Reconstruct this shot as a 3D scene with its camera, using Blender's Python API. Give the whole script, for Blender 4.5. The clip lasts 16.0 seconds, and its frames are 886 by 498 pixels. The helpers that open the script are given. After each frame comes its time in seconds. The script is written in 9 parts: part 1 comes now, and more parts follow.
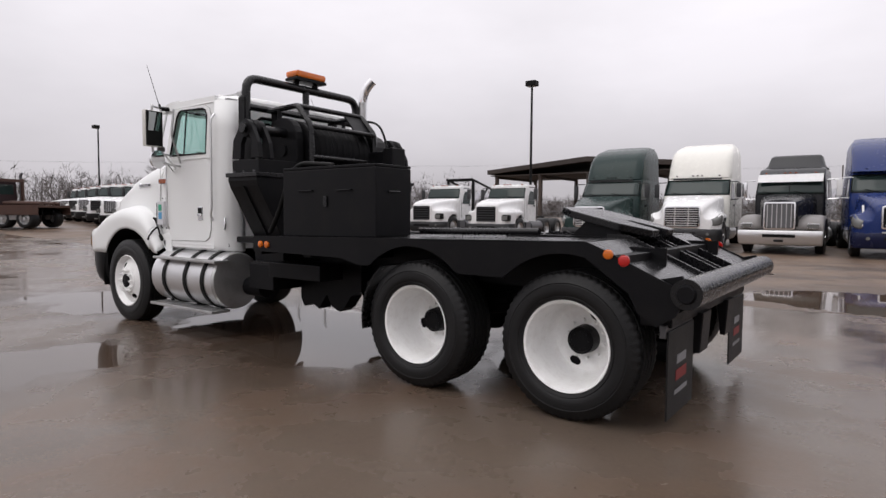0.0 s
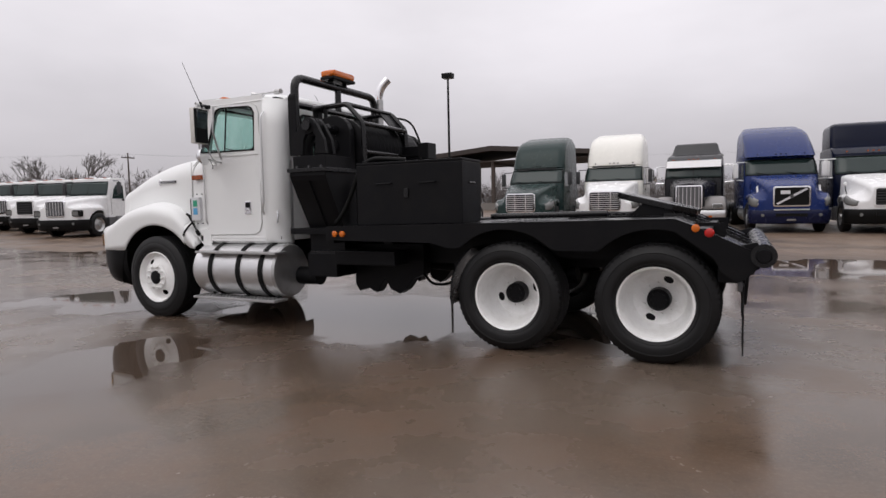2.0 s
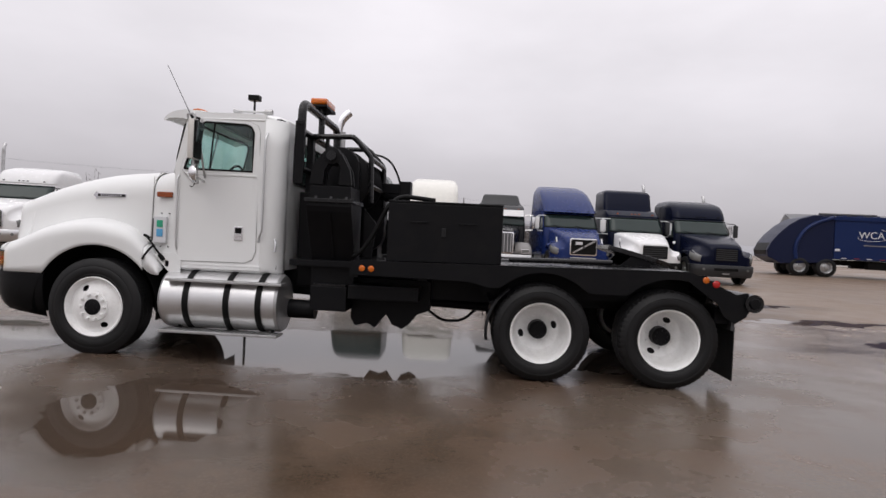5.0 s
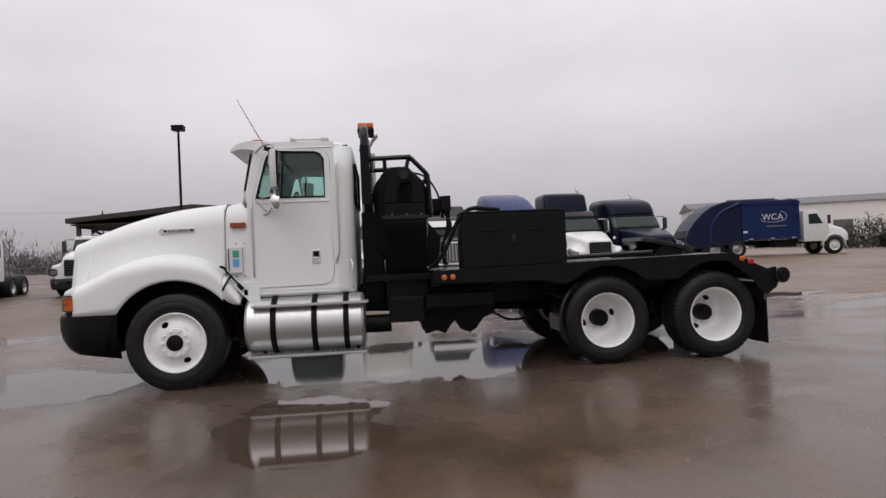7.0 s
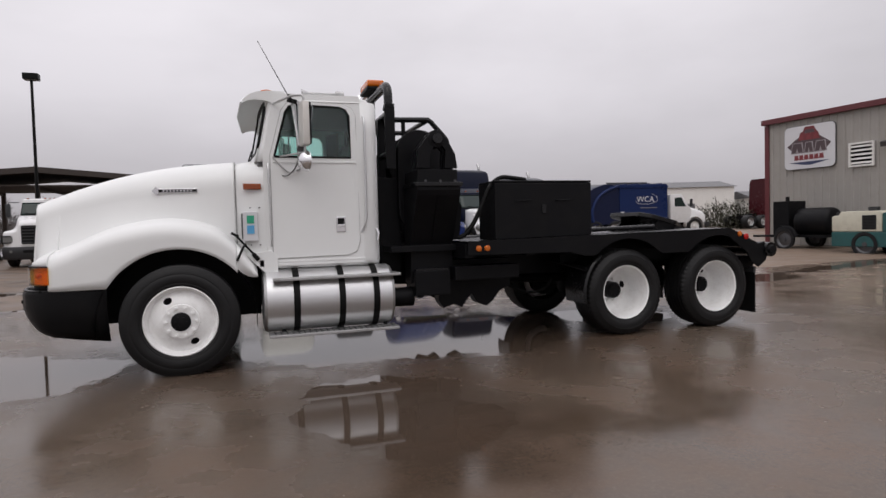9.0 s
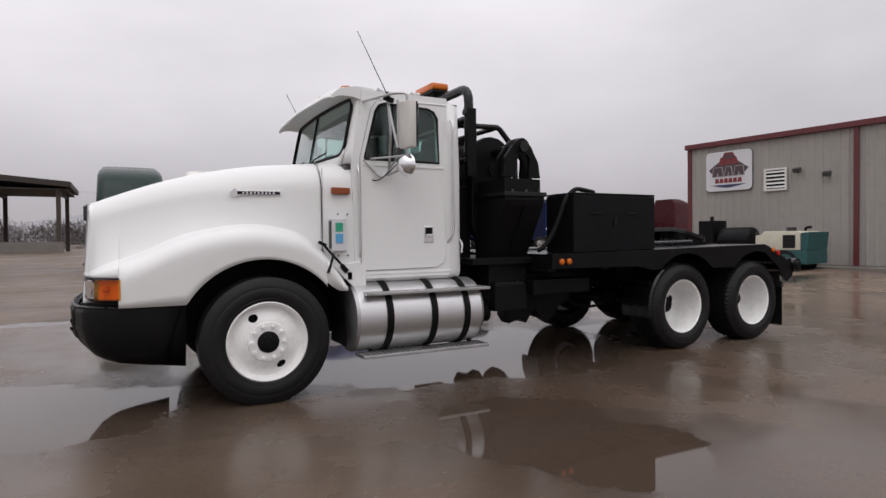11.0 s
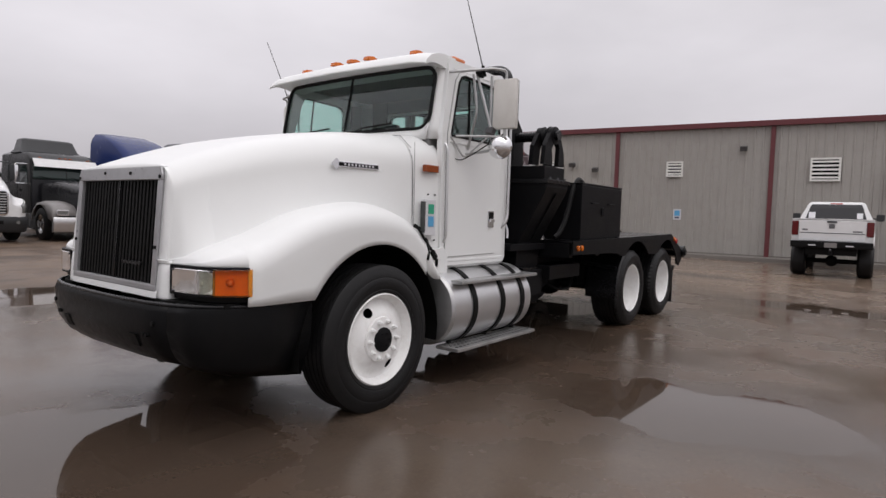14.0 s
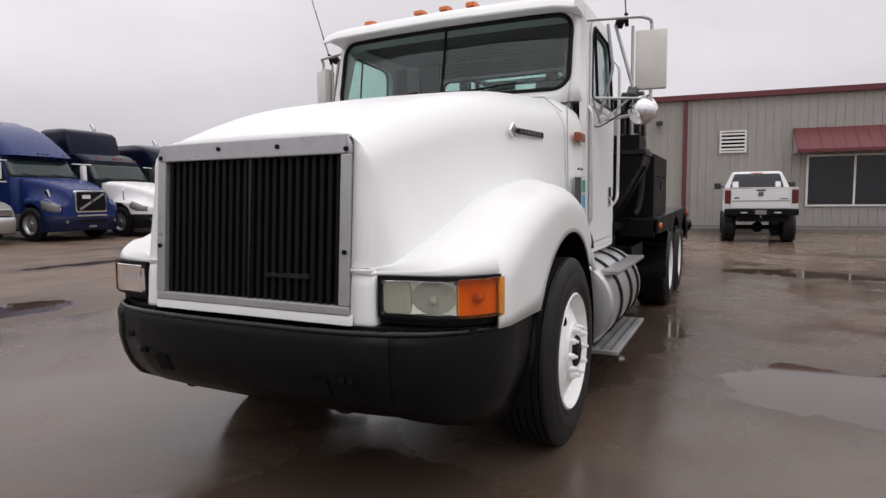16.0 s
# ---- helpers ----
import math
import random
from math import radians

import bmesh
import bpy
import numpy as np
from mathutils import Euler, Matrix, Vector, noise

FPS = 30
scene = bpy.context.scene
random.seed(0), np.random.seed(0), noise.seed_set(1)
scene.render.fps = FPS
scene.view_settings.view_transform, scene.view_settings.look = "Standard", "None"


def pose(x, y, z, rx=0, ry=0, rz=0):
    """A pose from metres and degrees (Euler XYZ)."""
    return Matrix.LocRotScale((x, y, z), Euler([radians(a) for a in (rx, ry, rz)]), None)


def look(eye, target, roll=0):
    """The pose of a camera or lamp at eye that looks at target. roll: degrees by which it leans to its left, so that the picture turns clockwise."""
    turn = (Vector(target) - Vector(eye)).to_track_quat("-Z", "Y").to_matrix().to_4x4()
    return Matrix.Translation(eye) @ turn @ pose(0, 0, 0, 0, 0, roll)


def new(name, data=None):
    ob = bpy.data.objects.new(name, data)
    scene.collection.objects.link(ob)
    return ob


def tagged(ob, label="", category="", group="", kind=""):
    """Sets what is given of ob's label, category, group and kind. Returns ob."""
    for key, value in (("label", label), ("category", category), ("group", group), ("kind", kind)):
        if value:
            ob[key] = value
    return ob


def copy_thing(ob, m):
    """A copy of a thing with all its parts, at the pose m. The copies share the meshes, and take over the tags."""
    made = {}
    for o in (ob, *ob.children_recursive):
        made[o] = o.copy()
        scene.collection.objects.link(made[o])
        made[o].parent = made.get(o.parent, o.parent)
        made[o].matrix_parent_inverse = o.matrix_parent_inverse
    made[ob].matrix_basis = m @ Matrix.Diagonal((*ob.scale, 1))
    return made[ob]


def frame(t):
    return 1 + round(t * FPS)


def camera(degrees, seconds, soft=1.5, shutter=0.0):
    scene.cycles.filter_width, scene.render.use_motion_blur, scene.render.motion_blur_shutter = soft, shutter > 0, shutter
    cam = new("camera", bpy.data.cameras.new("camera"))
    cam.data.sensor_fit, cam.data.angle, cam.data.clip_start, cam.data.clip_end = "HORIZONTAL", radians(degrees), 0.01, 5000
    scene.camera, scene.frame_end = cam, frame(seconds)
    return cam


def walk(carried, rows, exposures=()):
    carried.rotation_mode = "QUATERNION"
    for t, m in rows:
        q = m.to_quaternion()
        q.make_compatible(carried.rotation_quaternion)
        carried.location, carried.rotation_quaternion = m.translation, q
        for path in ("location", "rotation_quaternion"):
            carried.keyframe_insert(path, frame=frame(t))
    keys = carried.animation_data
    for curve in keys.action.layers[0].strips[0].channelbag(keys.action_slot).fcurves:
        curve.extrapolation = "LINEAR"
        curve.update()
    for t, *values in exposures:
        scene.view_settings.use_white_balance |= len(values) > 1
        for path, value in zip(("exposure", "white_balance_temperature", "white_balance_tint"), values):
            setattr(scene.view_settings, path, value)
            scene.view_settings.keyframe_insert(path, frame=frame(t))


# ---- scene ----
cam = camera(73.0, 16.0)
PATH = [
    (0, (8.333, -5.025, 1.417), (7.146, -3.42, 1.302), 0.4),
    (0.5, (8.07, -5.405, 1.386), (6.94, -3.758, 1.297), -0.3),
    (1, (7.796, -5.839, 1.429), (6.645, -4.204, 1.442), 2.0),
    (1.5, (7.575, -6.283, 1.462), (6.594, -4.541, 1.415), -0.9),
    (2, (7.2, -6.592, 1.407), (6.316, -4.804, 1.257), -1.2),
    (2.5, (6.783, -6.823, 1.431), (6.077, -4.953, 1.374), -1.0),
    (3, (6.329, -6.991, 1.445), (5.864, -5.047, 1.375), 0.4),
    (3.5, (5.778, -7.065, 1.442), (5.183, -5.157, 1.358), -1.0),
    (4, (5.311, -7.275, 1.474), (4.911, -5.317, 1.418), -0.4),
    (6.5, (3.053, -8.051, 1.403), (3.139, -6.053, 1.403), 1.8),
    (7, (2.567, -8.137, 1.368), (2.763, -6.147, 1.387), -2.5),
    (7.5, (2.09, -7.996, 1.322), (2.194, -5.999, 1.335), -0.5),
    (8, (1.662, -7.849, 1.382), (1.942, -5.868, 1.383), 0.8),
    (8.5, (1.184, -7.718, 1.406), (1.77, -5.806, 1.404), 0.5),
    (9, (0.775, -7.389, 1.361), (1.409, -5.494, 1.285), -1.5),
    (11.5, (-1.254, -5.922, 1.378), (-0.242, -4.197, 1.342), 0.0),
    (12, (-1.586, -5.498, 1.418), (-0.512, -3.814, 1.318), 0.8),
    (12.5, (-1.993, -5.205, 1.423), (-0.786, -3.613, 1.321), 1.8),
    (13, (-2.347, -4.89, 1.392), (-1.05, -3.369, 1.34), 2.9),
    (13.5, (-2.688, -4.455, 1.434), (-1.363, -2.957, 1.405), 1.5),
    (14, (-3.041, -4.097, 1.436), (-1.448, -2.893, 1.322), 1.8),
    (14.5, (-3.182, -3.567, 1.38), (-1.576, -2.394, 1.167), 1.3),
    (15, (-3.279, -3.058, 1.386), (-1.623, -1.944, 1.251), 2.5),
    (15.5, (-3.319, -2.544, 1.401), (-1.537, -1.651, 1.235), 0.5),
    (16, (-3.267, -1.953, 1.403), (-1.477, -1.078, 1.236), -0.5),
]
walk(cam, [(t, look(eye, target, roll)) for t, eye, target, roll in PATH], exposures=[(0, 0.04), (0.5, 0.08), (1, -0.02), (1.5, -0.08), (2, -0.08), (2.5, 0.03), (3, 0.0), (4, -0.05), (6.5, -0.22), (7.5, -0.27), (9, -0.23), (11.5, -0.18), (12.5, -0.14), (14, -0.17), (15.2, -0.06), (16, -0.05)])

# ---- world and light: a low, bright overcast ----
world = bpy.data.worlds.new("overcast")
scene.world = world
world.use_nodes = True
wn, wl = world.node_tree.nodes, world.node_tree.links
wn.clear()
w_out = wn.new("ShaderNodeOutputWorld")
w_bg = wn.new("ShaderNodeBackground")
w_sky = wn.new("ShaderNodeTexSky")
w_sky.sky_type, w_sky.sun_disc = "NISHITA", False
w_sky.sun_elevation, w_sky.sun_rotation = radians(48), radians(200)
w_sky.air_density, w_sky.dust_density = 1.0, 4.0
w_dim = wn.new("ShaderNodeVectorMath")
w_dim.operation = "SCALE"
w_dim.inputs["Scale"].default_value = 0.10
w_tc = wn.new("ShaderNodeTexCoord")
w_sep = wn.new("ShaderNodeSeparateXYZ")
w_ramp = wn.new("ShaderNodeValToRGB")
e = w_ramp.color_ramp.elements
e[0].position, e[0].color = 0.0, (0.49, 0.465, 0.49, 1)
e[1].position, e[1].color = 1.0, (1.85, 1.79, 1.86, 1)
for p, c in ((0.06, (0.585, 0.555, 0.59)), (0.22, (0.83, 0.795, 0.84)), (0.42, (1.02, 0.98, 1.03))):
    el = w_ramp.color_ramp.elements.new(p)
    el.color = (*c, 1)
w_map = wn.new("ShaderNodeMapping")
w_map.inputs["Scale"].default_value = (1.0, 1.0, 2.6)
w_noise = wn.new("ShaderNodeTexNoise")
w_noise.inputs["Scale"].default_value, w_noise.inputs["Detail"].default_value = 1.7, 6.0
w_noise.inputs["Roughness"].default_value = 0.5
w_nr = wn.new("ShaderNodeMapRange")
w_nr.inputs["From Min"].default_value, w_nr.inputs["From Max"].default_value = 0.3, 0.7
w_nr.inputs["To Min"].default_value, w_nr.inputs["To Max"].default_value = 0.86, 1.13
w_cl = wn.new("ShaderNodeVectorMath")
w_cl.operation = "SCALE"
w_mix = wn.new("ShaderNodeMix")
w_mix.data_type = "RGBA"
w_mix.inputs["Factor"].default_value = 0.95
wl.new(w_sky.outputs[0], w_dim.inputs[0])
wl.new(w_tc.outputs["Generated"], w_sep.inputs[0])
wl.new(w_sep.outputs["Z"], w_ramp.inputs[0])
wl.new(w_tc.outputs["Generated"], w_map.inputs[0])
wl.new(w_map.outputs[0], w_noise.inputs[0])
wl.new(w_noise.outputs["Fac"], w_nr.inputs["Value"])
wl.new(w_ramp.outputs[0], w_cl.inputs[0])
wl.new(w_nr.outputs[0], w_cl.inputs["Scale"])
wl.new(w_dim.outputs[0], w_mix.inputs["A"])
wl.new(w_cl.outputs[0], w_mix.inputs["B"])
wl.new(w_mix.outputs["Result"], w_bg.inputs["Color"])
w_bg.inputs["Strength"].default_value = 1.0
wl.new(w_bg.outputs[0], w_out.inputs["Surface"])

sun_data = bpy.data.lights.new("sun", "SUN")
sun_data.energy, sun_data.angle, sun_data.color = 0.5, radians(40), (1.0, 0.97, 0.93)
sun = new("sun", sun_data)
sun.matrix_world = look((-6, -14, 22), (0, 0, 0))


# ---- materials ----
def material(name, color, rough=0.5, metal=0.0, spread=0.06, scale=6.0, grain=40.0, bump=0.0, coat=0.0, dirt=None, dirt_amount=0.0, rough_spread=0.08, ior=1.5, spec=0.5):
    """A painted, rubber, metal or plastic surface, with variation at two scales and a stain colour."""
    m = bpy.data.materials.new(name)
    m.use_nodes = True
    nt = m.node_tree
    n, l = nt.nodes, nt.links
    b = n["Principled BSDF"]
    b.inputs["Metallic"].default_value = metal
    b.inputs["IOR"].default_value = ior
    b.inputs["Coat Weight"].default_value = coat
    b.inputs["Specular IOR Level"].default_value = spec
    b.inputs["Coat Roughness"].default_value = 0.08
    tc = n.new("ShaderNodeTexCoord")
    n1 = n.new("ShaderNodeTexNoise")
    n1.inputs["Scale"].default_value, n1.inputs["Detail"].default_value = scale * 0.35, 5.0
    n2 = n.new("ShaderNodeTexNoise")
    n2.inputs["Scale"].default_value, n2.inputs["Detail"].default_value = grain, 3.0
    l.new(tc.outputs["Object"], n1.inputs[0])
    l.new(tc.outputs["Object"], n2.inputs[0])
    add = n.new("ShaderNodeMath")
    add.operation = "ADD"
    l.new(n1.outputs["Fac"], add.inputs[0])
    l.new(n2.outputs["Fac"], add.inputs[1])
    rg = n.new("ShaderNodeMapRange")
    rg.inputs["From Min"].default_value, rg.inputs["From Max"].default_value = 0.6, 1.4
    rg.inputs["To Min"].default_value, rg.inputs["To Max"].default_value = 1.0 - spread, 1.0 + spread
    l.new(add.outputs[0], rg.inputs["Value"])
    sc = n.new("ShaderNodeVectorMath")
    sc.operation = "SCALE"
    sc.inputs[0].default_value = color
    l.new(rg.outputs[0], sc.inputs["Scale"])
    last = sc.outputs[0]
    if dirt is not None:
        n3 = n.new("ShaderNodeTexNoise")
        n3.inputs["Scale"].default_value, n3.inputs["Detail"].default_value = scale, 8.0
        n3.inputs["Roughness"].default_value = 0.65
        l.new(tc.outputs["Object"], n3.inputs[0])
        r3 = n.new("ShaderNodeMapRange")
        r3.inputs["From Min"].default_value, r3.inputs["From Max"].default_value = 0.48, 0.72
        r3.inputs["To Max"].default_value = dirt_amount
        l.new(n3.outputs["Fac"], r3.inputs["Value"])
        mx = n.new("ShaderNodeMix")
        mx.data_type = "RGBA"
        l.new(r3.outputs[0], mx.inputs["Factor"])
        l.new(last, mx.inputs["A"])
        mx.inputs["B"].default_value = (*dirt, 1)
        last = mx.outputs["Result"]
    l.new(last, b.inputs["Base Color"])
    rr = n.new("ShaderNodeMapRange")
    rr.inputs["From Min"].default_value, rr.inputs["From Max"].default_value = 0.6, 1.4
    rr.inputs["To Min"].default_value, rr.inputs["To Max"].default_value = max(0.02, rough - rough_spread), min(1.0, rough + rough_spread)
    l.new(add.outputs[0], rr.inputs["Value"])
    l.new(rr.outputs[0], b.inputs["Roughness"])
    if bump:
        bp = n.new("ShaderNodeBump")
        bp.inputs["Strength"].default_value, bp.inputs["Distance"].default_value = bump, 0.01
        l.new(n2.outputs["Fac"], bp.inputs["Height"])
        l.new(bp.outputs[0], b.inputs["Normal"])
    return m


def glass_material(name, tint, rough=0.02):
    m = bpy.data.materials.new(name)
    m.use_nodes = True
    b = m.node_tree.nodes["Principled BSDF"]
    b.inputs["Base Color"].default_value = (*tint, 1)
    b.inputs["Roughness"].default_value = rough
    b.inputs["Transmission Weight"].default_value = 1.0
    b.inputs["IOR"].default_value = 1.45
    return m


def lens_material(name, color, rough=0.18):
    m = material(name, color, rough, spread=0.10, scale=20, grain=120, bump=0.05, coat=0.15)
    b = m.node_tree.nodes["Principled BSDF"]
    b.inputs["Subsurface Weight"].default_value = 0.0
    return m


WHITE = material("white_paint", (0.772, 0.780, 0.772), 0.36, spread=0.012, scale=1.2, grain=5, coat=0.08, rough_spread=0.05, spec=0.38)
WHITE.node_tree.nodes["Principled BSDF"].inputs["Coat Roughness"].default_value = 0.22
WHITE_RIM = material("white_wheel_paint", (0.84, 0.84, 0.83), 0.45, spread=0.03, scale=14, dirt=(0.42, 0.38, 0.34), dirt_amount=0.22)
BLACK = material("black_paint", (0.006, 0.006, 0.007), 0.42, spread=0.25, scale=5, bump=0.12, grain=60, dirt=(0.014, 0.013, 0.012), dirt_amount=0.35, rough_spread=0.14, spec=0.12)
BLACK_GLOSS = material("wet_black_paint", (0.006, 0.006, 0.007), 0.24, spread=0.25, scale=5, bump=0.06, dirt=(0.014, 0.013, 0.012), dirt_amount=0.25, rough_spread=0.14, spec=0.35)
BUMPER = material("black_bumper_paint", (0.0055, 0.0055, 0.006), 0.34, spread=0.2, scale=4, bump=0.1, grain=25, dirt=(0.02, 0.018, 0.017), dirt_amount=0.2, rough_spread=0.10, spec=0.14)
RUBBER = material("tyre_rubber", (0.008, 0.008, 0.0085), 0.50, spread=0.2, scale=8, bump=0.2, grain=90, dirt=(0.02, 0.018, 0.017), dirt_amount=0.30, spec=0.28)
TRIM = material("black_trim", (0.006, 0.006, 0.006), 0.5, spread=0.2, spec=0.12)
ALU = material("polished_aluminium", (0.66, 0.66, 0.665), 0.36, 0.9, spread=0.02, scale=3, grain=5, dirt=(0.52, 0.515, 0.51), dirt_amount=0.15, rough_spread=0.03)
ALU_DULL = material("dull_aluminium", (0.50, 0.50, 0.50), 0.42, 0.85, spread=0.08, scale=6, grain=14, dirt=(0.3, 0.29, 0.28), dirt_amount=0.5)
CHROME = material("chrome", (0.80, 0.80, 0.81), 0.10, 1.0, spread=0.03, rough_spread=0.04)
SILVER = material("silver_plastic", (0.42, 0.42, 0.43), 0.34, 0.55, spread=0.05, scale=9, dirt=(0.25, 0.24, 0.23), dirt_amount=0.3)
STEEL = material("dark_steel", (0.10, 0.10, 0.105), 0.45, 0.7, spread=0.15, bump=0.1, dirt=(0.06, 0.045, 0.035), dirt_amount=0.4)
RUST = material("rusty_steel", (0.062, 0.030, 0.021), 0.8, 0.1, spread=0.3, scale=7, bump=0.3, dirt=(0.05, 0.03, 0.025), dirt_amount=0.6)
AMBER = lens_material("amber_lens", (0.56, 0.125, 0.006))
AMBER_SIGNAL = glass_material("amber_signal_lens", (0.96, 0.48, 0.08), 0.16)
AMBER_BACK = material("amber_reflector", (0.80, 0.34, 0.05), 0.35, spread=0.15, scale=20, grain=90)
REFLECTOR = material("silvered_reflector", (0.88, 0.88, 0.86), 0.42, 0.35, spread=0.03)
AMBER_DARK = lens_material("dark_amber_lens", (0.26, 0.05, 0.006))
FLAP_RED = material("faded_red_print", (0.20, 0.025, 0.025), 0.6)
FLAP_GREY = material("faded_grey_print", (0.22, 0.22, 0.23), 0.6)
MIRROR_SHELL = material("brushed_mirror_shell", (0.66, 0.64, 0.60), 0.38, 0.35, spread=0.04, scale=4, grain=10, dirt=(0.45, 0.42, 0.38), dirt_amount=0.3)
RED_LENS = lens_material("red_lens", (0.42, 0.010, 0.008))
CLEAR_LENS = lens_material("clear_lens", (0.52, 0.53, 0.46), 0.12)
HOUSING = material("lamp_housing", (0.40, 0.41, 0.36), 0.30, spread=0.1)
GLASS = glass_material("green_tint_glass", (0.62, 0.86, 0.80))
GLASS_CLEAR = glass_material("windscreen_glass", (0.66, 0.80, 0.76))
GLASS_LENS = glass_material("head_lamp_glass", (0.95, 0.96, 0.92), 0.06)
DARK_INT = material("dark_interior", (0.05, 0.05, 0.05), 0.7, spread=0.15)
GREY_INT = material("grey_interior", (0.16, 0.16, 0.16), 0.75, spread=0.12)
MIRROR = material("mirror_glass", (0.40, 0.42, 0.43), 0.03, 1.0, spread=0.0, rough_spread=0.01)
SEAM = material("grey_seam", (0.36, 0.355, 0.35), 0.6, spread=0.1)
GREEN_STICK = material("green_sticker", (0.03, 0.34, 0.20), 0.4)
BLUE_STICK = material("blue_sticker", (0.10, 0.36, 0.62), 0.4)


# ---- mesh helpers ----
def part(name, bm, mat, parent=None, label="", smooth=None, bevel=0.0):
    me = bpy.data.meshes.new(name)
    bmesh.ops.recalc_face_normals(bm, faces=bm.faces)
    if bevel:
        sharp = [ed for ed in bm.edges if len(ed.link_faces) == 2 and ed.calc_face_angle(0) > 0.6]
        bmesh.ops.bevel(bm, geom=sharp, offset=bevel, segments=2, affect="EDGES", profile=0.6, clamp_overlap=True)
    bm.to_mesh(me)
    bm.free()
    if smooth is not None:
        me.polygons.foreach_set("use_smooth", [True] * len(me.polygons))
        me.set_sharp_from_angle(angle=radians(smooth))
    for mt in mat if isinstance(mat, (list, tuple)) else (mat,):
        me.materials.append(mt)
    ob = new(name, me)
    ob.parent = parent
    if label:
        ob["label"] = label
    return ob


def thing(name, label, category, group="", at=None):
    ob = new(name)
    ob.empty_display_size = 0.2
    if at is not None:
        ob.matrix_world = at
    return tagged(ob, label, category, group)


def box(bm, x0, x1, y0, y1, z0, z1):
    m = Matrix.LocRotScale(((x0 + x1) / 2, (y0 + y1) / 2, (z0 + z1) / 2), None, (abs(x1 - x0), abs(y1 - y0), abs(z1 - z0)))
    bmesh.ops.create_cube(bm, size=1, matrix=m)
    return bm


def turned_box(bm, c, size, rx=0, ry=0, rz=0):
    m = pose(*c, rx, ry, rz) @ Matrix.Diagonal((*size, 1))
    bmesh.ops.create_cube(bm, size=1, matrix=m)
    return bm


def rod(bm, a, b, r, r2=None, seg=12):
    a, b = Vector(a), Vector(b)
    d = b - a
    m = Matrix.Translation((a + b) / 2) @ d.to_track_quat("Z", "Y").to_matrix().to_4x4()
    bmesh.ops.create_cone(bm, cap_ends=True, segments=seg, radius1=r, radius2=r if r2 is None else r2, depth=d.length, matrix=m)
    return bm


def ball(bm, c, r, seg=14, sx=1, sy=1, sz=1):
    bmesh.ops.create_uvsphere(bm, u_segments=seg, v_segments=max(6, seg // 2), radius=r, matrix=Matrix.Translation(c) @ Matrix.Diagonal((sx, sy, sz, 1)))
    return bm


def prism(bm, outline, axis, a, b):
    """A flat outline, given in the two other axes, pushed from a to b along one axis."""
    def at(u, v, w):
        return {"x": (w, u, v), "y": (u, w, v), "z": (u, v, w)}[axis]
    lo = [bm.verts.new(at(u, v, a)) for u, v in outline]
    hi = [bm.verts.new(at(u, v, b)) for u, v in outline]
    bm.faces.new(lo)
    bm.faces.new(hi[::-1])
    n = len(lo)
    for i in range(n):
        bm.faces.new((lo[i], lo[(i + 1) % n], hi[(i + 1) % n], hi[i]))
    return bm


def pipe(bm, pts, r, seg=10, bend=0.0, steps=5):
    """A round tube along a bent line, its corners rounded over the length bend."""
    pts = [Vector(p) for p in pts]
    if bend:
        out = [pts[0]]
        for i in range(1, len(pts) - 1):
            p, q, s = pts[i - 1], pts[i], pts[i + 1]
            a = q + (p - q).normalized() * min(bend, (p - q).length / 2)
            c = q + (s - q).normalized() * min(bend, (s - q).length / 2)
            for k in range(steps + 1):
                u = k / steps
                out.append(a * (1 - u) ** 2 + q * 2 * u * (1 - u) + c * u * u)
        pts = out + [pts[-1]]
    rings, ref = [], None
    for i, p in enumerate(pts):
        d = (pts[min(i + 1, len(pts) - 1)] - pts[max(i - 1, 0)]).normalized()
        if ref is None:
            ref = d.orthogonal().normalized()
        ref = (ref - d * ref.dot(d)).normalized()
        s = d.cross(ref)
        rings.append([bm.verts.new(p + r * (math.cos(2 * math.pi * k / seg) * ref + math.sin(2 * math.pi * k / seg) * s)) for k in range(seg)])
    for a, b in zip(rings, rings[1:]):
        for k in range(seg):
            bm.faces.new((a[k], a[(k + 1) % seg], b[(k + 1) % seg], b[k]))
    bm.faces.new(rings[0])
    bm.faces.new(rings[-1][::-1])
    return bm


def lathe(bm, profile, m=None, seg=40):
    """Rings of (radius, distance) round the local y axis."""
    m = m or Matrix()
    rings = [[bm.verts.new(m @ Vector((r * math.cos(2 * math.pi * k / seg), d, r * math.sin(2 * math.pi * k / seg)))) for k in range(seg)] for r, d in profile]
    for a, b in zip(rings, rings[1:]):
        for k in range(seg):
            bm.faces.new((a[k], a[(k + 1) % seg], b[(k + 1) % seg], b[k]))
    return bm


def loft(bm, rows, close=False, caps=False):
    vs = [[bm.verts.new(p) for p in row] for row in rows]
    n = len(vs[0])
    for a, b in zip(vs, vs[1:]):
        for k in range(n if close else n - 1):
            bm.faces.new((a[k], a[(k + 1) % n], b[(k + 1) % n], b[k]))
    if caps:
        bm.faces.new(vs[0])
        bm.faces.new(vs[-1][::-1])
    return bm


def lerp(table, x):
    """Value at x in rows of (x, value), straight between them."""
    return float(np.interp(x, [r[0] for r in table], [r[1] for r in table]))


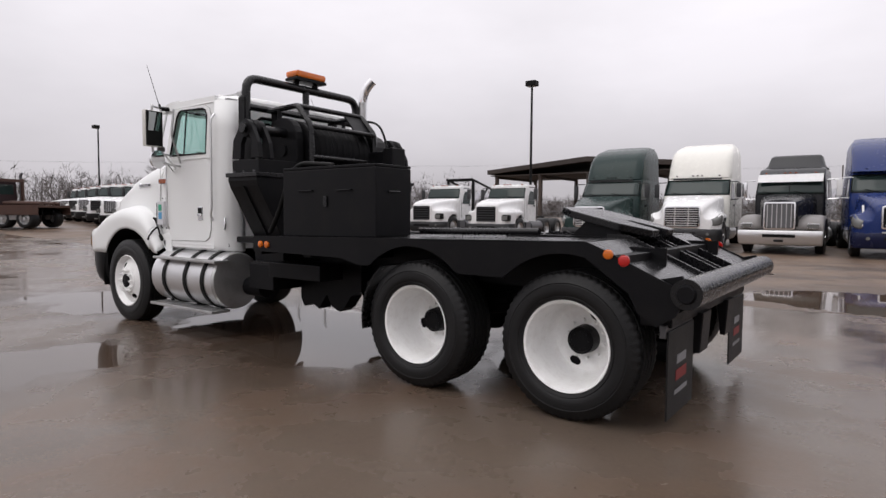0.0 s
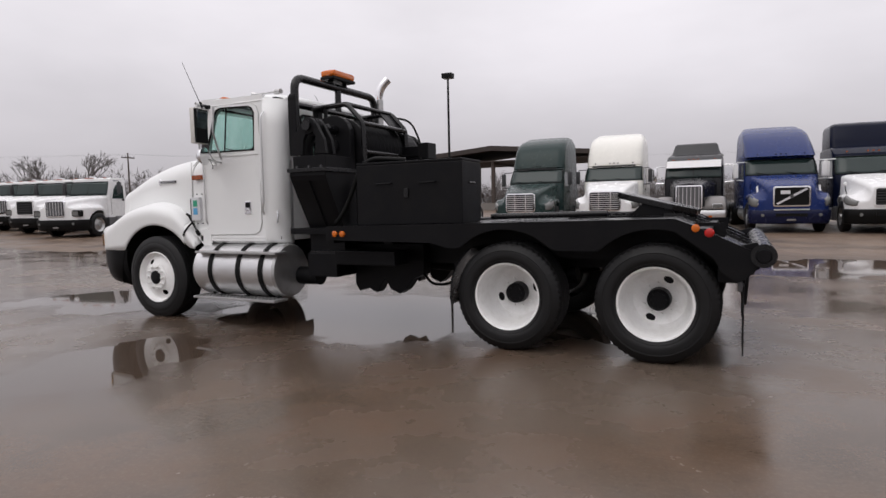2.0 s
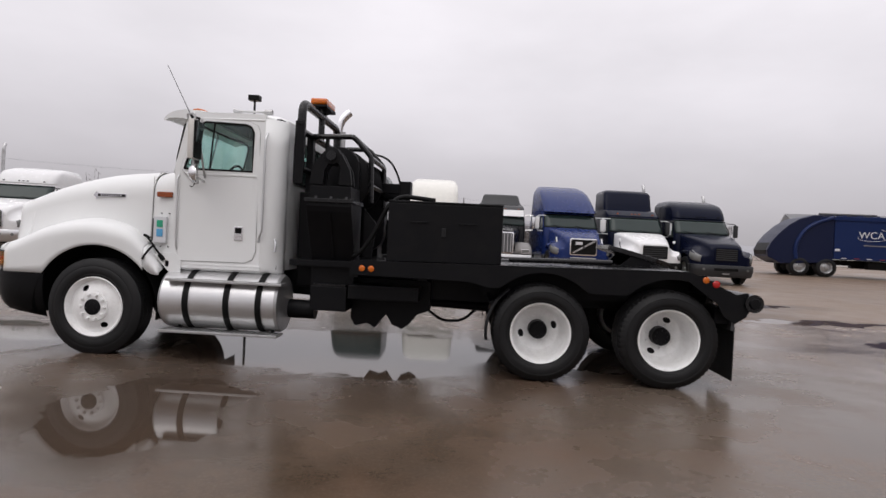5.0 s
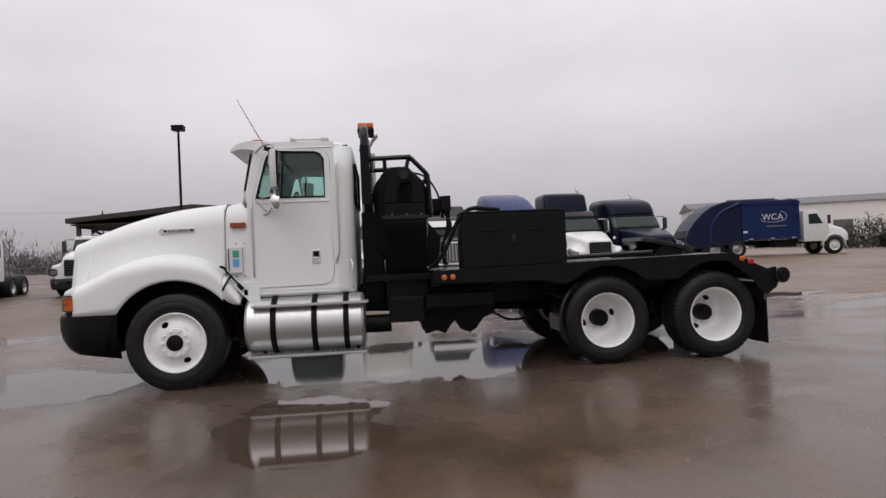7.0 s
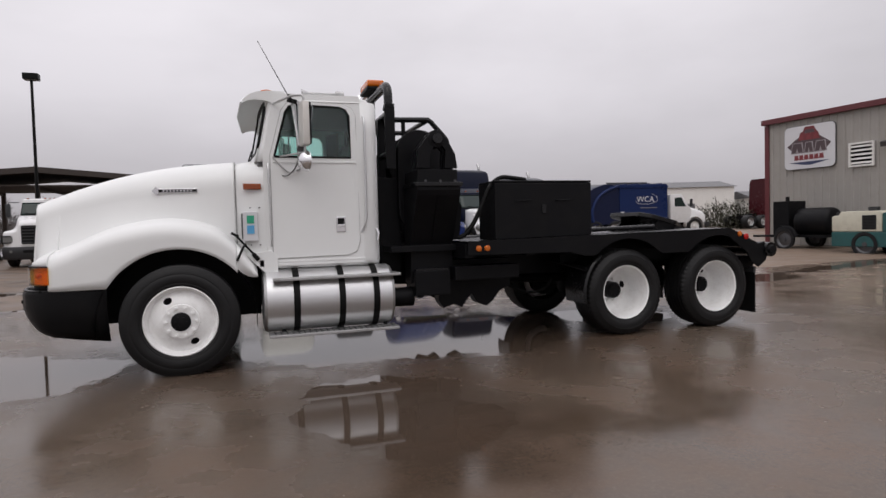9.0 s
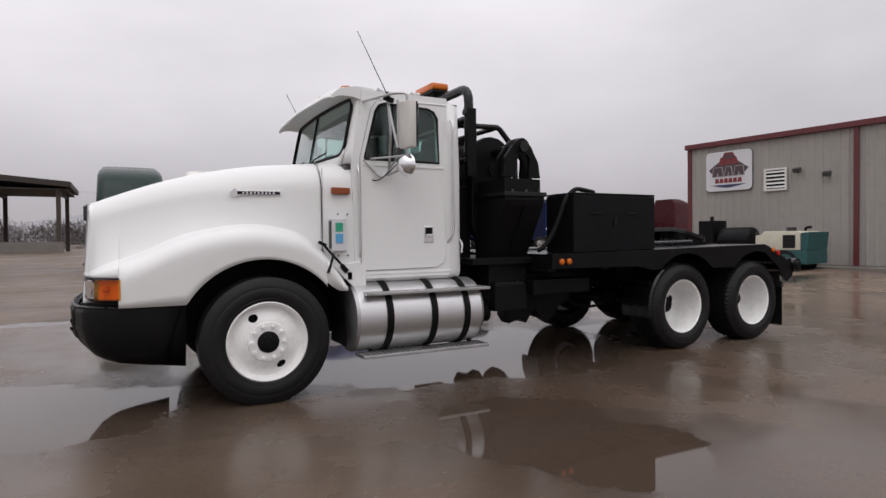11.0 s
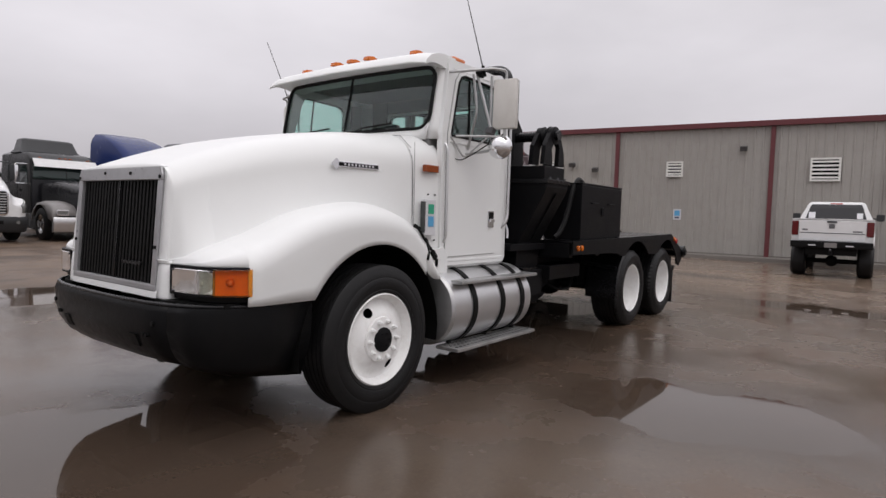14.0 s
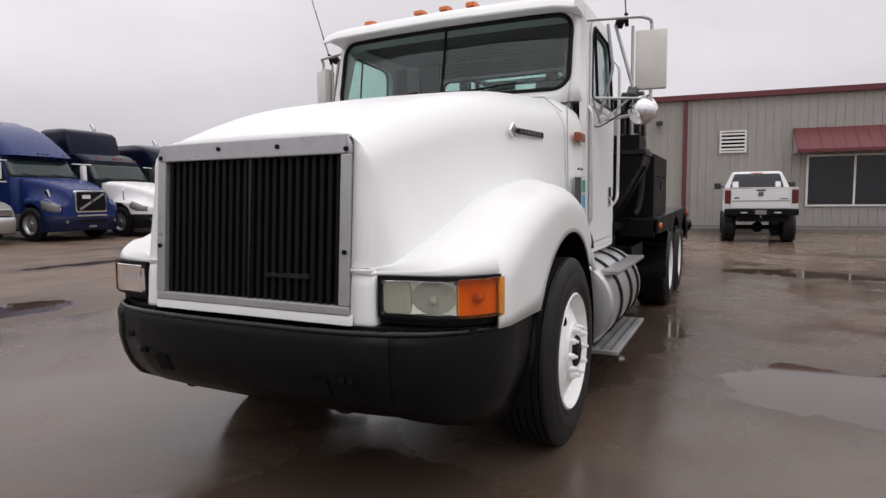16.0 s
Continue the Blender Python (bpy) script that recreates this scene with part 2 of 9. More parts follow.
def smooth_table(table, x):
    """Value at x in rows of (x, value), gliding through them."""
    xs = [r[0] for r in table]
    if x <= xs[0]:
        return table[0][1]
    if x >= xs[-1]:
        return table[-1][1]
    i = max(k for k in range(len(xs) - 1) if xs[k] <= x)
    p0, p1, p2, p3 = (table[min(max(k, 0), len(xs) - 1)] for k in (i - 1, i, i + 1, i + 2))
    h = p2[0] - p1[0]
    u = (x - p1[0]) / h
    m1 = (p2[1] - p0[1]) / (p2[0] - p0[0]) * h
    m2 = (p3[1] - p1[1]) / (p3[0] - p1[0]) * h
    return (2 * u**3 - 3 * u**2 + 1) * p1[1] + (u**3 - 2 * u**2 + u) * m1 + (-2 * u**3 + 3 * u**2) * p2[1] + (u**3 - u**2) * m2


def rounded(x0, x1, y0, y1, r, n=5):
    """Outline of a rectangle with round corners."""
    pts = []
    for cx, cy, a in ((x1 - r, y1 - r, 0), (x0 + r, y1 - r, 90), (x0 + r, y0 + r, 180), (x1 - r, y0 + r, 270)):
        pts += [(cx + r * math.cos(radians(a + 90 * k / n)), cy + r * math.sin(radians(a + 90 * k / n))) for k in range(n + 1)]
    return pts


# ---- ground: a wet concrete apron that rises gently to the dirt lot ----
def ground_height(x, y):
    z = -0.03 + 0.019 * min(max(y - 4.0, 0.0), 28.0) + 0.02 * min(max(-8.0 - x, 0.0), 26.0) + 0.006 * min(max(x - 12.0, 0.0), 14.0) * min(max((y - 1.0) / 5.0, 0.0), 1.0)
    # broken edge of the slab: the dirt lies a hand's width lower and comes up again
    drop = 0.055 * min(max((y - EDGE) / 0.03, 0.0), 1.0) * min(max((8.4 - y) / 2.6, 0.0), 1.0)
    return z - drop * min(max((17.0 - x) / 4.0, 0.0), 1.0)


EDGE = 5.45  # where the concrete apron ends and the dirt lot begins


# shallow rain puddles: middle, half axes and turn of each
PUDDLES = [
    (2.75, 0.1, 2.1, 1.45, 4), (1.9, -2.9, 0.70, 1.2, 0), (-1.35, -0.5, 1.0, 0.85, 30), (8.6, 7.2, 2.3, 1.2, 12),
    (0.3, 6.5, 1.7, 0.7, 3), (-2.4, 5.9, 1.3, 0.25, 5), (5.2, 6.0, 1.2, 0.3, 0), (12.2, 6.2, 1.6, 0.35, 6), (9.4, -3.0, 1.5, 0.45, 80), (-2.3, -0.2, 1.3, 0.8, 40), (5.9, 0.3, 0.9, 0.7, 0),
    (11.6, 8.8, 1.5, 0.4, 10), (12.5, 3.5, 1.4, 0.35, 30), (16.0, 4.5, 2.4, 0.4, 10), (-6.5, 4.2, 1.8, 0.5, 20), (-4.6, 8.8, 1.6, 0.35, -10),
    (5.0, 10.4, 1.4, 0.3, 0), (13.0, -6.0, 2.2, 0.4, 70), (16.5, -7.5, 1.6, 0.35, 85), (14.5, 0.2, 1.1, 0.3, 75), (-3.8, -3.6, 1.3, 0.45, 60), (-11.0, 6.5, 2.6, 0.4, 25),
]


def ground_material():
    m = bpy.data.materials.new("wet_concrete")
    m.use_nodes = True
    n, l = m.node_tree.nodes, m.node_tree.links
    b = n["Principled BSDF"]
    tc = n.new("ShaderNodeTexCoord")

    def noise_node(scale, detail=5.0, rough=0.55):
        t = n.new("ShaderNodeTexNoise")
        t.inputs["Scale"].default_value, t.inputs["Detail"].default_value, t.inputs["Roughness"].default_value = scale, detail, rough
        l.new(tc.outputs["Object"], t.inputs[0])
        return t.outputs["Fac"]

    def ranged(v, a, c, d, e2):
        t = n.new("ShaderNodeMapRange")
        for k, val in zip(("From Min", "From Max", "To Min", "To Max"), (a, c, d, e2)):
            t.inputs[k].default_value = val
        l.new(v, t.inputs["Value"])
        return t.outputs[0]

    def mixed(f, a, c):
        t = n.new("ShaderNodeMix")
        t.data_type = "RGBA"
        l.new(f, t.inputs["Factor"])
        for sock, v in (("A", a), ("B", c)):
            if isinstance(v, tuple):
                t.inputs[sock].default_value = (*v, 1)
            else:
                l.new(v, t.inputs[sock])
        return t.outputs["Result"]

    broad, mid, fine, speck = noise_node(0.22, 4), noise_node(1.1, 6, 0.6), noise_node(14, 6, 0.7), noise_node(60, 3)
    sep = n.new("ShaderNodeSeparateXYZ")
    l.new(tc.outputs["Object"], sep.inputs[0])
    wob = n.new("ShaderNodeMath")
    wob.operation = "MULTIPLY_ADD"
    l.new(broad, wob.inputs[0])
    wob.inputs[1].default_value = 0.5
    l.new(sep.outputs["Y"], wob.inputs[2])
    dirt_lot = ranged(wob.outputs[0], EDGE + 0.24, EDGE + 0.34, 0.0, 1.0)
    concrete = mixed(ranged(mid, 0.35, 0.65, 0, 1), (0.066, 0.045, 0.030), (0.102, 0.074, 0.054))
    concrete = mixed(ranged(broad, 0.45, 0.62, 0, 0.8), concrete, (0.118, 0.092, 0.072))
    dirt = mixed(ranged(mid, 0.35, 0.65, 0, 1), (0.098, 0.064, 0.043), (0.158, 0.112, 0.080))
    warm = noise_node(0.55, 7, 0.65)
    concrete = mixed(ranged(warm, 0.48, 0.66, 0, 0.55), concrete, (0.118, 0.068, 0.041))
    gravel = noise_node(34, 4, 0.75)
    concrete = mixed(ranged(gravel, 0.50, 0.72, 0, 0.40), concrete, (0.150, 0.118, 0.092))
    # wheel ruts and wet cracks that run along the lot
    rut_map = n.new("ShaderNodeMapping")
    rut_map.inputs["Scale"].default_value = (0.35, 1.25, 1.0)
    l.new(tc.outputs["Object"], rut_map.inputs[0])
    rut = n.new("ShaderNodeTexNoise")
    rut.inputs["Scale"].default_value, rut.inputs["Detail"].default_value, rut.inputs["Roughness"].default_value = 0.9, 7.0, 0.62
    l.new(rut_map.outputs[0], rut.inputs[0])
    ruts = ranged(rut.outputs["Fac"], 0.54, 0.60, 0.0, 0.75)
    dirt = mixed(ruts, dirt, (0.050, 0.034, 0.024))
    color = mixed(dirt_lot, concrete, dirt)
    # the colour turns paler from x = 8 m towards the metal building
    pale_x = ranged(sep.outputs["X"], 8.0, 13.5, 0.0, 0.8)
    color = mixed(pale_x, color, (0.205, 0.150, 0.112))
    # ragged outline: bend the plane before finding how far inside a puddle a place lies
    bend = n.new("ShaderNodeTexNoise")
    bend.inputs["Scale"].default_value, bend.inputs["Detail"].default_value, bend.inputs["Roughness"].default_value = 0.9, 7.0, 0.62
    l.new(tc.outputs["Object"], bend.inputs[0])
    cen = n.new("ShaderNodeVectorMath")
    cen.operation = "MULTIPLY_ADD"
    l.new(bend.outputs["Color"], cen.inputs[0])
    cen.inputs[1].default_value, cen.inputs[2].default_value = (1.6, 1.6, 0.0), (-0.8, -0.8, 0.0)
    bent = n.new("ShaderNodeVectorMath")
    l.new(tc.outputs["Object"], bent.inputs[0])
    l.new(cen.outputs[0], bent.inputs[1])
    near = None
    for px, py, rx, ry, turn in PUDDLES:
        mp = n.new("ShaderNodeMapping")
        mp.vector_type = "TEXTURE"
        mp.inputs["Location"].default_value, mp.inputs["Rotation"].default_value, mp.inputs["Scale"].default_value = (px, py, 0), (0, 0, radians(turn)), (rx, ry, 1000)
        l.new(bent.outputs[0], mp.inputs[0])
        ln = n.new("ShaderNodeVectorMath")
        ln.operation = "LENGTH"
        l.new(mp.outputs[0], ln.inputs[0])
        if near is None:
            near = ln.outputs["Value"]
        else:
            lo = n.new("ShaderNodeMath")
            lo.operation = "MINIMUM"
            l.new(near, lo.inputs[0])
            l.new(ln.outputs["Value"], lo.inputs[1])
            near = lo.outputs[0]
    water = ranged(near, 0.975, 1.03, 1.0, 0.0)
    damp = ranged(near, 1.0, 2.1, 0.55, 0.0)
    color = mixed(damp, color, (0.040, 0.027, 0.020))
    color = mixed(ranged(fine, 0.55, 0.75, 0, 0.35), color, (0.04, 0.031, 0.025))
    color = mixed(ranged(speck, 0.68, 0.78, 0, 0.5), color, (0.18, 0.155, 0.13))
    color = mixed(ranged(water, 0, 1, 0, 0.3), color, (0.050, 0.035, 0.026))
    l.new(color, b.inputs["Base Color"])
    film = n.new("ShaderNodeMath")
    film.operation = "ADD"
    l.new(ranged(broad, 0.40, 0.60, 0.0, 0.13), film.inputs[0])
    l.new(ranged(mid, 0.40, 0.62, 0.08, 0.22), film.inputs[1])
    dry = n.new("ShaderNodeMath")
    dry.operation = "MULTIPLY_ADD"
    dry.use_clamp = True
    l.new(dirt_lot, dry.inputs[0])
    dry.inputs[1].default_value = 0.28
    l.new(film.outputs[0], dry.inputs[2])
    low = n.new("ShaderNodeMath")
    low.operation = "MAXIMUM"
    l.new(dry.outputs[0], low.inputs[0])
    low.inputs[1].default_value = 0.09
    wet = n.new("ShaderNodeMix")
    l.new(water, wet.inputs[0])
    l.new(low.outputs[0], wet.inputs[2])
    wet.inputs[3].default_value = 0.035
    l.new(wet.outputs[0], b.inputs["Roughness"])
    b.inputs["IOR"].default_value = 1.40
    bp = n.new("ShaderNodeBump")
    bp.inputs["Distance"].default_value = 0.004
    l.new(ranged(wet.outputs[0], 0.05, 0.5, 0.0, 0.8), bp.inputs["Strength"])
    l.new(fine, bp.inputs["Height"])
    l.new(bp.outputs[0], b.inputs["Normal"])
    return m




GROUND = ground_material()


def build_ground():
    bm = bmesh.new()
    xs = [-2500, -600, -150, -80, -50, -34, -28, -20, -14, -8, -4, 0, 4, 8, 11, 13, 15, 17, 18, 22, 26, 36, 60, 150, 600, 2500]
    ys = [-2500, -600, -150, -60, -30, -16, -10, -6, -2, 0, 2, 4, 5.2, EDGE, EDGE + 0.03, 5.8, 6.4, 7.2, 8.4, 10, 12, 16, 20, 26, 32, 45, 70, 150, 600, 2500]
    loft(bm, [[(x, y, ground_height(x, y)) for x in xs] for y in ys])
    return tagged(part("ground", bm, GROUND, smooth=40), "wet brownish concrete truck yard with puddles and a dirt lot beyond", "ground", kind="structure")


build_ground()


# ---- metal building ----
WALL_AT = pose(22.74, 13.078, 0, 0, 0, -84.17)  # local x runs along the wall, local y to its inside
SIDING = material("tan_grey_siding", (0.335, 0.318, 0.292), 0.5, 0.0, spread=0.05, scale=2, dirt=(0.22, 0.20, 0.18), dirt_amount=0.25)
MAROON = material("maroon_trim", (0.115, 0.022, 0.026), 0.42, spread=0.1, scale=5)
AWNING = material("red_awning_metal", (0.125, 0.022, 0.026), 0.42, spread=0.12, scale=5)
VENT_WHITE = material("white_vent_paint", (0.72, 0.71, 0.68), 0.5, spread=0.05)
CONCRETE = material("grey_concrete", (0.17, 0.155, 0.14), 0.6, spread=0.12, bump=0.2)
SIGN_WHITE = material("white_sign_face", (0.64, 0.64, 0.66), 0.35, spread=0.03)
SIGN_RED = material("sign_red", (0.20, 0.030, 0.036), 0.4)
SIGN_DARK = material("sign_dark_red", (0.16, 0.025, 0.03), 0.4)
SIGN_GREY = material("sign_charcoal", (0.075, 0.05, 0.055), 0.4)
SIGN_PALE = material("sign_pale_grey", (0.30, 0.27, 0.28), 0.4)
SIGN_NAVY = material("sign_navy", (0.03, 0.04, 0.10), 0.4)
WINDOW_GLASS = material("dark_window_glass", (0.018, 0.018, 0.02), 0.06, spread=0.05, rough_spread=0.02)


def ribbed_wall(bm, x0, x1, z0, z1, pitch=0.305, depth=0.035):
    """Trapezoid-ribbed sheet along local x, its ribs toward local -y."""
    pts, x = [], x0
    while x < x1 - 1e-6:
        for dx, d in ((0.0, 0.0), (0.20, 0.0), (0.225, -depth), (0.28, -depth)):
            if x + dx <= x1:
                pts.append((x + dx, d))
        x += pitch
    pts.append((x1, 0.0))
    loft(bm, [[(a, d, z) for a, d in pts] for z in (z0, z1)])
    return bm


def build_building():
    H, L, D = 5.5, 43.0, 22.0
    bm = bmesh.new()
    ribbed_wall(bm, 0, L, 0.15, H)
    loft(bm, [[(0, 0, z), (0, D, z)] for z in (0.0, H)])
    loft(bm, [[(L, 0, z), (L, D, z)] for z in (0.0, H)])
    loft(bm, [[(0, D, z), (L, D, z)] for z in (0.0, H)])
    wall = part("wall_east", bm, SIDING)
    wall.matrix_world = WALL_AT
    tagged(wall, "tan-grey ribbed metal siding wall of a workshop", "wall", kind="structure")
    bm = loft(bmesh.new(), [[(-0.15, -0.15, H + 0.04), (L, -0.15, H + 0.04)], [(-0.15, D / 2, H + 1.6), (L, D / 2, H + 1.6)], [(-0.15, D, H + 0.04), (L, D, H + 0.04)]])
    r = part("roof_building", bm, SIDING)
    r.matrix_world = WALL_AT
    tagged(r, "low-pitched metal roof of the workshop", "roof", kind="structure")
    def trim(bm, label):
        t = part("trim", bm, MAROON, bevel=0.01)
        t.matrix_world = WALL_AT
        tagged(t, label, "trim", kind="structure")
    trim(box(bmesh.new(), -0.16, L, -0.20, 0.0, H - 0.12, H + 0.10), "maroon metal eave gutter along the roofline")
    trim(box(bmesh.new(), -0.10, 0.10, -0.06, 0.10, 0.0, H - 0.13), "maroon corner trim of the metal building")
    for s in (6.95, 13.1, 31.6, 37.7):
        trim(box(bmesh.new(), s - 0.085, s + 0.085, -0.13, -0.037, 0.05, H - 0.125), "maroon downspout on the siding")
    f = part("baseboard", box(bmesh.new(), 0, L, -0.10, 0.2, -0.3, 0.20), CONCRETE)
    f.matrix_world = WALL_AT
    tagged(f, "concrete footing strip under the metal wall", "footing", kind="structure")
    f = part("pavement", box(bmesh.new(), 5.2, L, -1.15, -0.103, -0.3, 0.145), CONCRETE, bevel=0.015)
    f.matrix_world = WALL_AT
    tagged(f, "raised concrete walkway along the metal wall", "pavement", kind="structure")
    # wall vents
    for s, z, w, h, lab in ((3.97, 3.67, 0.92, 0.92, "square louvred wall vent with a grey frame"), (9.43, 3.71, 0.68, 0.66, "small white louvred wall vent"), (14.92, 3.63, 1.0, 0.90, "white louvred wall vent")):
        v = thing("wall_vent", lab, "vent", "wall vents", WALL_AT @ pose(s, -0.036, z))
        bm = bmesh.new()
        for a in ((-w / 2, -w / 2 + 0.07, -h / 2, h / 2), (w / 2 - 0.07, w / 2, -h / 2, h / 2), (-w / 2 + 0.07, w / 2 - 0.07, h / 2 - 0.07, h / 2), (-w / 2 + 0.07, w / 2 - 0.07, -h / 2, -h / 2 + 0.07)):
            box(bm, a[0], a[1], -0.08, 0, a[2], a[3])
        part("vent_frame", bm, VENT_WHITE, v)
        part("backing", box(bmesh.new(), -w / 2 + 0.07, w / 2 - 0.07, -0.01, 0, -h / 2 + 0.07, h / 2 - 0.07), TRIM, v)
        k = 4 if h < 0.9 else 5
        for i in range(k):
            z0 = -h / 2 + 0.07 + (h - 0.14) * (i + 0.5) / k
            part("slat", turned_box(bmesh.new(), (0, -0.045, z0), (w - 0.14, 0.10, 0.012), 48), VENT_WHITE, v)
    # sign
    s = thing("wall_sign", "white rounded sign with a dark red truck emblem on siding", "sign", "", WALL_AT @ pose(1.95, -0.036, 4.22))
    part("panel", prism(bmesh.new(), rounded(-1.06, 1.06, -0.88, 0.88, 0.20), "y", -0.09, 0), SIGN_WHITE, s, bevel=0.012)
    part("panel_rim", prism(bmesh.new(), rounded(-1.08, 1.08, -0.90, 0.90, 0.22), "y", -0.06, -0.002), STEEL, s)
    part("diamond", prism(bmesh.new(), [(-0.92, 0.08), (-0.46, 0.40), (0.46, 0.40), (0.92, 0.08), (0.62, -0.24), (-0.62, -0.24)], "y", -0.1, -0.091), SIGN_GREY, s)
    part("truck_shape", prism(bmesh.new(), [(-0.44, 0.28), (-0.36, 0.60), (-0.26, 0.62), (-0.16, 0.82), (0.22, 0.82), (0.32, 0.62), (0.40, 0.56), (0.48, 0.28)], "y", -0.106, -0.101), SIGN_DARK, s)
    part("windscreen_shape", prism(bmesh.new(), [(-0.20, 0.56), (-0.14, 0.70), (0.20, 0.70), (0.26, 0.56)], "y", -0.111, -0.107), SIGN_GREY, s)
    for x in (-0.3, 0.0, 0.3):
        part("hood_shape", prism(bmesh.new(), [(x - 0.09, 0.30), (x - 0.07, 0.50), (x + 0.07, 0.50), (x + 0.09, 0.30)], "y", -0.111, -0.107), SIGN_RED, s)
    for a, w in ((-0.74, 0.52), (-0.17, 0.38), (0.26, 0.48)):
        part("emblem_block", prism(bmesh.new(), [(a - 0.02, -0.24), (a + 0.05, 0.20), (a + w - 0.03, 0.20), (a + w + 0.02, -0.24)], "y", -0.112, -0.108), SIGN_PALE, s)
        part("emblem_shape", prism(bmesh.new(), [(a + 0.02, -0.21), (a + 0.08, 0.17), (a + w - 0.08, 0.17), (a + w - 0.02, -0.21), (a + w * 0.62, -0.21), (a + w * 0.5, -0.02), (a + w * 0.38, -0.21)], "y", -0.118, -0.113), SIGN_GREY, s)
    for k in range(6):
        a = -0.62 + 0.21 * k
        part("red_bar", prism(bmesh.new(), [(a, -0.52), (a + 0.02, -0.32), (a + 0.17, -0.32), (a + 0.19, -0.52)], "y", -0.1, -0.091), SIGN_RED, s)
    part("underline", prism(bmesh.new(), [(-0.85, -0.60), (0.85, -0.60), (0.12, -0.74), (-0.12, -0.74)], "y", -0.1, -0.091), SIGN_NAVY, s)
    # wall lamps and parking sign
    for a, z in ((4.9, 3.97), (6.0, 3.73), (12.08, 4.51)):
        v = thing("wall_lamp", "small dark wall-mounted floodlight on metal siding", "lamp", "wall lamps", WALL_AT @ pose(a, -0.036, z))
        part("bracket", box(bmesh.new(), -0.05, 0.05, -0.10, 0, -0.05, 0.05), TRIM, v)
        part("head", turned_box(bmesh.new(), (0, -0.2, -0.02), (0.26, 0.20, 0.17), 20), STEEL, v)
    v = thing("parking_sign", "small blue and white parking sign on siding", "sign", "", WALL_AT @ pose(9.62, -0.04, 1.77))
    part("panel", prism(bmesh.new(), rounded(-0.16, 0.16, -0.23, 0.23, 0.03), "y", -0.01, 0), SIGN_WHITE, v)
    part("blue_field", box(bmesh.new(), -0.11, 0.11, -0.015, -0.0105, -0.06, 0.17), BLUE_STICK, v)
    part("writing_bar", box(bmesh.new(), -0.09, 0.09, -0.015, -0.0105, -0.17, -0.10), SIGN_NAVY, v)
    # awning and window
    v = thing("awning", "red standing-seam metal awning over the office windows", "awning", "", WALL_AT @ pose(17.08, -0.036, 3.06))
    part("roof_sheet", prism(bmesh.new(), [(0, 1.0), (-0.95, 0.12), (-0.95, 0.0), (-0.90, 0.0), (-0.90, 0.08), (0, 0.9)], "x", 0, 9.0), AWNING, v)
    for i in range(23):
        part("seam", prism(bmesh.new(), [(-0.01, 1.012), (-0.955, 0.14), (-0.955, 0.11), (-0.01, 0.98)], "x", 0.02 + i * 0.405, 0.05 + i * 0.405), AWNING, v)
    part("end_panel", prism(bmesh.new(), [(-0.002, 0.9), (-0.90, 0.07), (-0.90, 0.0), (-0.002, 0.0)], "x", 0.003, 0.02), SIDING, v)
    w = thing("window_1", "dark office window with a pale frame under the awning", "window", "", WALL_AT @ pose(17.58, -0.036, 0.98))
    w["kind"] = "structure"
    for a, b2, c, d in ((0, 7.0, 0, 0.07), (0, 7.0, 1.95, 2.02), (0, 0.07, 0.07, 1.95), (1.6, 1.67, 0.07, 1.95), (3.4, 3.47, 0.07, 1.95), (5.2, 5.27, 0.07, 1.95), (6.93, 7.0, 0.07, 1.95)):
        part("window_frame", box(bmesh.new(), a, b2, -0.05, 0, c, d), VENT_WHITE, w)
    for a, b2 in ((0.07, 1.6), (1.67, 3.4), (3.47, 5.2), (5.27, 6.93)):
        part("pane", box(bmesh.new(), a, b2, -0.02, -0.005, 0.07, 1.95), WINDOW_GLASS, w)


build_building()


# ---- wheels ----
def add_tyre(bm, R, w, rim, m, seg=56):
    """A tyre whose outer face looks to local -y; it is w wide round local y = 0."""
    h = w / 2
    prof = [(rim, -h * 0.80), (rim + 0.012, -h * 0.93), (rim + (R - rim) * 0.16, -h * 0.975), (rim + (R - rim) * 0.18, -h * 0.955), (rim + (R - rim) * 0.22, -h * 0.985), (rim + (R - rim) * 0.40, -h * 1.0), (rim + (R - rim) * 0.56, -h * 0.985), (rim + (R - rim) * 0.58, -h * 0.965), (rim + (R - rim) * 0.62, -h * 0.975), (R - 0.055, -h * 0.90), (R - 0.022, -h * 0.84), (R - 0.004, -h * 0.76)]
    grooves = [-0.62, -0.36, -0.09, 0.18, 0.45]
    for g in grooves:
        prof += [(R, h * (g - 0.035)), (R - 0.014, h * (g - 0.025)), (R - 0.014, h * (g + 0.025)), (R, h * (g + 0.035))]
    prof += [(R - 0.004, h * 0.76), (R - 0.022, h * 0.84), (R - 0.055, h * 0.90), (rim + (R - rim) * 0.45, h), (rim + 0.012, h * 0.93), (rim, h * 0.80)]
    return lathe(bm, prof, m, seg)


def tread_lugs(bm, R, w):
    """Presses shallow cross grooves into the tread's shoulders."""
    h = w / 2
    for v in bm.verts:
        r = math.hypot(v.co.x, v.co.z)
        if abs(v.co.y) > h * 0.6 and r > R - 0.03:
            k = round(math.atan2(v.co.z, v.co.x) / (2 * math.pi) * 168) % 3
            if k == 0:
                f = (r - 0.010) / r
                v.co.x, v.co.z = v.co.x * f, v.co.z * f


